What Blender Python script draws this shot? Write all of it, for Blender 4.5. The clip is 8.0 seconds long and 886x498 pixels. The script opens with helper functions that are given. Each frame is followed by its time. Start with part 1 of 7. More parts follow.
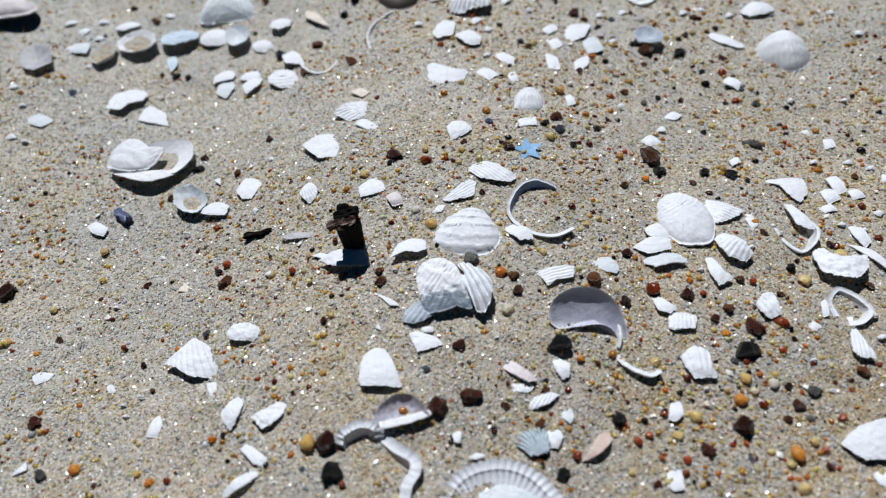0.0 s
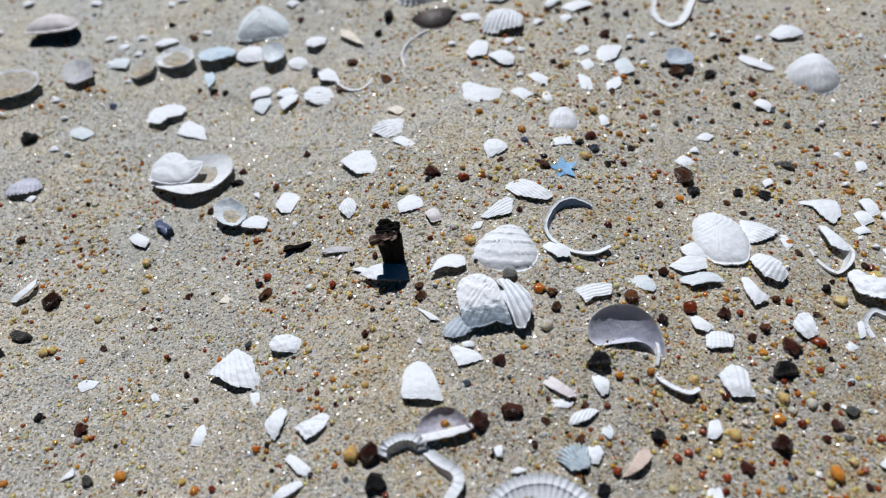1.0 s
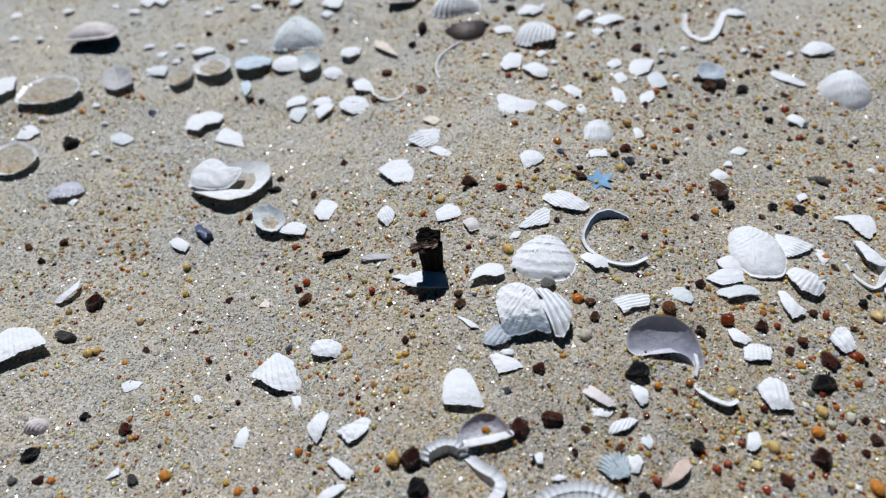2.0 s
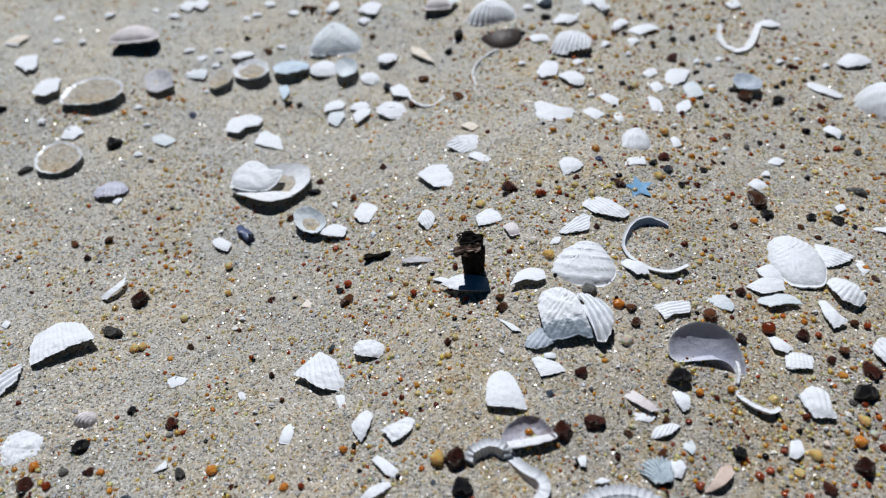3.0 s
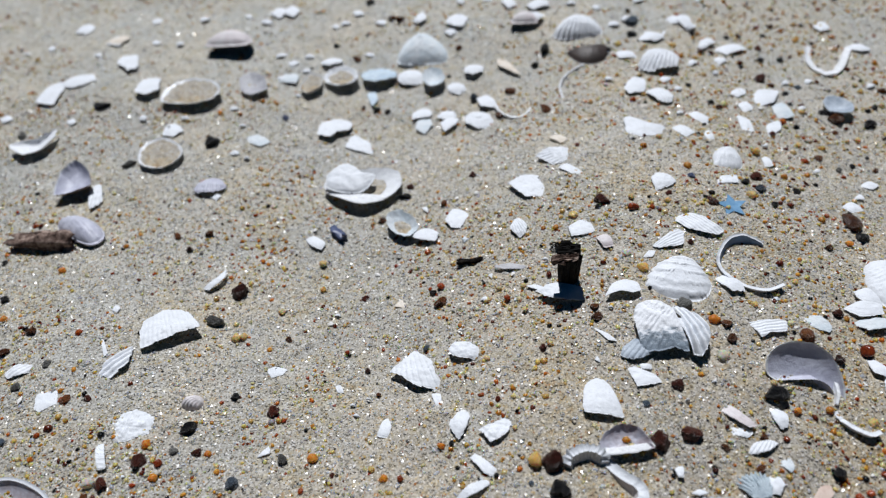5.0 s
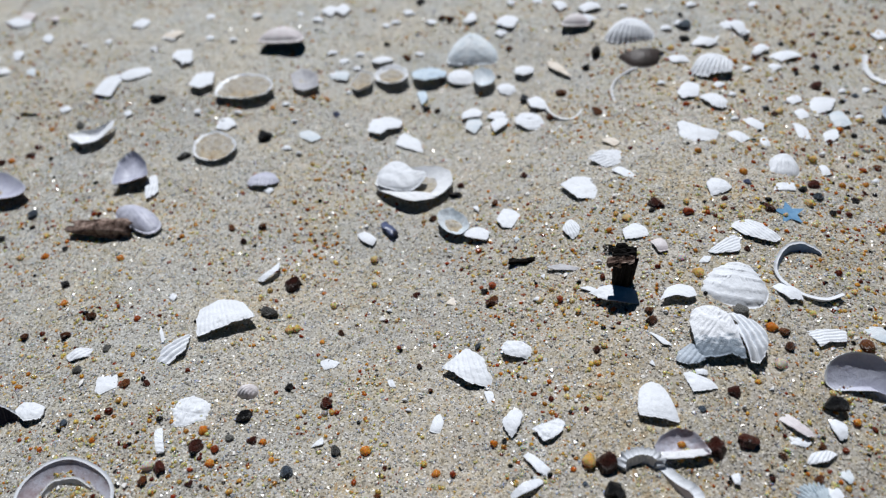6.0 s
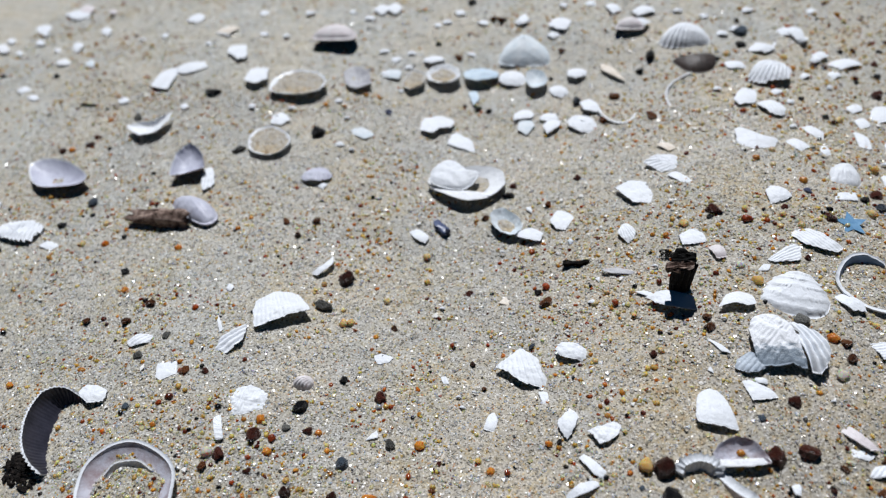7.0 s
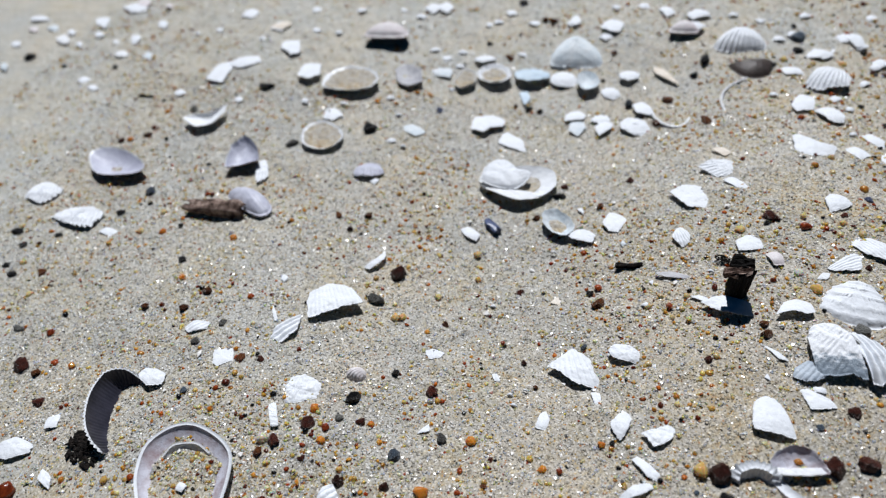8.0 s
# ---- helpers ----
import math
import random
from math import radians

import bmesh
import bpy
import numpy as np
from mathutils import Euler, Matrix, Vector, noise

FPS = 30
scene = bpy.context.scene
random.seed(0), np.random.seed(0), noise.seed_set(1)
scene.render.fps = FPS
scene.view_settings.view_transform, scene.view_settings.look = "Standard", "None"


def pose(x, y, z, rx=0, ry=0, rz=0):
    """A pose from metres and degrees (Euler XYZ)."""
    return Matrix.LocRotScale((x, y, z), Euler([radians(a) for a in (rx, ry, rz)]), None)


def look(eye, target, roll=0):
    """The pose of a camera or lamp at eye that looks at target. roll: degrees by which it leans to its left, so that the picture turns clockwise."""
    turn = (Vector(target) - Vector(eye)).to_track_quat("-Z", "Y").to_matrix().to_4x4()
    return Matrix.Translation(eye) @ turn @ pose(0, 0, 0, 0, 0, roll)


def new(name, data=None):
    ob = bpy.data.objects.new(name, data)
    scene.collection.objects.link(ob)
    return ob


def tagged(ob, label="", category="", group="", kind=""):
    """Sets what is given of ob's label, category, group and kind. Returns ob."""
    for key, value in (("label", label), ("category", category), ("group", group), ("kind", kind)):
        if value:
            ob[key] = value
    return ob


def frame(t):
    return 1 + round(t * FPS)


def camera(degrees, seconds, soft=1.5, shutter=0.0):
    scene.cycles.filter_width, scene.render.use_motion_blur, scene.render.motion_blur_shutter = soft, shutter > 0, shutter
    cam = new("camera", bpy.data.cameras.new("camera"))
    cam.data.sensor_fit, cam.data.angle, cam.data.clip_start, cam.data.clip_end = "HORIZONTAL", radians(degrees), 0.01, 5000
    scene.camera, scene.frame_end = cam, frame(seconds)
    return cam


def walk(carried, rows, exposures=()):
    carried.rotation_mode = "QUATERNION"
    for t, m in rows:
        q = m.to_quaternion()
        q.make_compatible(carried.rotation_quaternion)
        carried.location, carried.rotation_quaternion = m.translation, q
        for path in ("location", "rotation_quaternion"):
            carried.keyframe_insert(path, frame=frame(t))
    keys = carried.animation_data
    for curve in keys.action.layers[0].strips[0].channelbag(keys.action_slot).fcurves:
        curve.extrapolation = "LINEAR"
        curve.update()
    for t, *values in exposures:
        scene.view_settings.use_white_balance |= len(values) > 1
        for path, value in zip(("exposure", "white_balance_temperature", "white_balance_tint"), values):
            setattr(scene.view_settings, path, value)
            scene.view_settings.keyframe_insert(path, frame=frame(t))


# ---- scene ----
cam = camera(65.34, 8.0, soft=1.25)
cam.data.dof.use_dof = True
cam.data.dof.focus_distance = 0.266
cam.data.dof.aperture_fstop = 7.0
PATH = [
    (0.0, 0.00000, 0.00000, 0.20450, 38.951, 4.882, -0.205),
    (0.5, -0.00580, -0.00138, 0.20700, 39.639, 4.873, 0.319),
    (1.0, -0.01082, -0.00253, 0.20907, 40.256, 4.918, 0.905),
    (1.5, -0.01600, -0.00400, 0.21105, 40.762, 4.925, 1.518),
    (3.0, -0.03261, -0.00951, 0.21532, 41.879, 4.992, 3.610),
    (3.5, -0.03789, -0.01204, 0.21731, 42.264, 5.111, 4.441),
    (4.0, -0.04402, -0.01453, 0.21902, 42.637, 5.143, 5.352),
    (4.5, -0.04966, -0.01639, 0.22033, 42.945, 5.233, 6.427),
    (6.0, -0.06669, -0.02207, 0.22277, 43.535, 5.635, 10.349),
    (6.5, -0.07264, -0.02414, 0.22388, 43.699, 5.718, 11.670),
    (7.0, -0.07860, -0.02630, 0.22448, 43.896, 5.876, 13.142),
    (7.5, -0.08418, -0.02856, 0.22507, 44.042, 6.011, 14.657),
    (8.0, -0.08867, -0.03132, 0.22626, 44.218, 6.192, 16.080),
]
walk(cam, [(t, pose(x, y, z, rx, ry, rz)) for t, x, y, z, rx, ry, rz in PATH], exposures=[(0.0, -0.32, 6090, 10), (5.0, -0.35, 6090, 10), (8.0, -0.25, 6090, 10)])

# ---- light: clear midday sky, one sun behind the shells ----
SUN_HEIGHT, SUN_TURN = 57.0, 10.0   # degrees; turn is counted from +y towards -x
world = bpy.data.worlds.new("world")
scene.world = world
world.use_nodes = True
sky = world.node_tree.nodes.new("ShaderNodeTexSky")
sky.sky_type = "NISHITA"
sky.sun_disc = False
sky.ozone_density, sky.dust_density = 4.0, 0.3
sky.sun_elevation = radians(SUN_HEIGHT)
sky.sun_rotation = radians(-SUN_TURN)
deep = world.node_tree.nodes.new("ShaderNodeHueSaturation")
deep.inputs["Saturation"].default_value = 1.5
world.node_tree.links.new(sky.outputs[0], deep.inputs["Color"])
world.node_tree.links.new(deep.outputs[0], world.node_tree.nodes["Background"].inputs[0])
world.node_tree.nodes["Background"].inputs[1].default_value = 0.0098
sun_data = bpy.data.lights.new("sun", "SUN")
sun_data.energy, sun_data.angle, sun_data.color = 5.0, radians(0.55), (1.0, 0.98, 0.955)
sun = new("sun", sun_data)
a, h = radians(SUN_TURN), radians(SUN_HEIGHT)
sun.matrix_world = look((-math.sin(a) * math.cos(h) * 3, math.cos(a) * math.cos(h) * 3, math.sin(h) * 3), (0, 0, 0))


# ---- materials ----
def material(name, rough=0.6, specular=0.4):
    m = bpy.data.materials.new(name)
    m.use_nodes = True
    b = m.node_tree.nodes["Principled BSDF"]
    b.inputs["Roughness"].default_value = rough
    b.inputs["Specular IOR Level"].default_value = specular
    return m, m.node_tree.nodes, m.node_tree.links, b


def ramp(nodes, stops, flat=False):
    r = nodes.new("ShaderNodeValToRGB")
    r.color_ramp.interpolation = "CONSTANT" if flat else "LINEAR"
    e = r.color_ramp.elements
    while len(e) < len(stops):
        e.new(0.5)
    for k, (at, c) in enumerate(stops):
        e[k].position, e[k].color = at, (*c, 1)
    return r


def noise_node(nodes, links, scale, detail=4.0, rough=0.6):
    co = nodes.new("ShaderNodeTexCoord")
    n = nodes.new("ShaderNodeTexNoise")
    n.inputs["Scale"].default_value, n.inputs["Detail"].default_value, n.inputs["Roughness"].default_value = scale, detail, rough
    links.new(co.outputs["Object"], n.inputs["Vector"])
    return n


def mix(nodes, links, fac, a, b, way="MIX"):
    m = nodes.new("ShaderNodeMix")
    m.data_type, m.blend_type = "RGBA", way
    for value, slot in ((fac, 0), (a, 6), (b, 7)):
        if hasattr(value, "links"):
            links.new(value, m.inputs[slot])
        else:
            m.inputs[slot].default_value = value if slot == 0 else (*value, 1)
    return m.outputs[2]


def bump(nodes, links, b, height, strength, distance):
    n = nodes.new("ShaderNodeBump")
    n.inputs["Strength"].default_value, n.inputs["Distance"].default_value = strength, distance
    links.new(height, n.inputs["Height"])
    links.new(n.outputs[0], b.inputs["Normal"])


def shell_skin(name, clean, stain, worn, rough=0.55, amount=0.45):
    """Chalky shell: a clean tone, cloudy stains, fine pits."""
    m, nodes, links, b = material(name, rough, 0.35)
    cloud = noise_node(nodes, links, 170, 3, 0.6)
    r = ramp(nodes, [(0.40, clean), (0.75, stain)])
    links.new(cloud.outputs["Fac"], r.inputs[0])
    pits = noise_node(nodes, links, 1500, 4, 0.7)
    r2 = ramp(nodes, [(0.56, (1, 1, 1)), (0.72, worn)])
    links.new(pits.outputs["Fac"], r2.inputs[0])
    links.new(mix(nodes, links, amount, r.outputs[0], r2.outputs[0], "MULTIPLY"), b.inputs["Base Color"])
    lumps = noise_node(nodes, links, 520, 3, 0.6)
    both = nodes.new("ShaderNodeMath")
    both.operation = "MULTIPLY_ADD"
    links.new(lumps.outputs["Fac"], both.inputs[0])
    both.inputs[1].default_value = 1.4
    links.new(pits.outputs["Fac"], both.inputs[2])
    bump(nodes, links, b, both.outputs[0], 0.5, 0.00025 if rough > 0.4 else 0.00008)
    return m


CHALK = shell_skin("chalk_shell", (0.785, 0.815, 0.865), (0.70, 0.725, 0.76), (0.55, 0.5, 0.45))
CREAM = shell_skin("cream_shell", (0.76, 0.70, 0.62), (0.62, 0.54, 0.44), (0.6, 0.5, 0.4))
PEACH = shell_skin("peach_shell", (0.66, 0.54, 0.47), (0.52, 0.38, 0.31), (0.6, 0.5, 0.4))
PINK = shell_skin("pinkish_shell", (0.72, 0.69, 0.70), (0.62, 0.55, 0.57), (0.6, 0.5, 0.5))
BLUE = shell_skin("bluish_shell", (0.68, 0.72, 0.75), (0.54, 0.62, 0.68), (0.5, 0.55, 0.6))
GREY = shell_skin("grey_shell", (0.50, 0.50, 0.52), (0.36, 0.36, 0.40), (0.5, 0.5, 0.5))
LILAC = shell_skin("lilac_shell_lining", (0.57, 0.585, 0.68), (0.45, 0.455, 0.56), (0.75, 0.7, 0.7), 0.42)
PEARL = shell_skin("pale_shell_lining", (0.78, 0.80, 0.83), (0.68, 0.70, 0.73), (0.7, 0.7, 0.7), 0.3)
RUST = shell_skin("stained_lilac_lining", (0.60, 0.60, 0.68), (0.26, 0.17, 0.17), (0.75, 0.7, 0.7), 0.42)
# dark slate lining; also painted as the black shade under a propped cockle
SLATE_SHADE = shell_skin("slate_and_shade_lining", (0.045, 0.045, 0.065), (0.02, 0.02, 0.03), (0.5, 0.5, 0.5), 0.3)
BROWN = shell_skin("brown_shell", (0.30, 0.20, 0.14), (0.11, 0.07, 0.055), (0.5, 0.5, 0.5), 0.45)
DEEP = shell_skin("blue_shell_lining", (0.24, 0.36, 0.56), (0.16, 0.25, 0.42), (0.6, 0.6, 0.6), 0.35)
FAN = shell_skin("blue_grey_fan_shell", (0.46, 0.53, 0.58), (0.34, 0.41, 0.47), (0.5, 0.55, 0.6))
BARK = shell_skin("dark_brown_shell", (0.06, 0.045, 0.04), (0.03, 0.024, 0.022), (0.5, 0.5, 0.5), 0.5)
SKY = shell_skin("pale_blue_shell", (0.60, 0.70, 0.78), (0.44, 0.56, 0.68), (0.5, 0.55, 0.6))
THIN = shell_skin("thin_white_shell", (0.80, 0.82, 0.85), (0.74, 0.76, 0.79), (0.7, 0.7, 0.7))
thin = THIN.node_tree.nodes["Principled BSDF"]
thin.inputs["Subsurface Weight"].default_value = 0.6
thin.inputs["Subsurface Radius"].default_value = (0.0016, 0.0016, 0.0015)
thin.inputs["Subsurface Scale"].default_value = 1.0
TIDE, nodes, links, b = material("half_stained_shell", 0.6, 0.35)
co = nodes.new("ShaderNodeTexCoord")
part_of = nodes.new("ShaderNodeSeparateXYZ")
links.new(co.outputs["Object"], part_of.inputs[0])
turned = nodes.new("ShaderNodeMapping")
turned.inputs["Rotation"].default_value[2] = radians(-38)
turned.inputs["Scale"].default_value = (0.3, 1.0, 1.0)
links.new(co.outputs["Object"], turned.inputs["Vector"])
cloud = noise_node(nodes, links, 900, 4, 0.65)
links.new(turned.outputs[0], cloud.inputs["Vector"])
low = nodes.new("ShaderNodeMath")
low.operation = "MULTIPLY_ADD"
links.new(part_of.outputs[1], low.inputs[0])
low.inputs[1].default_value = -70.0
links.new(cloud.outputs["Fac"], low.inputs[2])
r = ramp(nodes, [(0.72, (0.80, 0.82, 0.86)), (0.80, (0.48, 0.54, 0.61)), (0.90, (0.17, 0.21, 0.26)), (0.97, (0.46, 0.53, 0.60)), (1.0, (0.24, 0.29, 0.35))])
links.new(low.outputs[0], r.inputs[0])
links.new(r.outputs[0], b.inputs["Base Color"])
knobs = noise_node(nodes, links, 1500, 4, 0.7)
bump(nodes, links, b, knobs.outputs["Fac"], 0.7, 0.0004)
STREAK = shell_skin("grey_stained_shell", (0.50, 0.56, 0.63), (0.20, 0.25, 0.32), (0.5, 0.5, 0.5), 0.6)


def stone_skin(name, low, high, rough=0.2, clear=0.0):
    """A worn stone: mottled tone, dark flecks, a wet-looking polish; clear ones let light through."""
    m, nodes, links, b = material(name, rough, 0.65 if clear else 0.45)
    info = nodes.new("ShaderNodeObjectInfo")
    n = noise_node(nodes, links, 1.6, 6, 0.7)
    add = nodes.new("ShaderNodeMath")
    add.operation = "MULTIPLY_ADD"
    links.new(info.outputs["Random"], add.inputs[0])
    add.inputs[1].default_value = 0.45
    links.new(n.outputs["Fac"], add.inputs[2])
    r = ramp(nodes, [(0.42, low), (0.95, high)])
    links.new(add.outputs[0], r.inputs[0])
    flecks = noise_node(nodes, links, 7, 3, 0.7)
    r2 = ramp(nodes, [(0.56, (1, 1, 1)), (0.68, (0.4, 0.3, 0.25))])
    links.new(flecks.outputs["Fac"], r2.inputs[0])
    links.new(mix(nodes, links, 0.7 * (1 - 0.75 * clear), r.outputs[0], r2.outputs[0], "MULTIPLY"), b.inputs["Base Color"])
    b.inputs["Transmission Weight"].default_value = clear * 0.4
    b.inputs["Subsurface Weight"].default_value = min(clear * 1.6, 0.9)
    b.inputs["Subsurface Radius"].default_value = (0.0022, 0.0012, 0.0004)
    b.inputs["Subsurface Scale"].default_value = 1.0
    bump(nodes, links, b, noise_node(nodes, links, 3.0, 5, 0.7).outputs["Fac"], 0.3 if clear > 0.2 else 0.6, 0.0005 if clear > 0.2 else 0.08)
    return m


STONES = {
    "maroon": (stone_skin("maroon_stone", (0.022, 0.007, 0.005), (0.105, 0.027, 0.017), 0.30), "dark maroon rough pebble lying on beach sand"),
    "red": (stone_skin("red_stone", (0.12, 0.020, 0.006), (0.38, 0.075, 0.02), 0.16, 0.3), "small brick-red glossy pebble lying on beach sand"),
    "brown": (stone_skin("brown_stone", (0.05, 0.016, 0.006), (0.20, 0.072, 0.026), 0.26, 0.1), "brown worn pebble half sunk in beach sand"),
    "orange": (stone_skin("orange_stone", (0.56, 0.18, 0.02), (0.78, 0.36, 0.07), 0.08, 0.75), "glossy orange translucent pebble on the sand"),
    "amber": (stone_skin("amber_stone", (0.80, 0.52, 0.16), (0.92, 0.74, 0.40), 0.06, 0.95), "yellow amber-coloured quartz pebble on the sand"),
    "clear": (stone_skin("clear_stone", (0.70, 0.66, 0.54), (0.90, 0.87, 0.80), 0.06, 0.8), "pale translucent quartz pebble on the sand"),
    "black": (stone_skin("black_stone", (0.003, 0.003, 0.004), (0.011, 0.012, 0.015), 0.42), "black worn pebble lying on beach sand"),
    "slate": (stone_skin("slate_stone", (0.03, 0.04, 0.055), (0.13, 0.17, 0.22), 0.35), "blue-grey slate pebble lying on beach sand"),
    "navy": (stone_skin("navy_stone", (0.04, 0.05, 0.11), (0.16, 0.20, 0.34), 0.35), "dark blue pebble lying on beach sand"),
    "grey": (stone_skin("grey_stone", (0.07, 0.07, 0.066), (0.22, 0.22, 0.205), 0.4), "grey worn pebble lying on beach sand"),
}

def amber_dust(nodes, links, colour):
    """Sand tinted in small blots by yellow and rusty quartz, thickest in broad drifts."""
    fine, wide = noise_node(nodes, links, 330, 4, 0.65), noise_node(nodes, links, 30, 2, 0.5)
    add = nodes.new("ShaderNodeMath")
    add.operation = "MULTIPLY_ADD"
    links.new(wide.outputs["Fac"], add.inputs[0])
    add.inputs[1].default_value = 0.55
    links.new(fine.outputs["Fac"], add.inputs[2])
    # sand grows paler away from the amber drift; far glancing brightness is painted in
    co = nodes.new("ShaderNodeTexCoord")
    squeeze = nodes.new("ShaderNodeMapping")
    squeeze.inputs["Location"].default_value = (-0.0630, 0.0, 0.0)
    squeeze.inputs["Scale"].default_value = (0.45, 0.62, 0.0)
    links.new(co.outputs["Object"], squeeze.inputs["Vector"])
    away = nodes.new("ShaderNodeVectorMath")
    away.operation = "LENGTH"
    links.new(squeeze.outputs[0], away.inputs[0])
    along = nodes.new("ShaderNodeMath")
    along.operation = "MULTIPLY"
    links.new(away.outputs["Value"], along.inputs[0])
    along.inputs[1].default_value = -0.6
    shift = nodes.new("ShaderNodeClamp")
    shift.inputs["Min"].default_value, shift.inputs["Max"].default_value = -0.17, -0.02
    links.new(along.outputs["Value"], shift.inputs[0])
    total = nodes.new("ShaderNodeMath")
    total.operation = "ADD"
    links.new(add.outputs[0], total.inputs[0])
    links.new(shift.outputs[0], total.inputs[1])
    stain = ramp(nodes, [(0.67, (1.0, 1.0, 1.0)), (0.80, (1.0, 0.94, 0.74)), (0.88, (0.92, 0.74, 0.42)), (0.93, (0.75, 0.50, 0.22))])
    links.new(total.outputs[0], stain.inputs[0])
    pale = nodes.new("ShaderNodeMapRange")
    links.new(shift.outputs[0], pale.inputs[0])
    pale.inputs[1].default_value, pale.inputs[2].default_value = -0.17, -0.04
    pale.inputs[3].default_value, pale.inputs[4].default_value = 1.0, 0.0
    # brighter look of far sand at a low view angle, multiplied into its colour
    far_bright = mix(nodes, links, pale.outputs[0], (1.04, 1.00, 0.98), (1.16, 1.19, 1.225))
    return mix(nodes, links, 1.0, mix(nodes, links, 0.62, colour, stain.outputs[0], "MULTIPLY"), far_bright, "MULTIPLY")


# sand between the loose grains: tiny cells of quartz, shell dust and dark minerals
SAND, nodes, links, b = material("sand", 0.7, 0.3)
co = nodes.new("ShaderNodeTexCoord")
cells = nodes.new("ShaderNodeTexVoronoi")
cells.inputs["Scale"].default_value = 1900
links.new(co.outputs["Object"], cells.inputs["Vector"])
tones = ramp(nodes, [(0.0, (0.045, 0.040, 0.036)), (0.03, (0.29, 0.265, 0.22)), (0.22, (0.36, 0.345, 0.31)), (0.45, (0.425, 0.41, 0.37)), (0.70, (0.50, 0.485, 0.45)), (0.88, (0.62, 0.61, 0.58)), (0.96, (0.46, 0.34, 0.16)), (0.988, (0.34, 0.15, 0.05))], True)
split = nodes.new("ShaderNodeSeparateColor")
links.new(cells.outputs["Color"], split.inputs[0])
links.new(split.outputs[0], tones.inputs[0])
broad = noise_node(nodes, links, 22, 3, 0.6)
tint = ramp(nodes, [(0.38, (0.90, 0.92, 0.93)), (0.66, (1.0, 0.95, 0.86))])
links.new(broad.outputs["Fac"], tint.inputs[0])
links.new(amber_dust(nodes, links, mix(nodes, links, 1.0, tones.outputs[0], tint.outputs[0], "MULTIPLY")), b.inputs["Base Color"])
bump(nodes, links, b, cells.outputs["Distance"], -1.0, 0.0008)

GRAIN, nodes, links, b = material("sand_grains", 0.2, 0.8)
geo = nodes.new("ShaderNodeNewGeometry")
tones = ramp(nodes, [(0.0, (0.018, 0.016, 0.016)), (0.035, (0.28, 0.255, 0.20)), (0.12, (0.33, 0.312, 0.265)), (0.38, (0.45, 0.435, 0.395)), (0.64, (0.63, 0.62, 0.58)), (0.83, (0.86, 0.85, 0.82)), (0.95, (0.54, 0.39, 0.15)), (0.984, (0.45, 0.18, 0.045)), (0.995, (0.28, 0.05, 0.02))], True)
links.new(geo.outputs["Random Per Island"], tones.inputs[0])
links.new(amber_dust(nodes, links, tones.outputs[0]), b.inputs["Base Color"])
b.inputs["Transmission Weight"].default_value = 0.2
turn_rough = nodes.new("ShaderNodeMapRange")
links.new(geo.outputs["Random Per Island"], turn_rough.inputs[0])
turn_rough.inputs[1].default_value, turn_rough.inputs[2].default_value = 0.3, 0.9
turn_rough.inputs[3].default_value, turn_rough.inputs[4].default_value = 0.45, 0.24
links.new(turn_rough.outputs[0], b.inputs["Roughness"])

BEAD, nodes, links, b = material("coarse_grains", 0.14, 0.55)
b.inputs["Transmission Weight"].default_value = 0.4
b.inputs["Subsurface Weight"].default_value = 0.9
b.inputs["Subsurface Radius"].default_value = (0.0018, 0.0010, 0.00035)
b.inputs["Subsurface Scale"].default_value = 1.0
geo = nodes.new("ShaderNodeNewGeometry")
tones = ramp(nodes, [(0.0, (0.70, 0.47, 0.14)), (0.20, (0.78, 0.64, 0.34)), (0.38, (0.62, 0.29, 0.05)), (0.56, (0.44, 0.10, 0.02)), (0.64, (0.15, 0.032, 0.015)), (0.76, (0.010, 0.010, 0.011)), (0.86, (0.82, 0.79, 0.70)), (0.93, (0.46, 0.46, 0.47)), (0.96, (0.60, 0.43, 0.17))], True)
links.new(geo.outputs["Random Per Island"], tones.inputs[0])
flaw = noise_node(nodes, links, 1100, 3, 0.7)
shade = ramp(nodes, [(0.40, (1, 1, 1)), (0.68, (0.42, 0.34, 0.28))])
links.new(flaw.outputs["Fac"], shade.inputs[0])
links.new(mix(nodes, links, 0.45, tones.outputs[0], shade.outputs[0], "MULTIPLY"), b.inputs["Base Color"])
bump(nodes, links, b, flaw.outputs["Fac"], 0.4, 0.0003)

QUARTZ, nodes, links, b = material("quartz_grains", 0.24, 0.5)
b.inputs["Transmission Weight"].default_value = 0.5
b.inputs["Subsurface Weight"].default_value = 0.8
b.inputs["Subsurface Radius"].default_value = (0.0016, 0.0013, 0.0008)
b.inputs["Subsurface Scale"].default_value = 1.0
geo = nodes.new("ShaderNodeNewGeometry")
tones = ramp(nodes, [(0.0, (0.88, 0.87, 0.83)), (0.35, (0.84, 0.80, 0.70)), (0.60, (0.72, 0.70, 0.66)), (0.70, (0.88, 0.74, 0.40)), (0.90, (0.60, 0.58, 0.56))], True)
links.new(geo.outputs["Random Per Island"], tones.inputs[0])
links.new(tones.outputs[0], b.inputs["Base Color"])

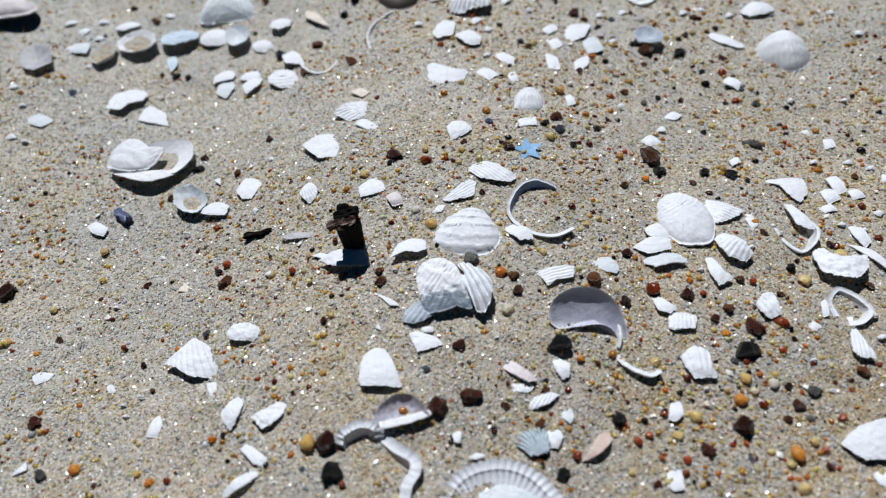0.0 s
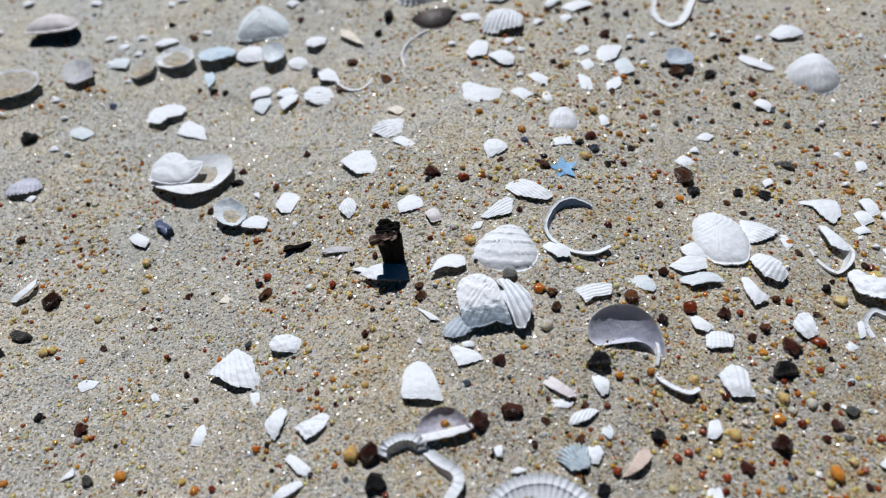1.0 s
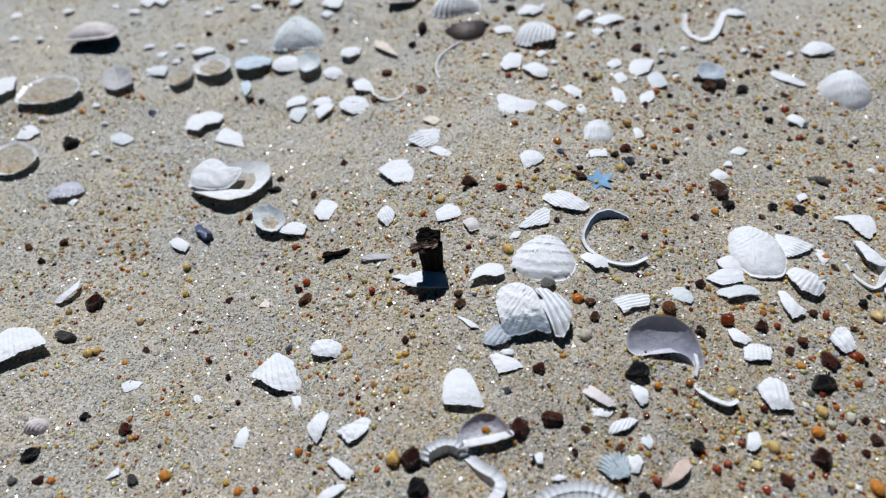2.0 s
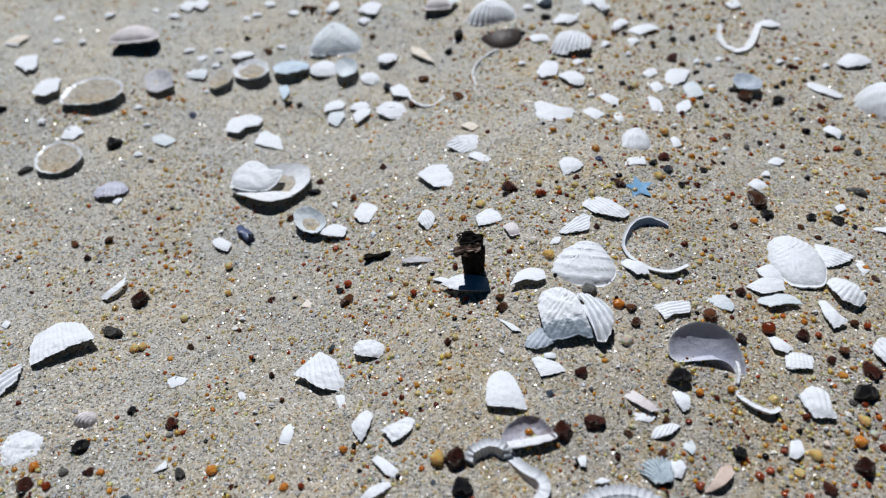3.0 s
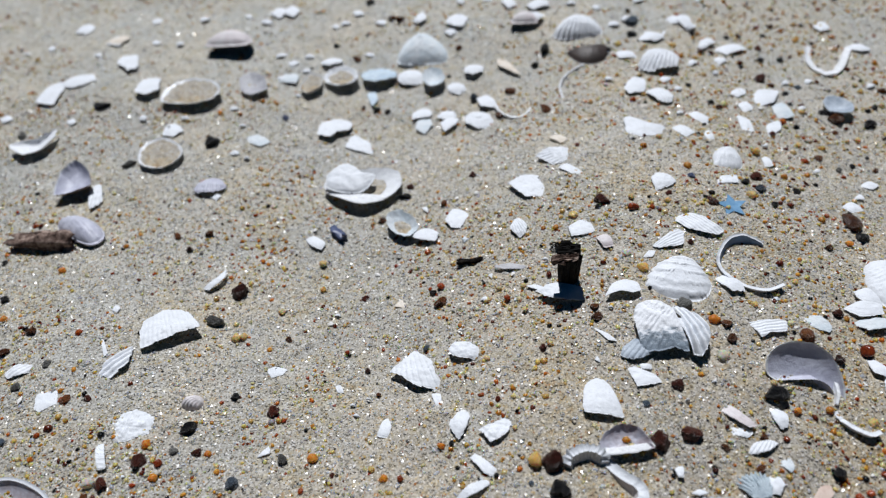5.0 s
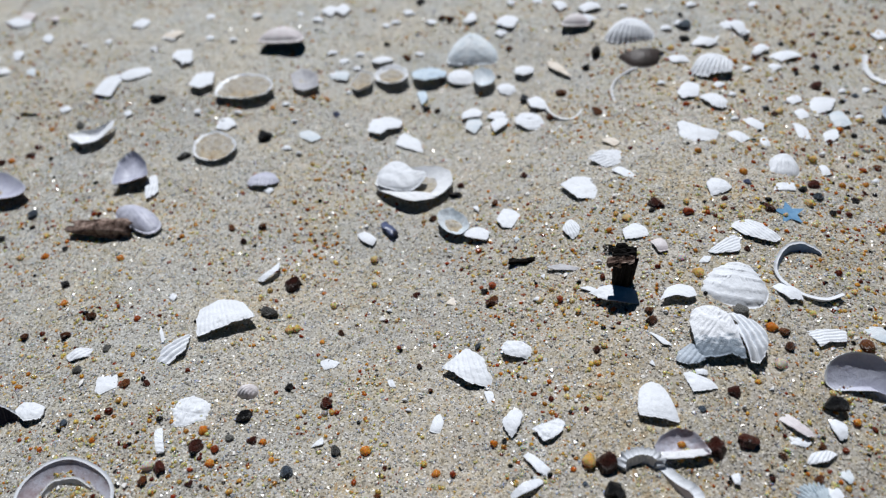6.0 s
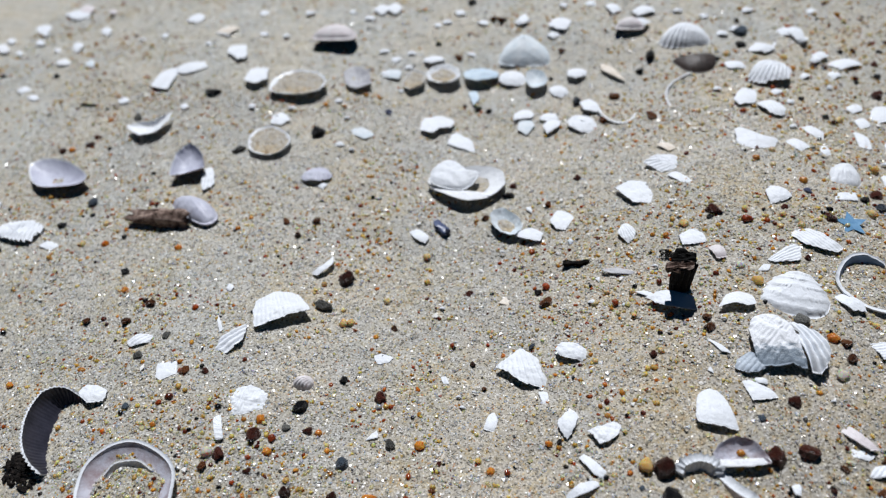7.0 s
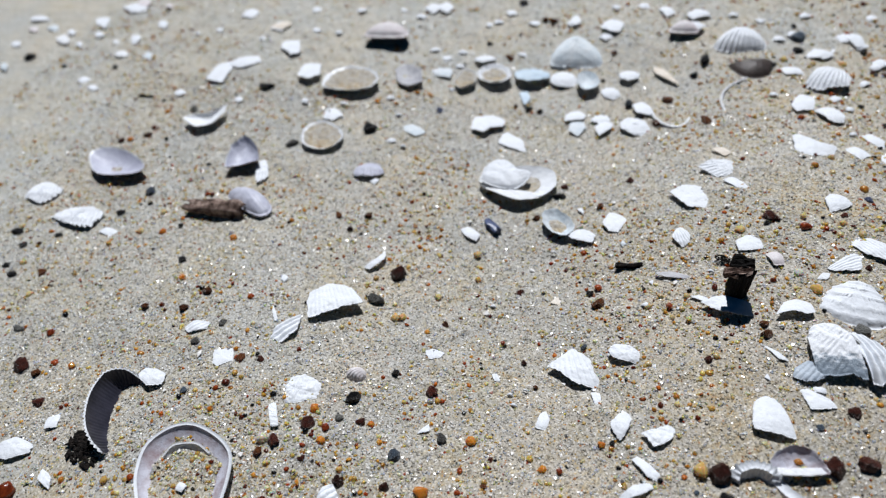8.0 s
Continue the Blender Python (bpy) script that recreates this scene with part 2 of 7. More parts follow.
HONEY, nodes, links, b = material("honey_grains", 0.12, 0.6)
b.inputs["Transmission Weight"].default_value = 0.35
b.inputs["Subsurface Weight"].default_value = 0.8
b.inputs["Subsurface Radius"].default_value = (0.0020, 0.0012, 0.0005)
b.inputs["Subsurface Scale"].default_value = 1.0
geo = nodes.new("ShaderNodeNewGeometry")
tones = ramp(nodes, [(0.0, (0.92, 0.72, 0.34)), (0.30, (0.90, 0.60, 0.18)), (0.52, (0.82, 0.38, 0.06)), (0.70, (0.92, 0.80, 0.50)), (0.82, (0.66, 0.20, 0.03)), (0.94, (0.40, 0.07, 0.02))], True)
links.new(geo.outputs["Random Per Island"], tones.inputs[0])
links.new(tones.outputs[0], b.inputs["Base Color"])

CHIP, nodes, links, b = material("shell_chips", 0.5, 0.35)
geo = nodes.new("ShaderNodeNewGeometry")
tones = ramp(nodes, [(0.0, (0.80, 0.79, 0.77)), (0.6, (0.74, 0.72, 0.68)), (0.8, (0.62, 0.67, 0.72)), (0.92, (0.7, 0.6, 0.52))], True)
links.new(geo.outputs["Random Per Island"], tones.inputs[0])
links.new(tones.outputs[0], b.inputs["Base Color"])

# charred wood, blackened further to hold the shade on the stub's near face
WOOD, nodes, links, b = material("charred_shaded_driftwood", 0.85, 0.15)
n = noise_node(nodes, links, 420, 6, 0.7)
r = ramp(nodes, [(0.35, (0.003, 0.0028, 0.0028)), (0.66, (0.008, 0.0065, 0.006)), (0.80, (0.05, 0.04, 0.03))])
links.new(n.outputs["Fac"], r.inputs[0])
links.new(r.outputs[0], b.inputs["Base Color"])
bump(nodes, links, b, n.outputs["Fac"], 0.8, 0.001)

TWIG, nodes, links, b = material("brown_driftwood", 0.8, 0.2)
n = noise_node(nodes, links, 300, 6, 0.7)
r = ramp(nodes, [(0.36, (0.02, 0.012, 0.009)), (0.48, (0.15, 0.10, 0.08)), (0.66, (0.42, 0.33, 0.28))])
links.new(n.outputs["Fac"], r.inputs[0])
links.new(r.outputs[0], b.inputs["Base Color"])
bump(nodes, links, b, n.outputs["Fac"], 0.8, 0.0008)

WEED, nodes, links, b = material("dried_seaweed", 0.8, 0.12)
n = noise_node(nodes, links, 700, 5, 0.7)
r = ramp(nodes, [(0.45, (0.005, 0.0045, 0.0045)), (0.75, (0.045, 0.035, 0.03))])
links.new(n.outputs["Fac"], r.inputs[0])
links.new(r.outputs[0], b.inputs["Base Color"])
bump(nodes, links, b, n.outputs["Fac"], 0.9, 0.001)

FOIL, nodes, links, b = material("blue_foil", 0.5, 0.5)
b.inputs["Metallic"].default_value = 0.2
n = noise_node(nodes, links, 500, 3, 0.6)
r = ramp(nodes, [(0.35, (0.08, 0.21, 0.38)), (0.7, (0.15, 0.31, 0.48))])
links.new(n.outputs["Fac"], r.inputs[0])
links.new(r.outputs[0], b.inputs["Base Color"])


# ---- the lie of the sand ----
BUMPS = [(-0.3, 0.06, -4.23), (-0.3, 0.24, -4.6), (-0.3, 0.3, 4.59), (-0.24, 0.06, 5.76), (-0.24, 0.12, 6.31), (-0.18, 0.18, -6.08), (-0.18, 0.24, 6.14), (-0.18, 0.3, -7.58), (-0.12, 0.06, -5.81), (-0.12, 0.12, -5.43), (-0.12, 0.18, -6.93), (-0.12, 0.3, -10.36), (-0.12, 0.36, 5.03), (-0.06, 0.06, 5.45), (-0.06, 0.12, 10.36), (-0.06, 0.24, 11.22), (-0.06, 0.3, -9.44), (-0.06, 0.36, 8.04), (0, 0.06, -6.55), (0, 0.24, 7.19), (0.06, 0.06, -5.47), (0.06, 0.12, 4.97), (0.06, 0.36, -4.67), (0.12, 0.06, -6.14), (0.12, 0.24, -10.98), (0.12, 0.36, -4.4), (0.18, 0.06, -4.51), (0.18, 0.42, -4.9), (0.24, 0.06, -6.45), (0.24, 0.18, -9.1), (0.24, 0.3, -7.06), (0.24, 0.42, -8.1)]   # x, y in metres, height in millimetres
LATTICE = np.random.RandomState(5).rand(256, 256)


def lattice(x, y, size):
    """Smooth noise from 0 to 1 with lumps of about that size in metres."""
    u, v = np.asarray(x) / size + 40.3, np.asarray(y) / size + 71.7
    i, j = np.floor(u).astype(int), np.floor(v).astype(int)
    fu, fv = u - i, v - j
    fu, fv = fu * fu * (3 - 2 * fu), fv * fv * (3 - 2 * fv)
    g = lambda p, q: LATTICE[p % 256, q % 256]
    return (g(i, j) * (1 - fu) + g(i + 1, j) * fu) * (1 - fv) + (g(i, j + 1) * (1 - fu) + g(i + 1, j + 1) * fu) * fv


def swell(x, y):
    x, y = np.asarray(x, float), np.asarray(y, float)
    z = 0.0 * x
    for cx, cy, height in BUMPS:
        z = z + height * 0.001 * np.exp(-((x - cx) ** 2 + (y - cy) ** 2) / (2 * 0.06 ** 2))
    return z


def sand_height(x, y):
    rough = 0.0016 * (lattice(x, y, 0.016) - 0.5) + 0.0009 * (lattice(y, x, 0.006) - 0.5) + 0.0005 * (lattice(x, y, 0.0024) - 0.5)
    near = np.clip(2.5 - np.hypot(np.asarray(x) + 0.1, np.asarray(y) - 0.25) / 0.28, 0, 1)
    return swell(x, y) + rough * near


def mesh_of(name, verts, faces, mats, slots=None, smooth=True):
    me = bpy.data.meshes.new(name)
    me.from_pydata([tuple(v) for v in verts], [], [tuple(f) for f in faces])
    for m in mats:
        me.materials.append(m)
    if slots is not None:
        me.polygons.foreach_set("material_index", np.asarray(slots, dtype=np.int32))
    me.polygons.foreach_set("use_smooth", np.full(len(me.polygons), smooth))
    me.update()
    return me


def grid_faces(rows, cols, wrap=False):
    i, j = np.meshgrid(np.arange(rows - 1), np.arange(cols if wrap else cols - 1), indexing="ij")
    k = (j + 1) % cols
    return np.stack([i * cols + j, i * cols + k, (i + 1) * cols + k, (i + 1) * cols + j], -1).reshape(-1, 4)


def spread(lo, hi, step, far):
    out = step * 1.3 ** np.arange(1, 60)
    out = np.cumsum(out)
    out = out[out < far]
    return np.concatenate([lo - out[::-1], np.arange(lo, hi, step), hi + out])


xs, ys = spread(-0.50, 0.30, 0.0016, 60.0), spread(0.02, 0.50, 0.0016, 60.0)
gx, gy = np.meshgrid(xs, ys)
gz = sand_height(gx, gy)
sand = new("ground", mesh_of("ground", np.stack([gx, gy, gz], -1).reshape(-1, 3), grid_faces(len(ys), len(xs)), [SAND]))
tagged(sand, "pale grey-tan coarse beach sand in low mounds", "sand", kind="structure")


# ---- makers ----
LININGS = {"lilac_shell_lining": "smooth lilac-grey inner lining", "stained_lilac_lining": "lilac inner lining with brown stains", "slate_and_shade_lining": "dark slate inner lining", "bluish_shell": "pale bluish inner lining",
           "blue_shell_lining": "blue-grey inner lining", "pale_shell_lining": "smooth pale inner lining", "thin_white_shell": "thin white inner lining"}
def closed_curve(points, count, smooth):
    p = np.array(points, float)
    n = len(p)
    t = np.arange(count) * n / count
    i = np.floor(t).astype(int)
    f = (t - i)[:, None]
    a, b2, c, d = p[(i - 1) % n], p[i % n], p[(i + 1) % n], p[(i + 2) % n]
    curve = 0.5 * (2 * b2 + (c - a) * f + (2 * a - 5 * b2 + 4 * c - d) * f ** 2 + (3 * b2 - a - 3 * c + d) * f ** 3)
    straight = b2 * (1 - f) + c * f
    return curve * smooth + straight * (1 - smooth)


def open_curve(points, count):
    p = np.array(points, float)
    p = np.concatenate([[2 * p[0] - p[1]], p, [2 * p[-1] - p[-2]]])
    t = np.linspace(0, len(p) - 3 - 1e-6, count)
    i = np.floor(t).astype(int)
    f = (t - i)[:, None]
    a, b2, c, d = p[i], p[i + 1], p[i + 2], p[i + 3]
    return 0.5 * (2 * b2 + (c - a) * f + (2 * a - 5 * b2 + 4 * c - d) * f ** 2 + (3 * b2 - a - 3 * c + d) * f ** 3)


def shell(name, x, y, label, outline, bow=1.5, ribs=None, rings=0.0, skin=CHALK, lining=PEARL, tip=0, lean=0, lift=0.0, thick=0.7,
          smooth=0.35, cup=False, rough=0.25, rib_height=0.35, crown=(0, 0), owner=None, seed=0, ring_height=0.3, filled=0.0, dish=3.0):
    """A valve or a broken piece of one, lying at x, y, flat pieces a little tilted. outline: its corners in mm round that place. bow: how far it arches, in mm.
    ribs: the place in mm from which they fan, and their spacing. rings: spacing of growth lines. cup: it lies hollow side up."""
    depth = max(v for _, v in outline) - min(v for _, v in outline)
    if not cup and tip == 0 and lift == 0.2 and depth > 4:
        tip = -2 - (abs(x) * 7e3 + abs(y) * 5e3) % 4
        lift = 0.1 + 0.24 * depth * math.sin(radians(-tip))
    spokes, turns = (96, 18) if len(outline) > 5 or ribs or rings else (56, 10)
    edge = closed_curve(outline, spokes, smooth)
    rng = np.random.RandomState(int(abs(x * 1e4) + abs(y * 1e4)) + seed)
    size = np.abs(edge).mean()
    chips = lattice(np.arange(spokes) * 1.0, np.full(spokes, x * 900), 3.0) - 0.5
    broken = edge * (1 + (1.25 - smooth) * (0.10 * chips + 0.02 * rng.randn(spokes)))[:, None]
    rho = (np.arange(turns) / (turns - 1)) ** 0.8
    rho[0] = 0.02
    mid = edge.mean(0) + np.array(crown)
    w = rho[:, None] ** 7
    px = mid[0] + (edge[:, 0] * (1 - w) + broken[:, 0] * w - mid[0]) * rho[:, None]
    py = mid[1] + (edge[:, 1] * (1 - w) + broken[:, 1] * w - mid[1]) * rho[:, None]
    reach = np.hypot(px - mid[0], py - mid[1])
    if smooth > 0.8:
        arch = bow * (1 - rho[:, None] ** 2.1) ** 0.95 + 0 * px
    else:
        arch = bow * (1 - (reach / reach.max()) ** 2)
    z = arch.copy() if not cup else bow * rho[:, None] ** dish + 0 * px
    if ribs:
        ux, uy, step = ribs
        ang, far = np.arctan2(py - uy, px - ux), np.hypot(px - ux, py - uy)
        mean = np.hypot(mid[0] - ux, mid[1] - uy) + 0.6 * size
        z += rib_height * (np.abs(np.cos(ang * mean / step * math.pi)) - 0.5) * np.clip(far / mean, 0, 1.2) * (1 if not cup else 0.6)
        if rings == 0:
            z += 0.10 * np.sin(far / 0.9)
    if rings:
        ux, uy = ribs[:2] if ribs else (mid[0] + crown[0], mid[1] + edge[:, 1].max() * 0.95)
        far = np.hypot(px - ux, (py - uy) * 1.1) / rings + 0.35 * lattice(px, py, 5.0)
        z += ring_height * (far - np.floor(far)) ** 5 + 0.05 * np.sin(far * 17)
    z += rough * (lattice(px + 31 * x * 1000, py + 17 * y * 1000, 1.6) - 0.5) + 0.5 * rough * (lattice(py, px, 0.7) - 0.5)
    flake = 1 - 0.55 * (rho[:, None] > 0.97) * (smooth < 0.8)
    if smooth > 0.8 and not cup:
        z -= 0.9 * rho[:, None] ** 14
    top = np.stack([px, py, z + thick * 0.5 * flake], -1).reshape(-1, 3)
    low = np.stack([px, py, z - thick * 0.5 * flake], -1).reshape(-1, 3)
    n = len(top)
    up = grid_faces(turns, spokes, True)[:, ::-1]
    rim = np.arange((turns - 1) * spokes, turns * spokes)
    nxt = np.roll(rim, -1)
    side = np.stack([rim, rim + n, nxt + n, nxt], -1)
    faces = [tuple(f) for f in up] + [tuple(f) for f in (up[:, ::-1] + n)] + [tuple(f) for f in side[:, ::-1]]
    faces += [tuple(range(spokes)), tuple(range(n + spokes - 1, n - 1, -1))]
    over, under = (1, 0) if cup else (0, 1)
    slots = [over] * len(up) + [under] * len(up) + [0] * len(side) + [over, under]
    verts = np.concatenate([top, low]) * 0.001
    inside = [k for k, s in enumerate(slots) if s == 1] if cup else []
    body = [f for k, f in enumerate(faces) if not (cup and slots[k] == 1)]
    ob = new(name, mesh_of(name, verts, body, [skin, lining], [s for k, s in enumerate(slots) if not (cup and s == 1)]))
    if cup:
        pale = [1 if lining == LILAC and k < len(up) and k >= (turns - 2) * spokes else 0 for k in inside]
        inner = new("lining", mesh_of("lining", verts, [faces[k] for k in inside], [lining, PEARL], pale))
        inner.parent = ob
        tagged(inner, LININGS.get(lining.name, ""))
    if filled:
        bed = top.reshape(turns, spokes, 3).copy()
        bed = bed[:int(turns * filled)]
        bed[..., 2] = bed[-1, :, 2].min() + 0.25 + 0.8 * (lattice(bed[..., 0], bed[..., 1], 2.0) - 0.5)
        sand_bed = new("sand_fill", mesh_of("sand_fill", bed.reshape(-1, 3) * 0.001, [tuple(f) for f in grid_faces(len(bed), spokes, True)[:, ::-1]] + [tuple(range(spokes))], [SAND]))
        sand_bed.parent = ob
        tagged(sand_bed, "sand lying in the hollow")
    place = pose(x, y, float(swell(x, y)) + lift * 0.001, tip, lean, 0)
    ob.matrix_world = place
    if owner is not None:
        ob.parent = owner
        ob.matrix_parent_inverse = Matrix.Translation(owner.location).inverted()
    FOOTPRINTS.append((x, y, float(np.hypot(edge[:, 0], edge[:, 1]).mean()) * 0.001))
    if owner is None:
        tagged(ob, label, "shell", "shells on the sand")
    return ob


def rim_shell(name, x, y, label, path, tall=6.0, inset=4.0, skin=CHALK, lining=PEARL, ribs=0.0, thick=0.8, taper=0.7, closed=False, lift=0.0, fall=1.0, early=1.0, rib_depth=0.32):
    """The upright rim of a sunk hollow valve: path of the lip in mm, its height over the sand, how far the wall draws in below."""
    count, steps = (72, 9) if inset < 5 else (120, 12)
    p = closed_curve(path, count, 1.0) if closed else open_curve(path, count)
    t = np.roll(p, -1, 0) - np.roll(p, 1, 0) if closed else np.gradient(p, axis=0)
    t /= np.linalg.norm(t, axis=1)[:, None]
    nrm = np.stack([-t[:, 1], t[:, 0]], 1)
    if ((p.mean(0) - p) * nrm).sum() < 0:
        nrm = -nrm
    s = np.linspace(0, 1, count)
    rise = np.full(count, float(tall)) if closed else tall * np.sin(math.pi * (0.06 + 0.88 * s ** early)) ** taper
    even = rise.copy()
    along = np.concatenate([[0], np.cumsum(np.linalg.norm(np.diff(p, axis=0), axis=1))])
    wave = np.cos(along / ribs * 2 * math.pi) if ribs else 0 * s
    rise = rise * (1 + (0.4 if inset < 5 else 0.06) * (lattice(along + x * 4000, s * 9, 3.5) - 0.5) + (0.15 if inset < 5 else 0.03) * (lattice(along, s * 9, 0.9) - 0.5)) + 0.75 * rib_depth * wave
    q = np.linspace(0, 1, steps)[:, None]
    draw = inset * q ** 1.6 * (even / max(tall, 0.1))[None] ** 0.5
    drop = rise[None] * (1 - q ** fall) - 1.6 * q
    ridge = (rib_depth if thick < 3 else 0.35 * rib_depth) * wave[None] * (1 - 0.5 * q)
    inner = np.stack([p[None, :, 0] + nrm[None, :, 0] * (draw + thick * 0.5), p[None, :, 1] + nrm[None, :, 1] * (draw + thick * 0.5), drop], -1)
    outer = np.stack([p[None, :, 0] + nrm[None, :, 0] * (draw - thick * 0.5 - ridge), p[None, :, 1] + nrm[None, :, 1] * (draw - thick * 0.5 - ridge), drop], -1)
    inner[..., :2] += nrm[None] * ridge[..., None] * (0.6 if thick < 2 and inset < 5 else 0.12 if rib_depth < 0.5 else 0.5)
    n = count * steps
    f = grid_faces(steps, count, closed)
    wrap = count if closed else count - 1
    lip = [(j, (j + 1) % count, n + (j + 1) % count, n + j) for j in range(wrap)]
    faces = [tuple(k) for k in f] + [tuple(k) for k in f[:, ::-1] + n] + lip
    slots = [1] * len(f) + [0] * len(f) + [0] * len(lip)
    if not closed:
        for j in (0, count - 1):
            faces += [(k * count + j, (k + 1) * count + j, n + (k + 1) * count + j, n + k * count + j) for k in range(steps - 1)]
            slots += [0] * (steps - 1)
    verts = np.concatenate([inner.reshape(-1, 3), outer.reshape(-1, 3)]) * 0.001
    ob = new(name, mesh_of(name, verts, faces[len(f):], [skin]))
    wall = new("lining", mesh_of("lining", verts, faces[:len(f)], [lining]))
    wall.parent = ob
    tagged(wall, LININGS.get(lining.name, ""))
    ob.matrix_world = pose(x, y, float(swell(x, y)) + lift * 0.001)
    return tagged(ob, label, "shell", "shells on the sand")


def lump(name, mats, seed, detail=3, knobs=0.22, flat=0.8, cuts=10):
    """A rounded, uneven unit stone."""
    bm = bmesh.new()
    bmesh.ops.create_icosphere(bm, subdivisions=detail, radius=1.0)
    shift = Vector((seed * 3.1, seed * 7.7, seed * 1.3))
    for v in bm.verts:
        k = 1 + knobs * noise.noise(v.co * 1.3 + shift) + 0.4 * knobs * noise.noise(v.co * 3.1 + shift) + 0.22 * knobs * noise.noise(v.co * 7.0 + shift)
        v.co = v.co * k
    rng = random.Random(seed)
    for _ in range(cuts):
        n = Vector((rng.uniform(-1, 1), rng.uniform(-1, 1), rng.uniform(-0.6, 1))).normalized()
        d = rng.uniform(0.52, 0.84)
        for v in bm.verts:
            over = v.co.dot(n) - d
            if over > 0:
                v.co -= n * over * 0.7
    for v in bm.verts:
        v.co.z *= flat
    me = bpy.data.meshes.new(name)
    bm.to_mesh(me)
    bm.free()
    for m in mats:
        me.materials.append(m)
    me.polygons.foreach_set("use_smooth", np.full(len(me.polygons), True))
    return me


STONE_MESHES = {tone: [lump("pebble", [m], k + 11 * i, 3, 0.5 if tone in ("maroon", "brown", "black") else 0.28, 0.9, 4) for k in range(6)] for i, (tone, (m, _)) in enumerate(STONES.items())}
counter = [0]
FOOTPRINTS = []   # where shells lie: x, y, reach


def pebble(x, y, radius, tone, long=1.0, turn=0):
    """A pebble of that radius in mm, sunk a little into the sand."""
    counter[0] += 1
    ob = new("pebble", STONE_MESHES[tone][counter[0] % 6])
    r = radius * 0.001
    ob.matrix_world = pose(x, y, float(swell(x, y)) + r * 0.30, 0, 0, turn or (counter[0] * 67 % 40 - 20)) @ Matrix.Diagonal((r * long * 1.08, r * 1.05 / long ** 0.5, r * 0.95, 1))
    return tagged(ob, STONES[tone][1], "pebble", "pebbles on the sand")



# ---- shells and stones, one by one ----
shell("cockle_shell", -0.0070, 0.1654, "chalk-white cockle valve with growth lines, hollow side down", [(-13.4, -3.9), (-12.3, 2.1), (-7.6, 8.1), (-2.2, 12), (3.2, 12.9), (7.7, 9.7), (10.8, 3.4), (12.1, -1.4), (10.6, -6.9), (6.8, -9.7), (1.2, -10.3), (-5.9, -9.2), (-11, -6.8)], bow=4, rings=4.5, smooth=1.0, rib_height=0.06, ring_height=0.85, crown=(0, 4), ribs=(2.4, 19.8, 2.2), lift=-0.5)
shell("cockle_shell", -0.0169, 0.1411, "broken white cockle with knobbly ribs and blue-grey stains", [(-8.7, 3.2), (-7.7, 7.3), (-5.6, 9.9), (-1.2, 10.7), (3.7, 8.8), (6.4, 4.8), (8.8, -2.2), (10.8, -9), (5.6, -8.9), (0.4, -10.3), (-5.2, -10.3), (-7.2, -3.9)], bow=5.2, skin=TIDE, rough=0.8, smooth=0.7, rib_height=0.45, crown=(1, 3), ribs=(23.6, 35, 1.6), lift=0.5)
shell("shell_fragment", -0.0242, 0.1315, "blue-grey stained shell edge under a broken cockle", [(-6, -2.7), (-5.3, 0.8), (-1.4, 4.4), (3.1, 5), (7, 2.1), (4.4, -1.5), (0.8, -3.8), (-2.6, -4.3)], bow=1.8, skin=STREAK, rib_height=0.4, ribs=(30.9, 44.6, 1.8), lift=0.3)
shell("shell_fragment", -0.0053, 0.1412, "white shell piece with bold parallel ribs", [(-5.7, 10), (-4, 11.1), (-0.3, 8), (3, 4.7), (5.6, 1.5), (6.6, -3.3), (5.2, -7.7), (2.6, -11.3), (0.6, -10.4), (-1.1, -6.4), (-3.4, -1.3), (-5.8, 1.7), (-3.2, 3.6)], bow=4.2, rib_height=1.9, smooth=0.6, ribs=(-10.5, 26.6, 2.3), lift=0.8)
rim_shell("sunk_shell", 0.0187, 0.1755, "white curved rim of a broken shell standing in sand", [(9.4, 11.8), (1.9, 13.7), (-4.4, 11.4), (-8.7, 4.8), (-10, -1.4), (-7.2, -7.2), (-1.3, -11.4), (6.8, -12.5), (13.5, -9.2)], tall=3.6, inset=2.4, thick=1.3, lining=DEEP, early=0.5, taper=1.6)
shell("shell_fragment", 0.0032, 0.1949, "white shell strip with fine lengthwise ribs", [(-9.1, 1.9), (-7.4, 5.8), (-1.8, 6.4), (3.7, 3.4), (9.3, -2.9), (7.6, -5.8), (2.1, -5.4), (-4.4, -3.4)], bow=1.3, ribs=(-39.9, 41.9, 1.5), lift=0.2)
shell("shell_fragment", -0.0090, 0.1844, "pale ribbed shell piece pressed into the sand", [(-7.3, -3.6), (-3.3, 0.9), (3.4, 7.8), (6, 4.9), (4.8, -2.2), (0.9, -3.5), (-4.5, -4.3)], bow=0.8, ribs=(-16.4, -12.1, 1.4), lift=0.2)
shell("shell_fragment", -0.0173, 0.1769, "white broken shell fragment lying flat on sand", [(-2.7, -1.8), (-0.5, 1.6), (2.3, 1.7), (1, -1.5)], bow=0.3, lift=0.2)
shell("shell_fragment", 0.0114, 0.1649, "small white oval shell fragment propped on sand", [(-5.5, 4.6), (-1.9, 5.6), (5.1, 0.1), (5.1, -4.3), (0.6, -4.9), (-3.3, -1.1)], bow=1.8, tip=-12, lift=0.1)
shell("shell_fragment", -0.0279, 0.1581, "white arched shell fragment with hollow underside", [(-7.3, -4.3), (-4.7, 1.8), (0.3, 5.7), (5, 4.5), (6.1, -1), (2.9, -3.6), (-2.3, -3.1)], bow=2.4, thick=0.5, tip=-16, lift=0.5)
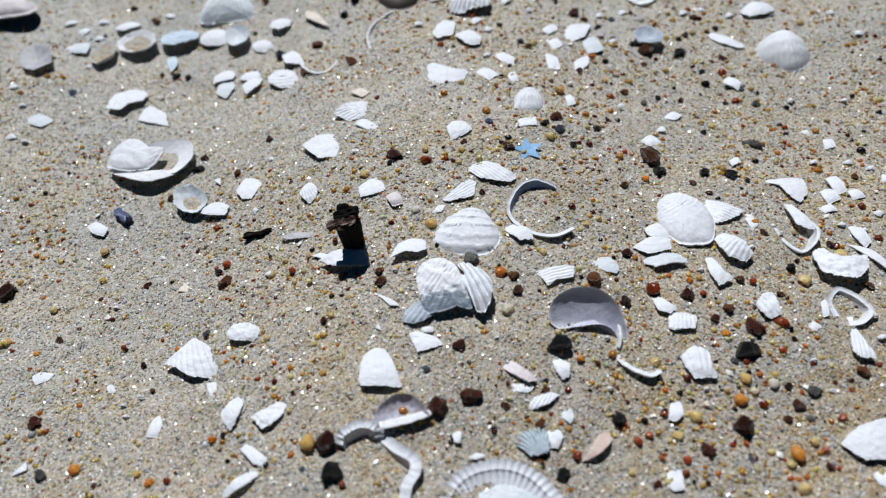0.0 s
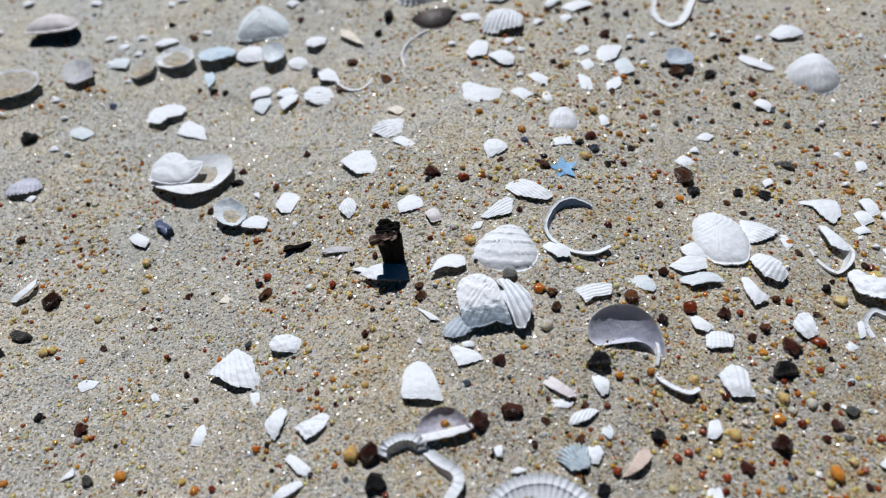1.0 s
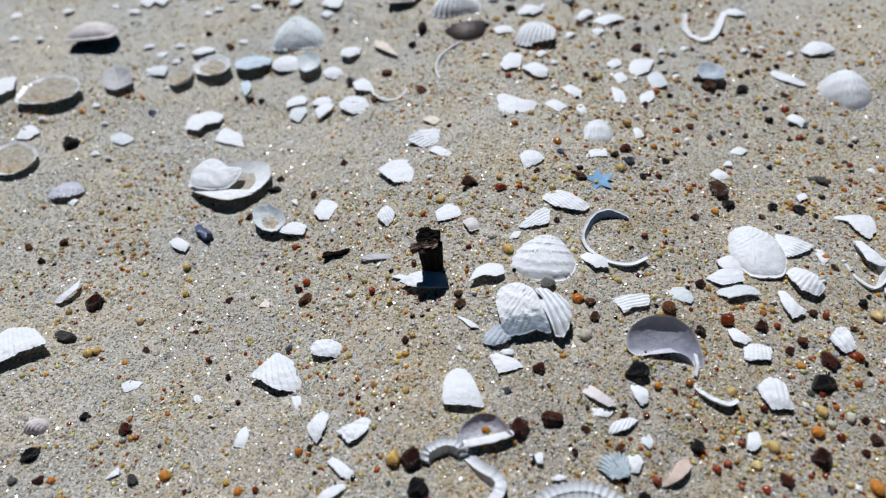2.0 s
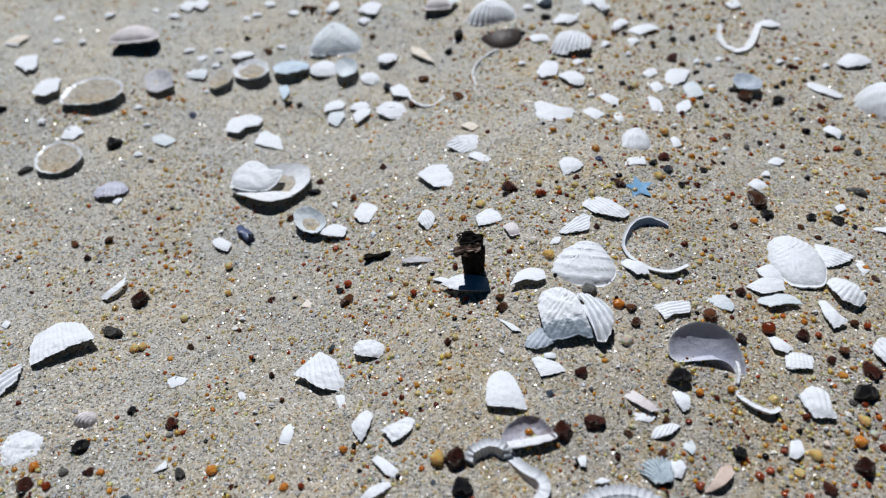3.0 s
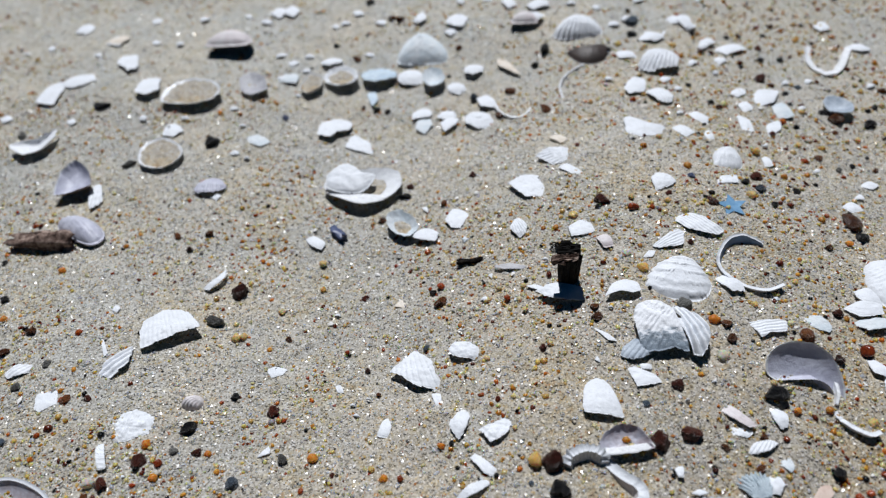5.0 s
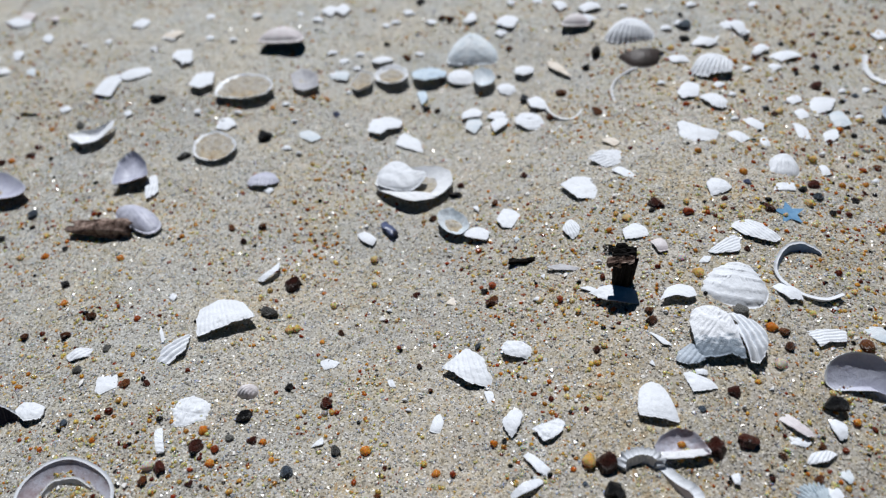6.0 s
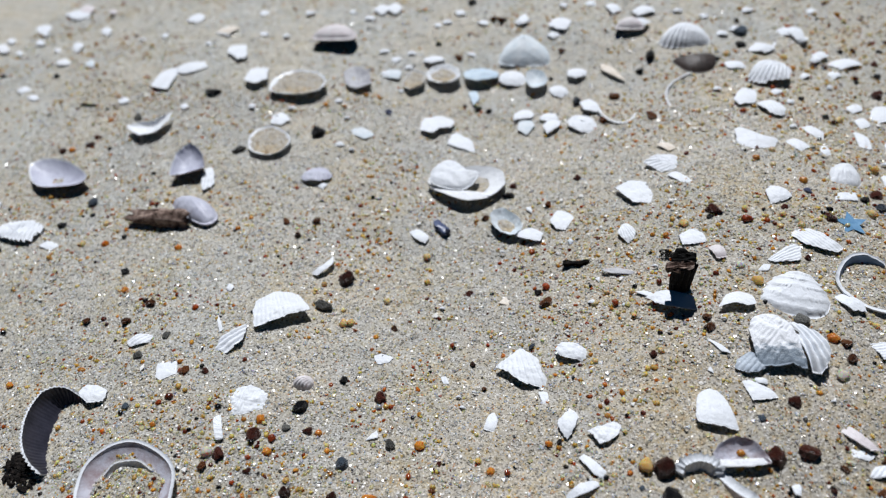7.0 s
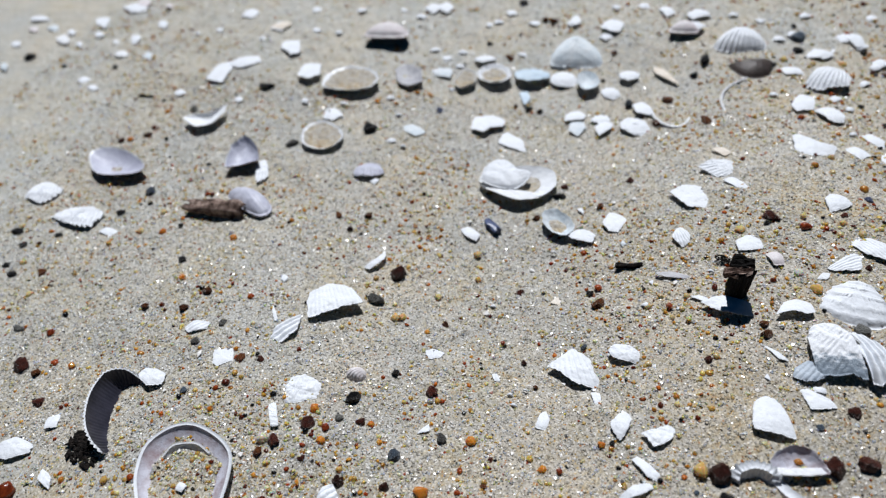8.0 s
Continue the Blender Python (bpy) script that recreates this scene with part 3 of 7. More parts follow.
shell("shell_fragment", -0.0442, 0.1912, "square white shell fragment with a small hole", [(-5.4, 0.4), (-1, 4.6), (2.9, 5.6), (5.6, -1.7), (1.8, -4), (-3.9, -4.9)], bow=0.7, smooth=0.2, lift=0.2)
shell("shell_fragment", -0.0345, 0.1833, "small pale pinkish domed shell fragment", [(-3.7, 1.9), (-0.6, 4.1), (2.4, 1), (2.9, -3), (-0.9, -4)], bow=1.8, skin=PINK, lift=0.2)
shell("shell_fragment", -0.0706, 0.1948, "small white ribbed shell fragment", [(-4, -1.4), (-2.6, 4.2), (-0.3, 5.9), (3.2, 1), (3.2, -3.4), (0.5, -6.2)], bow=1.4, ribs=(-6.4, 12.5, 1.2), lift=0.2)
shell("shell_fragment", -0.0518, 0.1566, "white shell fragment lying beside a charred stick", [(-10, 0.5), (-5.1, 3.6), (0.3, 4.1), (7.9, 2.6), (8.6, -3.3), (2.9, -4.1), (-4.6, -3.4)], bow=1.8, lift=0.8)
shell("shell_fragment", -0.0615, 0.1605, "white broken shell fragment lying flat on sand", [(-4.4, 0.5), (-0.8, 1.3), (4.2, -0.2), (1, -1.6)], bow=0.4, lift=0.2)
shell("shell_fragment", -0.0352, 0.1373, "thin white shell sliver on the sand", [(-4.6, 3.5), (0.3, 0.8), (3.9, -2.3), (0.4, -2)], bow=0.7, lift=0.2)
shell("shell_fragment", -0.0725, 0.1724, "thin grey shell sliver half buried in sand", [(-7.6, 0.4), (-0.1, 1.7), (7.1, 0.5), (3.8, -1.1), (-3.3, -1.5)], bow=0.7, skin=GREY, lift=0.2)
shell("shell_fragment", 0.0233, 0.1464, "white shell piece with parallel lengthwise ribs", [(-6.6, 1.9), (0, 3.8), (7.3, 4.2), (6.1, -1.3), (0.4, -2.5), (-2.8, -4.7), (-4.5, -1.4)], bow=1, ribs=(-56, -15, 1.4), lift=0.2)
shell("shell_fragment", 0.0420, 0.1516, "bluish white shell fragment lying flat", [(-5, 1.3), (-1.9, 3.1), (1.8, 3.2), (4.8, -1.2), (3.1, -4.3), (-2.7, -2.1)], bow=0.7, skin=BLUE, lift=0.2)
shell("sunk_shell", 0.0323, 0.1311, "hollow lilac-lined valve leaning half buried in sand", [(-12.6, -2.5), (-12.2, 3), (-8.6, 7.2), (-2.5, 9), (4, 8), (9.5, 3.5), (12.4, -3.5), (13.2, -11), (11.8, -14.5), (10.4, -10.5), (8, -6), (3.5, -4), (-4, -4.5), (-9.5, -4.8)], bow=2.4, lining=LILAC, smooth=0.9, rough=0.15, tip=37, cup=True, lift=2.0)
shell("shell_fragment", -0.1047, 0.1226, "white cockle fragment with wavy ribs and chipped edge", [(-11.3, -0.1), (-7.3, 4.9), (-2.9, 10.5), (4.3, 5.3), (6.9, -0.7), (10.7, -4.5), (7.6, -7.2), (-0.1, -6.5), (-7.8, -1.7)], bow=2.1, rib_height=0.5, rough=0.4, ribs=(-11.1, 27.3, 2.4), lift=0.2)
shell("shell_fragment", -0.0883, 0.1313, "chunky rough white shell fragment", [(-5.9, 1), (-3.9, 3.6), (1.8, 3.6), (6.4, 1.9), (6.6, -3.6), (-0.5, -4), (-4.5, -2.5)], bow=2.8, rough=0.5, lift=0.2)
shell("shell_fragment", -0.0957, 0.1109, "tiny square white shell chip", [(-2.6, 2.3), (0.8, 2.4), (1.9, -1.9), (-0.2, -2.8)], bow=0.4, lift=0.2)
shell("shell_fragment", -0.0857, 0.1010, "curled white shell sliver on sand", [(-4.2, -1.3), (-1.5, 3.8), (1.2, 5.8), (3, 2), (1.7, -3.5), (-0.1, -6.7)], bow=1.8, lift=0.2)
shell("shell_fragment", -0.0731, 0.0983, "white irregular shell fragment with pitted surface", [(-6.1, -0.3), (-1.5, 2), (2.1, 4.5), (5.2, 4.5), (4.5, -0.1), (1.2, -3.8), (-1.5, -4.8), (-3.9, -2)], bow=1.4, rough=0.5, lift=0.2)
shell("shell_fragment", -0.1135, 0.0991, "narrow white shell sliver on sand", [(-2.4, -3.4), (-1.6, 2.5), (0.2, 4.3), (2.2, 0.7), (1.5, -4)], bow=0.7, lift=0.2)
shell("shell_fragment", -0.0760, 0.0852, "white shell strip with square ends", [(-5.2, 2.9), (-3.5, 4.6), (5, -1.1), (3.3, -3.7), (0.4, -2.8)], bow=1, smooth=0.1, lift=0.2)
shell("shell_fragment", -0.0785, 0.0766, "curved thin white shell edge propped on the sand", [(-5.3, -2.7), (-1.4, 1.3), (3.7, 3.9), (5.2, 2.5), (1.7, -0.9), (-3.8, -4.1)], bow=1.8, lift=1)
shell("shell_fragment", -0.1624, 0.1211, "small triangular white shell chip", [(-4.6, 0.9), (-1, 2.1), (3.9, 1.4), (2.8, -1.3), (-1.1, -3.1)], bow=0.7, lift=0.2)
shell("shell_fragment", -0.1353, 0.1155, "tiny white shell chip", [(-1.9, 1.2), (0.1, 1.7), (2.1, -1.3), (-0.3, -1.6)], bow=0.3, lift=0.2)
shell("shell_fragment", -0.0382, 0.1116, "smooth white tombstone-shaped shell fragment", [(-5.5, -2.3), (-4.9, 4), (-1.6, 7.8), (1.8, 7.4), (5.1, 2.5), (8.2, -6.5), (1.7, -6.8), (-4.8, -6.1)], bow=2.1, smooth=0.6, lift=0.2)
shell("shell_fragment", -0.0228, 0.1218, "white broken shell fragment lying flat on sand", [(-5.3, 2.6), (-3, 3.6), (4, 0.7), (6.3, -2.2), (-2, -4.8)], bow=0.7, smooth=0.2, lift=0.2)
shell("shell_fragment", -0.0216, 0.1254, "white broken shell fragment lying flat on sand", [(-2.1, 1), (2.1, 1), (1.7, -1.1), (-1.7, -1)], bow=0.7, lift=0.2)
shell("shell_fragment", -0.0297, 0.0971, "hollow lilac-grey shell lining facing up", [(-9.1, -4.7), (-7.7, 1.2), (-1.9, 5.4), (3.2, 5), (6.7, 2.4), (9.1, -1.8), (3.4, -3.3), (-3.7, -4.2)], bow=2.5, lining=RUST, tip=18, cup=True, lift=0.2)
rim_shell("sunk_shell", -0.0424, 0.0899, "ribbed white shell rim arching out of the sand", [(-6.5, -2.9), (-5.4, 0.1), (0.5, 2.7), (5.4, 1.1), (6, -1)], tall=3.4, inset=2, ribs=1.6, thick=2.8)
rim_shell("sunk_shell", -0.0293, 0.0801, "twisted pale grey shell rim lying on sand", [(-8.7, 11.9), (-2, 5.7), (3.6, 1.8), (4.3, -2.1), (1.9, -6), (0.9, -11.3)], tall=2.8, inset=1.5, thick=3.4, lining=PINK)
rim_shell("sunk_shell", -0.0016, 0.0754, "large white cockle lip with strong even ribs, sunk in sand", [(-16.2, -6.8), (-12.6, -0.3), (-7.5, 3.4), (-0.7, 5), (5.9, 4.4), (12.4, 0.8), (18.7, -6.5)], tall=0.9, lift=1.6, inset=5, ribs=2.2, rib_depth=0.5, lining=CHALK, thick=3.2)
shell("shell_fragment", 0.0008, 0.0723, "pale inner wall of a sunk cockle shell", [(-12.1, -4), (-8.6, 1.5), (-1.8, 3.7), (4.1, 3.3), (8.9, -0.7), (9.4, -3.8)], bow=0.6, skin=BLUE, lift=0.2)
shell("cockle_shell", 0.0110, 0.0876, "small blue-grey fan cockle with fine ribs", [(-6.5, -0.7), (-5.1, 1.9), (0.4, 4.5), (3.8, 3.7), (5, -0.9), (3.7, -3.9), (-1.2, -4.6)], bow=1.8, rib_height=1.3, skin=FAN, ribs=(2.5, -5.6, 1.2), lift=0.2)
shell("shell_fragment", 0.0176, 0.0893, "smooth white shell fragment", [(-2.2, 3.1), (0.9, 3.9), (2.6, 0), (0.7, -3.7), (-2.1, -3.4)], bow=1, lift=0.2)
shell("shell_fragment", 0.0222, 0.0957, "small pale blue shell chip", [(-3.4, 0.7), (1.3, 2.9), (2.2, -0.1), (0.7, -2.4), (-0.9, -1)], bow=0.6, skin=BLUE, lift=0.2)
shell("shell_fragment", 0.0148, 0.1004, "white ribbed shell fragment on sand", [(-4.7, -2.3), (-2.6, 1.2), (3, 3), (5.6, 2.2), (1.7, -1.3), (-2.9, -2.8)], bow=1.4, ribs=(8.7, 13.9, 1.3), lift=0.2)
shell("shell_fragment", 0.0220, 0.1116, "white broken shell fragment lying flat on sand", [(-2.7, 2.5), (-0.4, 3.8), (2.8, 1.6), (2.3, -2.7), (-0.2, -4), (-1.8, -1.2)], bow=1.1, lift=0.2)
shell("shell_fragment", 0.0061, 0.1110, "pinkish grey arched shell sliver with dark hollow below", [(-6.4, 4.9), (-3, 5.5), (2.3, 0.6), (7.4, -3.9), (4.6, -5.4), (-0.7, -2.5), (-4.2, 0.9)], bow=2.1, skin=PINK, tip=-14, lift=-0.6)
shell("shell_fragment", 0.0079, 0.1050, "white shell chip under an arched sliver", [(-3.9, 0.6), (-1.7, 2.3), (4.6, 0.5), (2.6, -1.8), (-1.6, -1.5)], bow=0.7, lift=0.2)
shell("shell_fragment", -0.0126, 0.0889, "small pale shell chip", [(-1.5, 1), (1.1, 2.3), (1.2, -1.6), (-0.7, -1.7)], bow=0.6, lift=0.2)
shell("shell_fragment", -0.0067, 0.0831, "white broken shell fragment lying flat on sand", [(-2.8, -0.4), (0.1, 1.1), (2.7, 0.3), (0, -1)], bow=0.7, lift=0.2)
shell("shell_fragment", -0.0384, 0.1272, "white broken shell fragment lying flat on sand", [(-1, -0.2), (-0.1, 1.4), (1.1, -1.2)], bow=0.3, lift=0.2)
shell("clam_shell", 0.0752, 0.1747, "large smooth white valve with faint growth lines", [(-9.8, 4.5), (-6.7, 11.5), (0.1, 14.8), (6.2, 11.9), (9.9, 6.8), (11.4, -2.4), (7.8, -12), (2.6, -13.2), (-3.6, -12.4), (-7.8, -7.4), (-10, -2.2)], bow=3.6, rings=2.0, smooth=1, rib_height=0.02, ring_height=0.42, crown=(-1, 4), ribs=(-8, 12, 3), tip=-4, lift=0.5)
shell("shell_fragment", 0.0908, 0.1788, "white ribbed shell piece tucked behind a valve", [(-4.8, 7.5), (0.3, 5.4), (9.2, 0.4), (4.6, -3.4), (-2.7, -6), (-6.5, -3.9)], bow=1.4, ribs=(-14.7, 8.1, 1.6), lift=0.2)
shell("shell_fragment", 0.0612, 0.1602, "white broken shell fragment lying flat on sand", [(-8, 0), (-1.1, 3.6), (6.1, 2.7), (5.3, -2.4), (-2.4, -3.9)], bow=1, lift=1)
shell("shell_fragment", 0.0637, 0.1665, "white broken shell fragment lying flat on sand", [(-4.8, 2.3), (1, 4.5), (3.6, -0.7), (3.6, -4.6), (-3.4, -1.6)], bow=1, lift=1)
shell("shell_fragment", 0.0639, 0.1536, "folded bluish white shell fragment", [(-8.5, 0.5), (-2.9, 3), (5.3, 2.8), (7.8, -1.3), (2.3, -1.9), (-4, -3)], bow=1.4, skin=BLUE, lift=0.2)
shell("shell_fragment", 0.0899, 0.1598, "grey-white ribbed shell fragment with dark edge", [(-5.6, 4.6), (-1.7, 7.3), (4.5, 2.3), (6.7, -2.6), (3.2, -6.6), (-2.5, -4.6), (-4.6, -0.5)], bow=2.8, skin=CHALK, ribs=(13.5, 12.9, 2), lift=1)
shell("shell_fragment", 0.0818, 0.1498, "white broken shell fragment lying flat on sand", [(-2.8, 6.2), (-0.3, 6.3), (2.1, -1), (4.9, -3.8), (-0.8, -6.5), (-3, -1.1)], bow=1.4, lift=0.2)
shell("shell_fragment", 0.1015, 0.1740, "white broken shell fragment lying flat on sand", [(-1.9, 2.2), (0.9, 2.9), (2, -1.4), (-1, -3.8)], bow=0.7, lift=0.2)
shell("shell_fragment", 0.1220, 0.1936, "white folded shell fragment", [(-9.4, 5.5), (-2.6, 5), (7.7, 5), (6.6, -3.2), (2.1, -8.5), (-1.2, -4.8), (-3.2, 1)], bow=1.8, lift=0.2)
shell("shell_fragment", 0.1423, 0.1956, "white broken shell fragment lying flat on sand", [(-3, 3.7), (2.2, 5.5), (2.7, -3.6), (-1.9, -5.7)], bow=1.4, lift=0.2)
shell("shell_fragment", 0.1373, 0.1892, "white broken shell fragment lying flat on sand", [(-3.1, 2.6), (1.9, 4.1), (3.5, -2.2), (-2.2, -4.5)], bow=1.4, lift=0.2)
shell("shell_fragment", 0.1480, 0.1901, "white broken shell fragment lying flat on sand", [(-2.6, 1.7), (1.3, 3.1), (3.4, -1.6), (-2.1, -3.2)], bow=1, lift=0.2)
shell("shell_fragment", 0.1340, 0.1818, "white broken shell fragment lying flat on sand", [(-3.3, 0.5), (1.9, 2.8), (3.3, -1.1), (-1.9, -2.2)], bow=1, lift=0.2)
shell("shell_fragment", 0.1262, 0.1521, "thick white shell chunk casting a dark shadow", [(-8, 4.3), (-3.8, 8.9), (-2.7, 3.9), (2.3, 1.5), (11.3, 4), (9.3, -2.8), (2.8, -8.7), (-3.5, -7.6), (-7.7, -3.6)], bow=2.8, rough=0.9, tip=-12, lift=1.8)
shell("shell_fragment", 0.1403, 0.1672, "white broken shell fragment lying flat on sand", [(-2.5, 5.4), (2.3, 3.9), (3, -3.1), (-0.3, -5.8), (-2.5, -0.3)], bow=1, lift=0.2)
shell("shell_fragment", 0.1406, 0.1567, "long thin white shell sliver", [(-6.1, 7.1), (0.7, 3), (4.3, -3.5), (2.7, -6.5), (-1.6, -0.1)], bow=1, lift=0.2)
rim_shell("sunk_shell", 0.1239, 0.1347, "open white shell rim ring lying in sand", [(-5.3, -3.4), (-5.7, 2.8), (-1.9, 7.1), (1.6, 5.9), (4.6, 2.3), (6.5, -2.2), (2.3, -6.1), (-2.1, -6.5)], tall=1.8, inset=1.5, thick=1.9)
shell("shell_fragment", 0.1156, 0.1344, "white broken shell fragment lying flat on sand", [(-0.5, 2.6), (1.8, 3.8), (0.6, -2.9), (-1.9, -3.5)], bow=0.7, lift=0.2)
shell("shell_fragment", 0.0597, 0.1351, "white broken shell fragment lying flat on sand", [(-3.2, 3.1), (-0.5, 3.6), (4.3, -1.3), (1.5, -3.5), (-2.1, -1.9)], bow=0.7, lift=0.2)
shell("shell_fragment", 0.0644, 0.1288, "small white shell piece with crossed ribs", [(-3.2, 3.2), (0.8, 3.6), (5.6, 2.2), (4, -3), (-2.5, -3.6), (-4.7, -2.4)], bow=1, rings=1.6, rib_height=0.18, ring_height=0.15, ribs=(11.7, 58.1, 1.4), lift=0.2)
shell("shell_fragment", 0.0956, 0.1350, "white ribbed shell fragment on sand", [(-3.7, 0.7), (-0, 5.1), (3.8, 5.8), (3.8, -3.6), (-0.8, -5.5), (-3, -2.5)], bow=1.8, rib_height=0.6, ribs=(-7.1, 15.3, 2.2), lift=0.2)
shell("shell_fragment", 0.1095, 0.1272, "tiny white shell chip", [(-2.8, 0.3), (0.6, 1.9), (2.7, -0.2), (-0.5, -2)], bow=0.7, lift=0.2)
shell("shell_fragment", 0.1223, 0.1199, "pale ribbed shell fragment half buried", [(-1.5, 4.3), (1.2, 8.3), (2, 0.6), (3.2, -5.5), (-1.7, -5.2), (-3.3, -2.4)], bow=1.4, skin=CHALK, ribs=(5.4, 25.8, 1.3), lift=0.2)
rim_shell("sunk_shell", 0.0464, 0.1129, "thin frilled white shell edge curving over sand", [(-5.8, 7), (-4.8, 1.5), (-1.2, -1.9), (3.9, -4.2), (7.9, -2.4)], tall=2.5, inset=1.5, thick=1.5)
shell("shell_fragment", 0.0670, 0.1139, "white shell fragment with notched ribbed end", [(-5.3, 1.7), (-2.3, 4.8), (0.6, 6), (4, 4.1), (4.1, -2.6), (5.2, -5.6), (-2.1, -5.9), (-4.2, -2.6)], bow=1.8, ribs=(0.1, -21.6, 2.2), lift=0.6)
shell("shell_fragment", 0.0568, 0.0974, "white broken shell fragment lying flat on sand", [(-2.8, -2.5), (-1.2, 2.8), (2.2, 3.7), (2.1, -0.8), (-0.3, -3.2)], bow=1, lift=0.2)
shell("shell_fragment", 0.1161, 0.0879, "large flat chalk-white shell slab on the sand", [(-10.4, -0.5), (-3.8, 4.1), (5.5, 6.9), (9.4, 2.2), (4.8, -6.3), (-5.4, -6.4)], bow=1.8, smooth=0.3, lift=1)
shell("shell_fragment", 0.0522, 0.0763, "white broken shell fragment lying flat on sand", [(-4.3, 1.8), (2.8, 4.1), (2.5, -2.7), (-1.1, -3.2)], bow=0.7, smooth=0.2, lift=0.2)
shell("shell_fragment", 0.0308, 0.0868, "peach-coloured worn shell fragment on sand", [(-5.6, -4.6), (-2.6, -0.9), (0.6, 3.3), (3.9, 4.2), (3.9, 0.8), (-0.2, -2.9)], bow=2.0, smooth=0.8, skin=PEACH, lift=-0.3)
shell("shell_fragment", 0.1151, 0.0762, "white broken shell fragment lying flat on sand", [(-2.7, 1.9), (1.5, 3.4), (3.1, -0.2), (0.4, -3.4), (-2.4, -1.7)], bow=1, lift=0.2)
shell("shell_fragment", 0.1633, 0.1986, "white broken shell fragment lying flat on sand", [(-0.6, 2.5), (1.8, 1.7), (1, -2.2), (-2.3, -2)], bow=1, lift=0.2)
shell("shell_fragment", -0.0566, 0.2425, "white triangular shell fragment with chipped edge", [(-8.6, -0.7), (-4.3, 4.8), (6.8, 6.4), (6.5, -3.2), (-0.4, -7.3)], bow=1.8, ribs=(10, 2, 1.8), rib_height=0.5, smooth=0.3, lift=0.6)
shell("shell_fragment", -0.0492, 0.2303, "white broken shell fragment lying flat on sand", [(-5.5, 1.8), (-1.4, 4.8), (6.3, -2.8), (0.6, -3.8)], bow=0.7, lift=0.2)
shell("shell_fragment", -0.0546, 0.2586, "small pale shell chip on sand", [(-5.2, 1.5), (0.2, 3.3), (4.1, -0.6), (0.9, -4.2)], bow=0.4, skin=CREAM, lift=0.2)
shell("shell_fragment", -0.0665, 0.2214, "flat white shell fragment with straight broken edges", [(-10.7, 1.8), (-5.6, 7.6), (3.6, 7.4), (8.7, -2.1), (6.4, -7.4), (-2.5, -7.4)], bow=0.8, smooth=0.3, lift=0.2)
shell("shell_fragment", -0.0150, 0.2646, "white arched shell fragment casting a thin shadow", [(-8.7, 6.6), (-6.1, 8.6), (3.3, 2.5), (10.9, 0.9), (8.4, -5.6), (-0.6, -7.9), (-7.2, -5)], bow=1.4, lift=0.3)
shell("shell_fragment", 0.0044, 0.2632, "white broken shell fragment lying flat on sand", [(-5.7, 2), (-0.3, 4.8), (5.4, -1.4), (0.6, -5.3)], bow=0.7, lift=0.2)
shell("shell_fragment", 0.0159, 0.2606, "white broken shell fragment lying flat on sand", [(-3, 2.1), (1.1, 4.7), (2.6, -3), (-0.8, -3.7)], bow=0.7, lift=0.2)
shell("shell_fragment", 0.0136, 0.2770, "white broken shell fragment lying flat on sand", [(-5, 3.6), (-0.8, 5.2), (5, -1), (3.3, -6), (-2.5, -1.9)], bow=1, lift=0.2)
shell("cockle_shell", 0.0211, 0.2420, "small domed white cockle valve, hollow side down", [(-7.3, -6.5), (-5.3, 4.1), (0.1, 9.3), (5, 8.3), (7.5, -0.1), (4.9, -6.7), (-5, -8.4)], bow=3.7, rib_height=0.2, smooth=1, crown=(0, 2.5), ribs=(1.3, 18.4, 1.5), lift=-0.5)
shell("shell_fragment", 0.0183, 0.2250, "broken white shell edge with jagged rim", [(-5.8, -1.2), (-1.4, 3), (5.9, 4.5), (5.6, -1.3), (-0.6, -1.9), (-3.8, -3.2)], bow=0.8, smooth=0.1, lift=0.2)
shell("shell_fragment", -0.0091, 0.2202, "white shell fragment with jagged shadowed edge", [(-5.1, 0.7), (-2.7, 5), (2, 4), (5.7, -0.2), (3, -3.4), (-2.9, -6.1)], bow=1.8, lift=0.5)
shell("shell_fragment", 0.0404, 0.2451, "white broken shell fragment lying flat on sand", [(-1.9, 2.3), (0.9, 4.4), (2.3, -2.6), (-1.4, -4.1)], bow=0.8, lift=0.2)
rim_shell("sunk_shell", -0.0469, 0.3165, "thin white curved shell rim half buried in sand", [(15.8, 21), (2.5, 12.7), (-6.1, 1.8), (-8.4, -9.8), (-3.8, -25.7)], tall=1.5, inset=1.8, thick=1.2, skin=THIN, lining=THIN)
shell("shell_fragment", -0.0154, 0.3070, "white broken shell fragment lying flat on sand", [(-6.2, -2.8), (-0.4, 10), (5.7, 6.8), (4.4, -6), (-3.3, -8)], bow=2.1, lift=0.2)
shell("shell_fragment", -0.0029, 0.2967, "white ribbed shell fragment on sand", [(-7.8, 5), (-0.1, 8.8), (5.8, -1.2), (4, -6.8), (-1.8, -5.8)], bow=2.1, ribs=(-8.6, 29.9, 2), lift=0.2)
shell("shell_fragment", 0.0509, 0.3049, "white broken shell fragment lying flat on sand", [(-7.2, -1.8), (-1.8, 7.4), (8.7, 7.3), (3.9, -4.6), (-3.7, -8.4)], bow=1.8, lift=0.2)
shell("shell_fragment", 0.0571, 0.2931, "grey-white shell fragment in shadow", [(-4.4, 2.6), (2.2, 9.2), (5, -4.9), (-2.8, -6.8)], bow=1.8, skin=BLUE, lift=0.2)
shell("shell_fragment", 0.0359, 0.2758, "white broken shell fragment lying flat on sand", [(-2.6, 8), (2.4, 3.6), (2.9, -6.4), (-2.6, -5.3)], bow=1, lift=0.2)
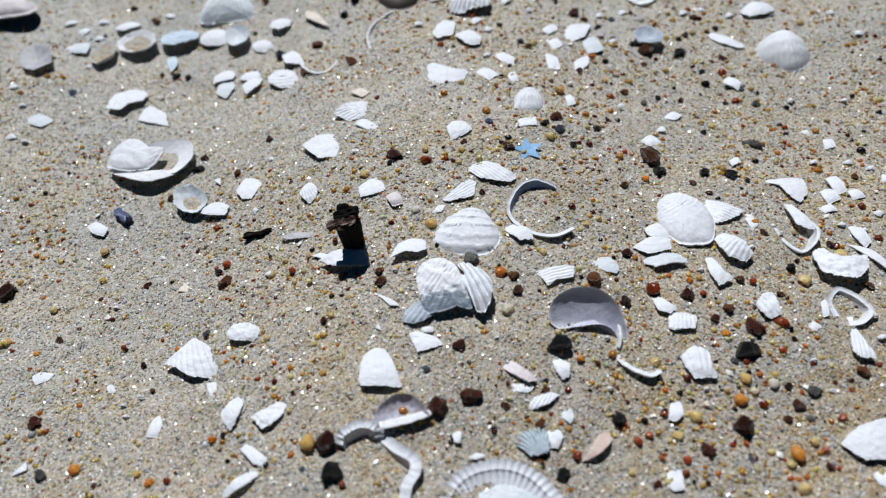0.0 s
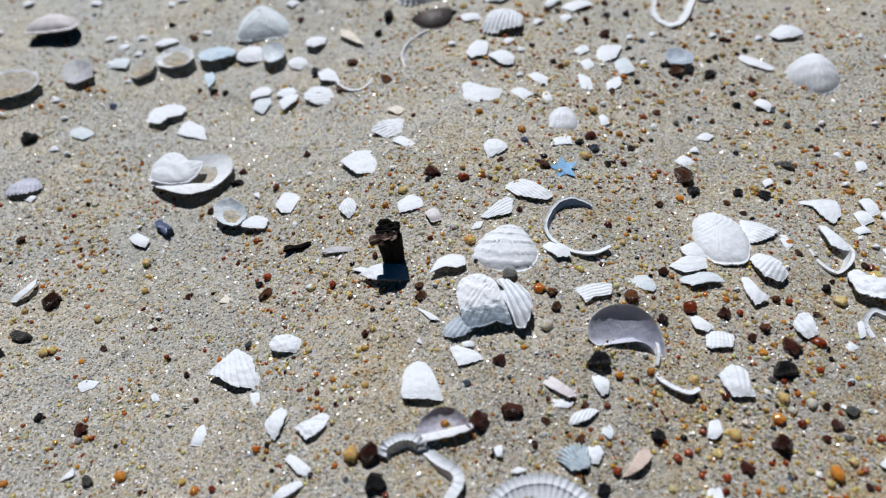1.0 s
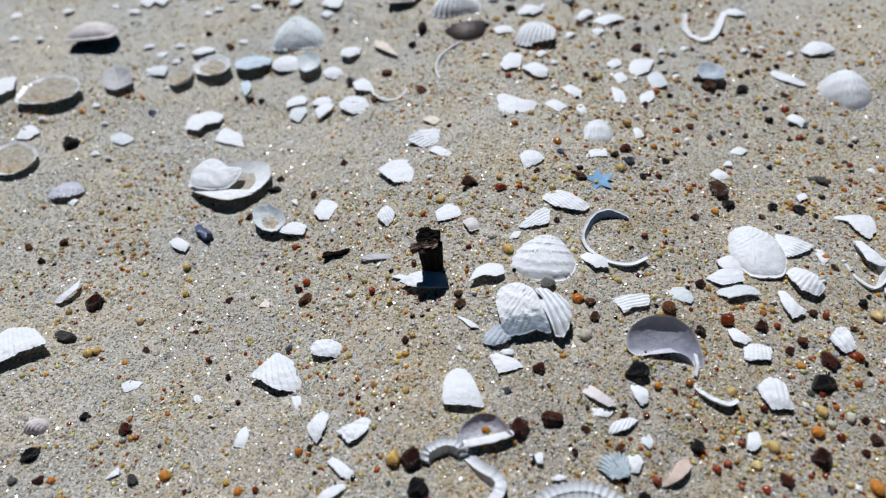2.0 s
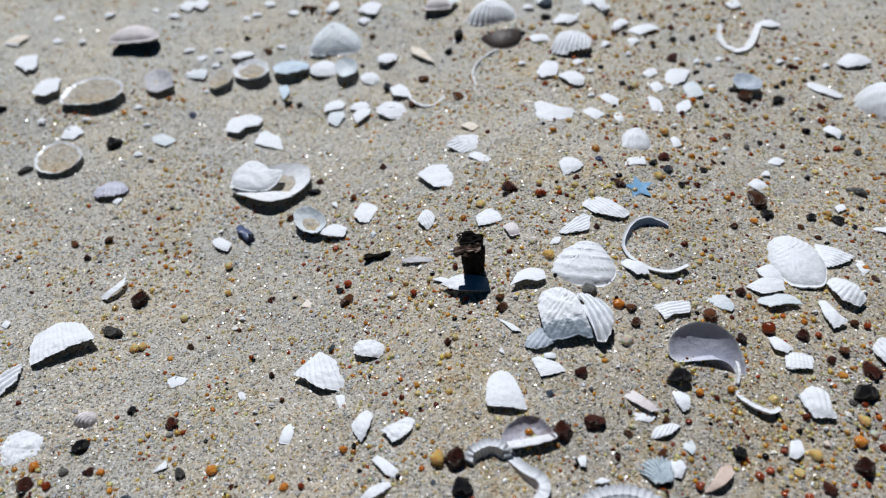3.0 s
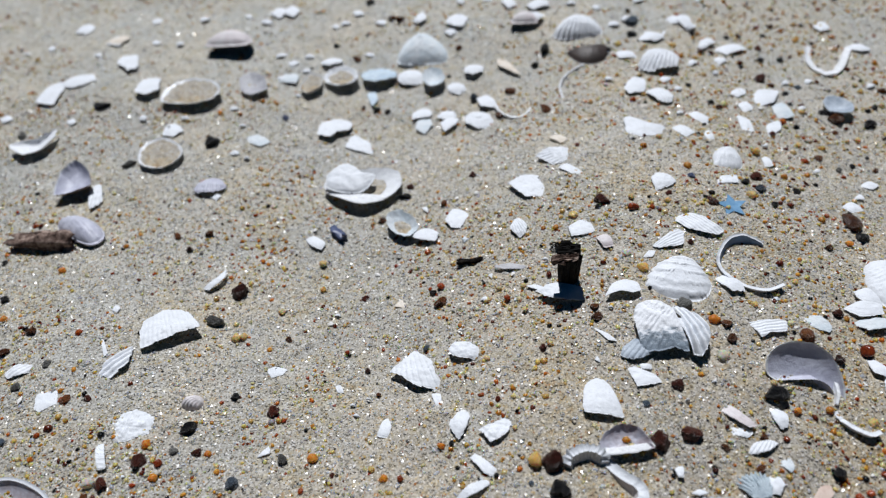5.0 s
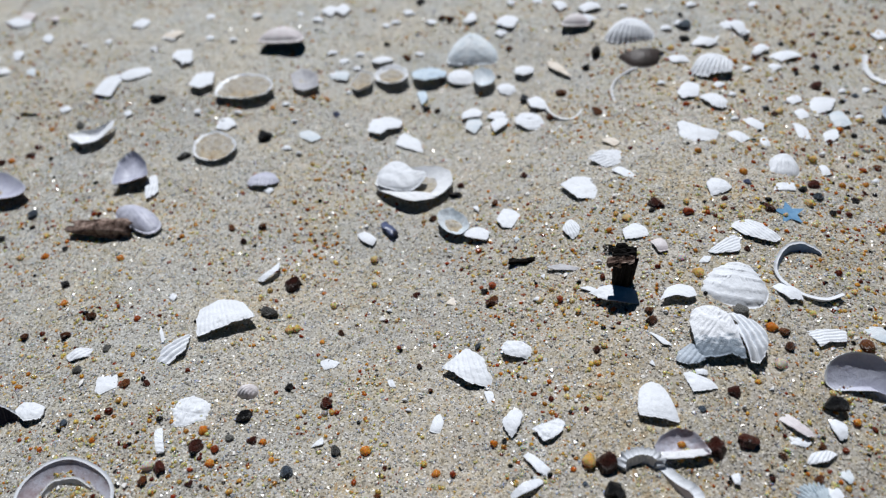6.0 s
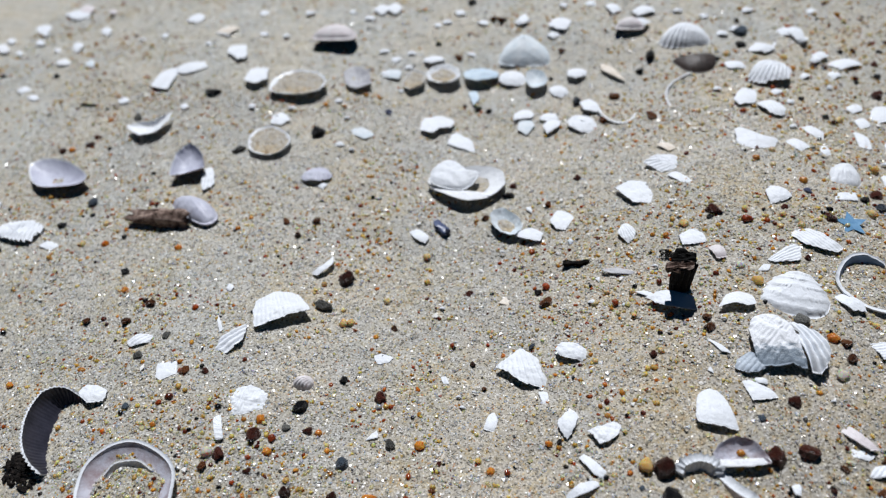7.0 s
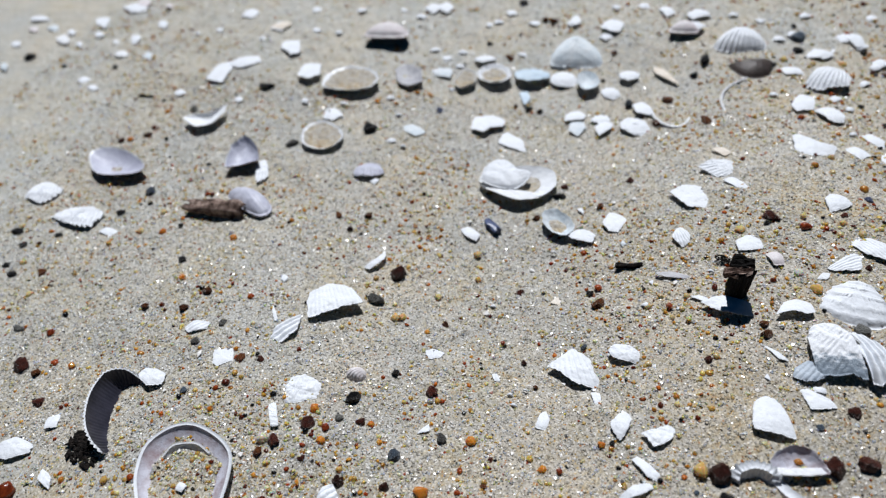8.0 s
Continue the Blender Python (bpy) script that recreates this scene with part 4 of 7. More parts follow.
shell("shell_fragment", 0.0498, 0.2758, "white broken shell fragment lying flat on sand", [(-3.7, 1.2), (4.1, 8.1), (3, -1.6), (-3.4, -7.7)], bow=1, lift=0.2)
shell("shell_fragment", 0.0382, 0.3076, "white broken shell fragment lying flat on sand", [(-4.5, 0.4), (2.3, 5.1), (3.7, -1), (-1.5, -4.5)], bow=1, lift=0.2)
shell("shell_fragment", 0.0390, 0.2933, "white broken shell fragment lying flat on sand", [(-3.2, 1.9), (1.5, 6), (3.4, -2.4), (-1.7, -5.5)], bow=1, lift=0.2)
shell("shell_fragment", 0.0861, 0.3003, "small hollow shell with bluish lining over dark weed", [(-6.6, 1.9), (-3, 9.3), (2.6, 8.4), (7.5, 1.4), (5.8, -7), (-0.5, -7.8), (-5.8, -6.2)], bow=3.0, dish=1.8, lining=STREAK, skin=THIN, tip=-6, cup=True, lift=1.2)
shell("shell_fragment", 0.1254, 0.2997, "long thin white shell strip", [(-8.1, 6.2), (-4.7, 8.3), (4.4, -0.7), (8.3, -5.9), (4.2, -6.9), (-4.1, -0.9)], bow=1, lift=0.2)
shell("cockle_shell", 0.1507, 0.2878, "rounded pinkish white cockle valve, hollow side down", [(-13.4, -1), (-9.2, 10), (0.5, 15.2), (8.5, 9.9), (12.1, -0.1), (8.9, -9.2), (0.3, -14.4), (-7.8, -10.4)], bow=9, rib_height=0.35, smooth=1, crown=(0, 4), ribs=(-0.6, 23.6, 1.8), lift=-0.5)
shell("shell_fragment", 0.1481, 0.3239, "white shell fragment lying on far sand", [(-9, -0.2), (-1.3, 7.4), (6.9, 5.4), (8.2, -1.6), (1.2, -5.5), (-5.9, -5.5)], bow=2.8, lift=0.2)
shell("shell_fragment", 0.1202, 0.2666, "white broken shell fragment lying flat on sand", [(-4.6, 0.8), (-0.2, 5.5), (3.8, -0.6), (1, -5.6)], bow=1.4, lift=0.2)
shell("shell_fragment", 0.0862, 0.2402, "white broken shell fragment lying flat on sand", [(-4.8, -0.6), (0.4, 3), (4, 0.5), (0.4, -2.9)], bow=1, lift=0.2)
shell("shell_fragment", 0.0787, 0.2300, "white broken shell fragment lying flat on sand", [(-2.7, -0.8), (0.9, 2.3), (1.9, -1.5)], bow=0.7, lift=0.2)
shell("shell_fragment", 0.0709, 0.2174, "white shell chip on a brown pebble", [(-3.9, 0.5), (0.4, 3.9), (4.5, -1.1), (-1, -3.2)], bow=1, lift=3)
shell("shell_fragment", 0.1421, 0.2299, "white broken shell fragment lying flat on sand", [(-2.2, 0.7), (1.2, 1.6), (1, -2.3)], bow=0.7, lift=0.2)
shell("shell_fragment", 0.1492, 0.2220, "white broken shell fragment lying flat on sand", [(-1.9, 2.3), (2.5, 3.4), (2, -2.3), (-2.6, -3.4)], bow=0.8, lift=0.2)
shell("shell_fragment", 0.1058, 0.2108, "white broken shell fragment lying flat on sand", [(-2.3, 0.7), (1.9, 2.7), (2.1, -0.8), (-1.8, -2.7)], bow=0.7, lift=0.2)
shell("shell_fragment", -0.1784, 0.2806, "white arched cockle fragment with hollow underside", [(-7.2, -8.3), (-9.7, 7.5), (-4.7, 14.5), (8.8, 6), (9.3, -2.9), (3.1, -6.2), (0.4, -10.6)], bow=2.8, tip=-12, lift=0.7)
shell("shell_fragment", -0.1622, 0.2679, "white irregular shell fragment", [(-6.7, -2.7), (-6.4, 6.4), (-4.3, 9.4), (6.5, 1.2), (9.8, -8.1), (1.3, -6.1)], bow=1.4, lift=0.2)
shell("cockle_shell", -0.1255, 0.2027, "small hollow bluish white shell with sand inside", [(-6.7, -1.3), (-8, 6.2), (-2.6, 8.9), (5.2, 3.8), (8.2, -2.4), (5.3, -8.1), (-1.4, -7)], bow=4.1, lining=BLUE, skin=STREAK, filled=0.5, smooth=0.7, rough=0.5, dish=2.2, cup=True, lift=0.2)
shell("shell_fragment", -0.1131, 0.1959, "flat white shell wing beside a hollow shell", [(-7.7, -0.2), (-0.8, 4.5), (5.8, 1.9), (4.6, -3.1), (-1.9, -3)], bow=1, lift=1.3)
shell("shell_fragment", -0.1660, 0.1933, "small white oval shell chip", [(-5.6, 2.3), (-2, 4.3), (4.8, 0.2), (4, -4.2), (-1.3, -2.6)], bow=1.3, lift=0.2)
shell("shell_fragment", -0.1003, 0.2053, "white four-sided shell fragment", [(-5, -0.2), (-2.5, 7.6), (6.4, 4.2), (2.6, -5.9), (-1.4, -5.7)], bow=0.8, smooth=0.2, lift=0.2)
shell("shell_fragment", -0.2182, 0.2654, "bluish white shell chip on sand", [(-6.9, 3.4), (-1.3, 5.1), (8, -0.2), (3.7, -5.4), (-3.5, -3)], bow=1.4, skin=BLUE, lift=0.2)
shell("shell_fragment", -0.1181, 0.1575, "thin pale shell chip", [(-3, -0.9), (-0.3, 2.9), (3.3, -2)], bow=0.4, skin=CREAM, lift=0.2)
shell("shell_fragment", -0.1163, 0.2147, "tiny white shell chip", [(-2, 0.6), (0.5, 1.7), (1.5, -2.3)], bow=0.3, lift=0.2)
pair = new("paired_cockle")
pair.location = (-0.1522, 0.2225, -0.0077)
tagged(pair, "open white paired cockle, one valve holding sand", "shell", "shells on the sand")
shell("valve", -0.1488, 0.2303, "", [(-21.1, -3.1), (-14.4, -7.6), (-6.5, -9.2), (2.2, -10.1), (11.6, -10.5), (16.4, -5), (17.9, 2.7), (15.1, 9.1), (8.8, 12), (0.1, 11.5), (-10.9, 7.8), (-19.2, 2.4)], bow=4.6, smooth=0.95, skin=THIN, lining=THIN, dish=1.7, filled=0.5, cup=True, owner=pair, lift=0.6)
shell("valve", -0.1520, 0.2207, "", [(-17.2, 5.1), (-12.4, 0.8), (-3.4, -3.8), (5.4, -6.0), (12.3, -3.0), (15.8, 0.2), (9.9, 1.5), (0.1, 1.2), (-10.5, 4.1)], bow=1.6, smooth=0.7, skin=THIN, tip=-6, owner=pair, lift=4.2)
shell("valve", -0.1565, 0.2313, "", [(-11.4, -4.9), (-12.1, 2.4), (-8.5, 7.6), (-3.6, 9.7), (1.7, 7), (5.9, 3.4), (11.7, 3), (11.5, -2), (8.2, -8.1), (3.4, -9.8), (-6.8, -8.3)], bow=1.3, smooth=0.85, ribs=(-9, -16, 2.0), rib_height=0.18, skin=CHALK, tip=7, owner=pair, lift=8.4)
shell("shell_fragment", -0.3791, 0.3797, "white broken shell fragment lying flat on sand", [(-5.8, -2.5), (-3.6, 7.2), (6, 2), (3.4, -6.7)], bow=1.4, lift=0.2)
shell("shell_fragment", -0.3454, 0.3620, "white broken shell fragment lying flat on sand", [(-7.4, -4.1), (-2.6, 6.6), (6.6, 4), (3.5, -6.5)], bow=1.4, skin=CREAM, lift=0.2)
shell("shell_fragment", -0.4571, 0.2831, "white broken shell fragment lying flat on sand", [(-4.5, -1), (-2.7, 5), (5.4, 0.7), (1.9, -4.7)], bow=1, lift=0.2)
shell("shell_fragment", -0.4443, 0.2757, "white broken shell fragment lying flat on sand", [(-4.9, -0.3), (-2.3, 3.8), (5.1, -0.4), (2.1, -3.2)], bow=0.7, lift=0.2)
shell("shell_fragment", -0.3781, 0.2774, "tiny white shell chip", [(-3.7, -0.8), (-1.5, 4), (4.3, 0.6), (0.9, -3.8)], bow=0.7, lift=0.2)
shell("shell_fragment", -0.3340, 0.2752, "white broken shell fragment lying flat on sand", [(-3.2, 0.1), (-0.7, 3.1), (3.2, -0.2), (0.7, -3.1)], bow=0.7, lift=0.2)
shell("shell_fragment", -0.3603, 0.3026, "white bent shell strip on sand", [(-4.6, -11.9), (-6.9, 5.3), (-1.4, 13.6), (5.1, 6.2), (7.8, -13.2)], bow=1.4, lift=0.2)
shell("shell_fragment", -0.3494, 0.3137, "white shell strip with grey edge", [(-9.7, -4.7), (-6.2, 4.9), (6.5, 9.6), (8.9, -1.5), (0.5, -8.2)], bow=1.8, lift=0.2)
shell("shell_fragment", -0.3428, 0.2520, "white hollow shell tipped up with deep shadow below", [(-14.1, -3.4), (-9.7, 0.5), (0.6, 3), (7, 12.6), (9.9, 4.2), (7.6, -6.3), (-1.3, -10.7)], bow=2.8, dish=1.6, skin=THIN, lining=THIN, cup=True, lift=2)
shell("cockle_shell", -0.3742, 0.2039, "hollow cockle with purple-grey lining and brown outside", [(-13.8, -4.1), (-20.2, 6.1), (-13.4, 11.5), (1, 10.2), (18.2, 1.9), (20.7, -5.1), (10.9, -9.8), (-3.3, -10.8)], bow=4.9, lining=LILAC, skin=BROWN, smooth=0.95, dish=2.2, cup=True, lift=0.2)
shell("cockle_shell", -0.3013, 0.2222, "grey-lined hollow shell tipped on its side", [(-6.7, -10.4), (-9.3, 4.2), (-4, 12.7), (7, 5.3), (11.3, -3.1), (1.7, -8.6)], bow=4.9, lining=LILAC, skin=BROWN, tip=12, cup=True, lift=2.2)
shell("shell_fragment", -0.2884, 0.2154, "white ribbed shell fragment on sand", [(-5.6, 4.7), (-3.4, 10.8), (6.6, -4.6), (2.3, -10.9)], bow=1, ribs=(-9.7, 30.9, 1.8), lift=0.2)
shell("cockle_shell", -0.2810, 0.1879, "greyish lilac cockle resting on a driftwood twig", [(-14.5, 4.2), (-11.3, 8.6), (-1, 8), (9.9, 2.5), (15.3, -5.3), (11.3, -10.1), (-0.3, -6.3), (-9.4, -1.4)], bow=5, rib_height=0.1, skin=LILAC, smooth=1, crown=(0, 2), ribs=(-19.9, 15.4, 2), lift=3.0, tip=-6)
shell("shell_fragment", -0.4040, 0.1770, "white ribbed cockle fragment", [(-8.1, -5.8), (-9.9, 3.5), (-5.8, 8.3), (9.2, 4.6), (9.5, -1.9), (5.1, -8.7)], bow=2.8, rib_height=1.6, ribs=(-4.6, 25.8, 2.0), lift=0.2)
shell("shell_fragment", -0.3705, 0.1625, "white cockle piece with wavy ribs", [(-15.9, -2.3), (-8.4, 4.9), (3.1, 9.1), (12.7, 5.2), (11.5, -5.3), (3.6, -6.7), (-6.7, -4.8)], bow=1.8, rib_height=2.0, ribs=(-5.4, 66.9, 2.6), lift=0.2)
shell("shell_fragment", -0.3469, 0.1564, "small white shell chip on sand", [(-5.5, -0.8), (-2.8, 2.9), (5, 1.3), (3.3, -3.4)], bow=0.7, lift=0.2)
shell("shell_fragment", -0.3260, 0.3368, "white shell fragment with dark shadow", [(-5.3, -5.1), (-10.5, 14.6), (-2.2, 14.6), (11.2, -9.5), (6.8, -14.6)], bow=2.1, tip=-12, lift=-0.6)
shell("shell_fragment", -0.2994, 0.3093, "white shell fragment propped up, dark below", [(-4.3, -9.9), (-9.9, 17.4), (0.9, 12.6), (9.3, -6.6), (4, -13.4)], bow=2.8, tip=-12, lift=-0.4)
shell("cockle_shell", -0.2676, 0.2998, "large oval grey-white shell bowl dish=2.0, filled with sand", [(-16.2, -8.5), (-17.5, 4.9), (-7.7, 13.6), (7.7, 12.5), (16.5, 4.2), (15.7, -5), (7, -10.5), (-5.4, -11.2)], bow=4.2, rough=0.6, smooth=0.75, dish=2.0, skin=BLUE, filled=0.92, cup=True, lift=0.2)
shell("shell_fragment", -0.2362, 0.3142, "small hollow shell with grey lining", [(-10.6, 5.5), (-5.3, 11.9), (6, 7.3), (11, -5.3), (3, -11.7), (-4.1, -7.6)], bow=3.0, lining=GREY, skin=THIN, dish=1.8, cup=True, lift=0.2)
shell("shell_fragment", -0.2175, 0.3254, "pale blue shell fragment", [(-6.1, -4.1), (-4.6, 4.7), (5, 4.3), (5.7, -4.9)], bow=1.4, skin=BLUE, lift=0.2)
shell("shell_fragment", -0.2010, 0.3186, "hollow cream shell filled with sand", [(-6.4, -5.1), (-4.4, 11.3), (4.8, 7.5), (6.5, -3.6), (-0.6, -10)], bow=3.3, lining=PEARL, filled=0.9, cup=True, lift=0.5)
shell("cockle_shell", -0.1396, 0.3526, "large greyish white ribbed cockle, hollow side down", [(-14.6, -7.5), (-13.1, 8.1), (-4.4, 20.2), (7.1, 13.3), (16.4, 0.6), (15.9, -10.3), (2.4, -12.1), (-9.6, -12.4)], bow=8, rib_height=1.2, rings=2.6, ring_height=0.3, skin=BLUE, smooth=1, crown=(0, 5), ribs=(-5.9, 30.1, 1.7), lift=-0.5)
shell("shell_fragment", -0.2693, 0.2700, "white broken shell fragment lying flat on sand", [(-3.3, -5.2), (-5.5, 4.7), (-1.3, 7), (6.9, -0.3), (3.1, -6.2)], bow=1, lift=0.2)
shell("shell_fragment", -0.2655, 0.2458, "shallow hollow shell dish=2.2, rough=0.5, filled with sand", [(-9.8, -5), (-12.9, 6.8), (-3.8, 14.6), (10.3, 6.6), (12.5, -2.4), (6.7, -10.5), (-3, -10.1)], bow=3.3, smooth=1, dish=2.2, rough=0.5, skin=THIN, thick=0.5, filled=0.92, cup=True, lift=0.2)
shell("cockle_shell", -0.2298, 0.2244, "small grey-lilac domed cockle", [(-8, -2.1), (-5.2, 4.3), (3.4, 7.4), (8.8, 0.8), (4.3, -4.7), (-3.3, -5.6)], bow=3.5, skin=LILAC, ribs=(-0.8, 18.2, 1.8), lift=0.2)
shell("shell_fragment", -0.2241, 0.2186, "white shell chip under a small cockle", [(-2.9, -0.5), (-0.3, 1.9), (2.2, 1.2), (1, -2.6)], bow=0.7, lift=0.2)
shell("shell_fragment", -0.1211, 0.3801, "white broken shell fragment lying flat on sand", [(-7.1, -2.7), (-0.5, 9.3), (5.9, 1.6), (1.6, -8.2)], bow=2.1, lift=0.2)
shell("shell_fragment", -0.1234, 0.3688, "white broken shell fragment lying flat on sand", [(-4.2, -0.4), (-0.7, 4.5), (4.3, 0.3), (0.5, -4.4)], bow=1.4, lift=0.2)
shell("shell_fragment", -0.0704, 0.3920, "white broken shell fragment lying flat on sand", [(-6.9, -0.4), (2.7, 8.2), (7.1, -1.2), (-2.9, -6.5)], bow=2.1, lift=0.2)
shell("shell_fragment", -0.0893, 0.3958, "white broken shell fragment lying flat on sand", [(-5.3, 2.4), (-0.5, 7), (5.3, -2.5), (0.5, -6.8)], bow=1.4, lift=0.2)
shell("cockle_shell", -0.0470, 0.3652, "domed white ribbed cockle", [(-13.7, -5.4), (-8.6, 6.7), (0.7, 12.4), (11.8, 8.9), (15, -3.9), (2.8, -8.9), (-7.9, -9.8)], bow=7, rib_height=1.1, skin=CHALK, smooth=1, crown=(0, 4), ribs=(4.3, 22.3, 2.2), lift=-0.5)
shell("shell_fragment", -0.0387, 0.3412, "dark brown valve lying hollow side down", [(-14, 1.5), (-1.5, 7.2), (11, 8.2), (8.9, -6.5), (-4.4, -10.3)], bow=4.5, smooth=0.9, skin=BARK, lining=PEARL, lift=-0.4)
shell("shell_fragment", -0.0190, 0.3391, "white broken shell fragment lying flat on sand", [(-6.6, 3.8), (4.2, 2.8), (5.7, -2.8), (-3.2, -3.8)], bow=1.8, lift=0.2)
shell("shell_fragment", -0.0038, 0.3590, "white broken shell fragment lying flat on sand", [(-7.9, -3), (-1, 5.3), (7, 2.3), (1.9, -4.6)], bow=2.1, lift=0.2)
shell("cockle_shell", -0.0016, 0.3311, "rough ribbed white cockle fragment", [(-12, -5.3), (-5.2, 6.9), (2.4, 14.2), (10.9, 3.5), (8.6, -7.6), (-4.8, -11.7)], bow=7.5, rib_height=1.2, rings=2.4, ring_height=0.5, ribs=(9.9, 25.5, 2.2), tip=-4, lift=0.3)
shell("shell_fragment", 0.0149, 0.3801, "bent white shell strip on sand", [(-9.1, 0.5), (-2.7, 9.7), (5.5, 4.9), (7.1, -6.4), (2, -8.4), (-2.8, -0.4)], bow=2.1, lift=0.2)
rim_shell("sunk_shell", 0.0921, 0.3495, "curved white shell rim standing in sand", [(-6.3, 16.1), (-9.5, -3.7), (-4.1, -14.7), (5, -9.8), (15, 12.1)], tall=2.6, inset=3.5, thick=3.4, skin=THIN, lining=THIN)
shell("shell_fragment", 0.1130, 0.3630, "white broken shell fragment lying flat on sand", [(-7.4, 1), (1.4, 5.3), (6.6, -2.1), (-0.7, -4.2)], bow=1.4, lift=0.2)
shell("shell_fragment", 0.0408, 0.3540, "white broken shell fragment lying flat on sand", [(-8.9, -0.5), (3.3, 7), (8.9, 0.4), (-3.3, -6.9)], bow=1.4, lift=0.2)
shell("shell_fragment", 0.0285, 0.3596, "white broken shell fragment lying flat on sand", [(-4.7, 0.1), (1.4, 5.5), (4.6, -0.7), (-1.3, -4.9)], bow=1.4, lift=0.2)
shell("shell_fragment", 0.0332, 0.3404, "white broken shell fragment lying flat on sand", [(-3.6, 0.4), (0.7, 4.3), (3.9, -0.1), (-1, -4.6)], bow=1.4, lift=0.2)
shell("shell_fragment", 0.0972, 0.3843, "white broken shell fragment lying flat on sand", [(-4.7, 0.9), (2.5, 7.9), (4.3, -3.2), (-2, -5.6)], bow=1.4, lift=0.2)
shell("shell_fragment", 0.0036, 0.3635, "white broken shell fragment lying flat on sand", [(-2.2, -7.5), (1.8, 3), (0.3, 4.5)], bow=0.7, lift=0.2)
shell("shell_fragment", -0.0028, 0.3599, "white broken shell fragment lying flat on sand", [(-7.7, -0), (-0.2, 6.1), (7, -0), (0.8, -6.1)], bow=2.1, lift=0.2)
shell("shell_fragment", -0.1446, 0.3860, "white broken shell fragment lying flat on sand", [(-3.6, -0.2), (-0.2, 9.8), (3.8, -2.4), (0, -7.3)], bow=1.4, lift=0.2)
shell("shell_fragment", -0.1199, 0.3787, "white broken shell fragment lying flat on sand", [(-6.3, -0.5), (-1, 11.1), (6.4, 2.7), (3.8, -7.2), (-2.8, -6.2)], bow=2.1, lift=0.2)
shell("shell_fragment", -0.2446, 0.3976, "white broken shell fragment lying flat on sand", [(-5.5, -1.9), (-2.6, 8.2), (5.4, 1.1), (2.7, -7.4)], bow=1.4, lift=0.2)
shell("shell_fragment", -0.2357, 0.3990, "white broken shell fragment lying flat on sand", [(-6, -1.4), (-2.5, 10.1), (5.5, -0.5), (3, -8.3)], bow=1.4, lift=0.2)
shell("shell_fragment", -0.3785, 0.3769, "white broken shell fragment lying flat on sand", [(-6.7, -3.1), (-2.8, 7.3), (5.8, 1.1), (3.7, -5.3)], bow=1.4, lift=0.2)
shell("shell_fragment", -0.3461, 0.3615, "white broken shell fragment lying flat on sand", [(-6.8, -4.1), (-3.3, 5.2), (5.4, 5.8), (4.6, -7)], bow=1.4, lift=0.2)
shell("shell_fragment", -0.0724, 0.3743, "domed white shell fragment on far sand", [(-7.8, -2.8), (-0.6, 6.1), (6.5, 1.5), (1.9, -4.8)], bow=2.8, lift=2)
shell("shell_fragment", -0.3413, 0.3164, "small pale shell chip on sand", [(-1.8, -3.5), (-2.1, 4.7), (3.8, -1.2)], bow=0.7, lift=0.2)
shell("shell_fragment", -0.2113, 0.1336, "large chalk-white ribbed shell fragment casting a dark shadow", [(-6.3, -12), (-12, 1.6), (-7, 9.8), (4.1, 9.5), (13.2, 2.3), (6.8, -3.2), (1.1, -8.1)], bow=2.1, rib_height=0.25, rough=0.4, ribs=(-31.9, 50.9, 1.9), tip=-9, lift=2.2)
shell("shell_fragment", -0.2244, 0.1140, "white shell fragment with bold slanting ribs", [(-4.1, -6.5), (-4.2, 0.1), (-1.6, 4.6), (3.1, 8.9), (5.1, -0.2), (1.7, -6.9)], bow=1.4, rib_height=1.1, smooth=0.3, ribs=(31.3, 47.4, 2.6), lift=0.2)
shell("shell_fragment", -0.2335, 0.1215, "thin white shell splinter standing on sand", [(-3.3, 3.8), (-2.2, 3.8), (3.2, -3), (2.4, -4.5)], bow=0.3, lift=0.2)
shell("shell_fragment", -0.2628, 0.1069, "white shell fragment with parallel ribs", [(-4.9, -1.8), (-2.6, 2.7), (4.4, 3.3), (4.8, -0.4), (-1.6, -3.9)], bow=1, ribs=(24.4, 32.4, 2), lift=0.2)
shell("shell_fragment", -0.2433, 0.0944, "square flat white shell fragment", [(-1.9, -4.1), (-5.2, 2.8), (1.5, 6.6), (5.3, -0.5), (0.3, -4.7)], bow=0.6, smooth=0.1, lift=0.2)
shell("shell_fragment", -0.2085, 0.0886, "rough chalk-white pitted shell fragment", [(-9.6, -2.4), (-6.9, 3.3), (0.9, 7.3), (9.2, 5.2), (9.6, -1.3), (1.9, -6.2), (-5.2, -5.9)], bow=2.1, rough=0.7, ribs=(-2.2, 25, 1.7), lift=-1.5)
shell("shell_fragment", -0.2115, 0.0757, "narrow white shell piece with cross ribs", [(-3.8, 3.5), (-1.5, 5.2), (4, -3.8), (1.3, -4.9)], bow=1, rings=1.8, lift=0.2)
shell("cockle_shell", -0.1888, 0.1018, "small pinkish ribbed cockle, whole", [(-4, -2.8), (-3.8, 1.6), (1.2, 3.8), (4.3, 0.7), (2.3, -3.2)], bow=4, skin=PINK, smooth=1, ribs=(4.2, 4.2, 1.2), lift=-0.5)
rim_shell("sunk_shell", -0.2761, 0.0636, "dark slate-lined shell rim with a notched white lip", [(4.4, 14.5), (-1.6, 15), (-6.6, 10.7), (-6.3, 1.5), (-2, -9), (3.7, -15.2), (8.5, -17.6)], tall=10, inset=5.6, lining=SLATE_SHADE, ribs=1.5, taper=0.8)
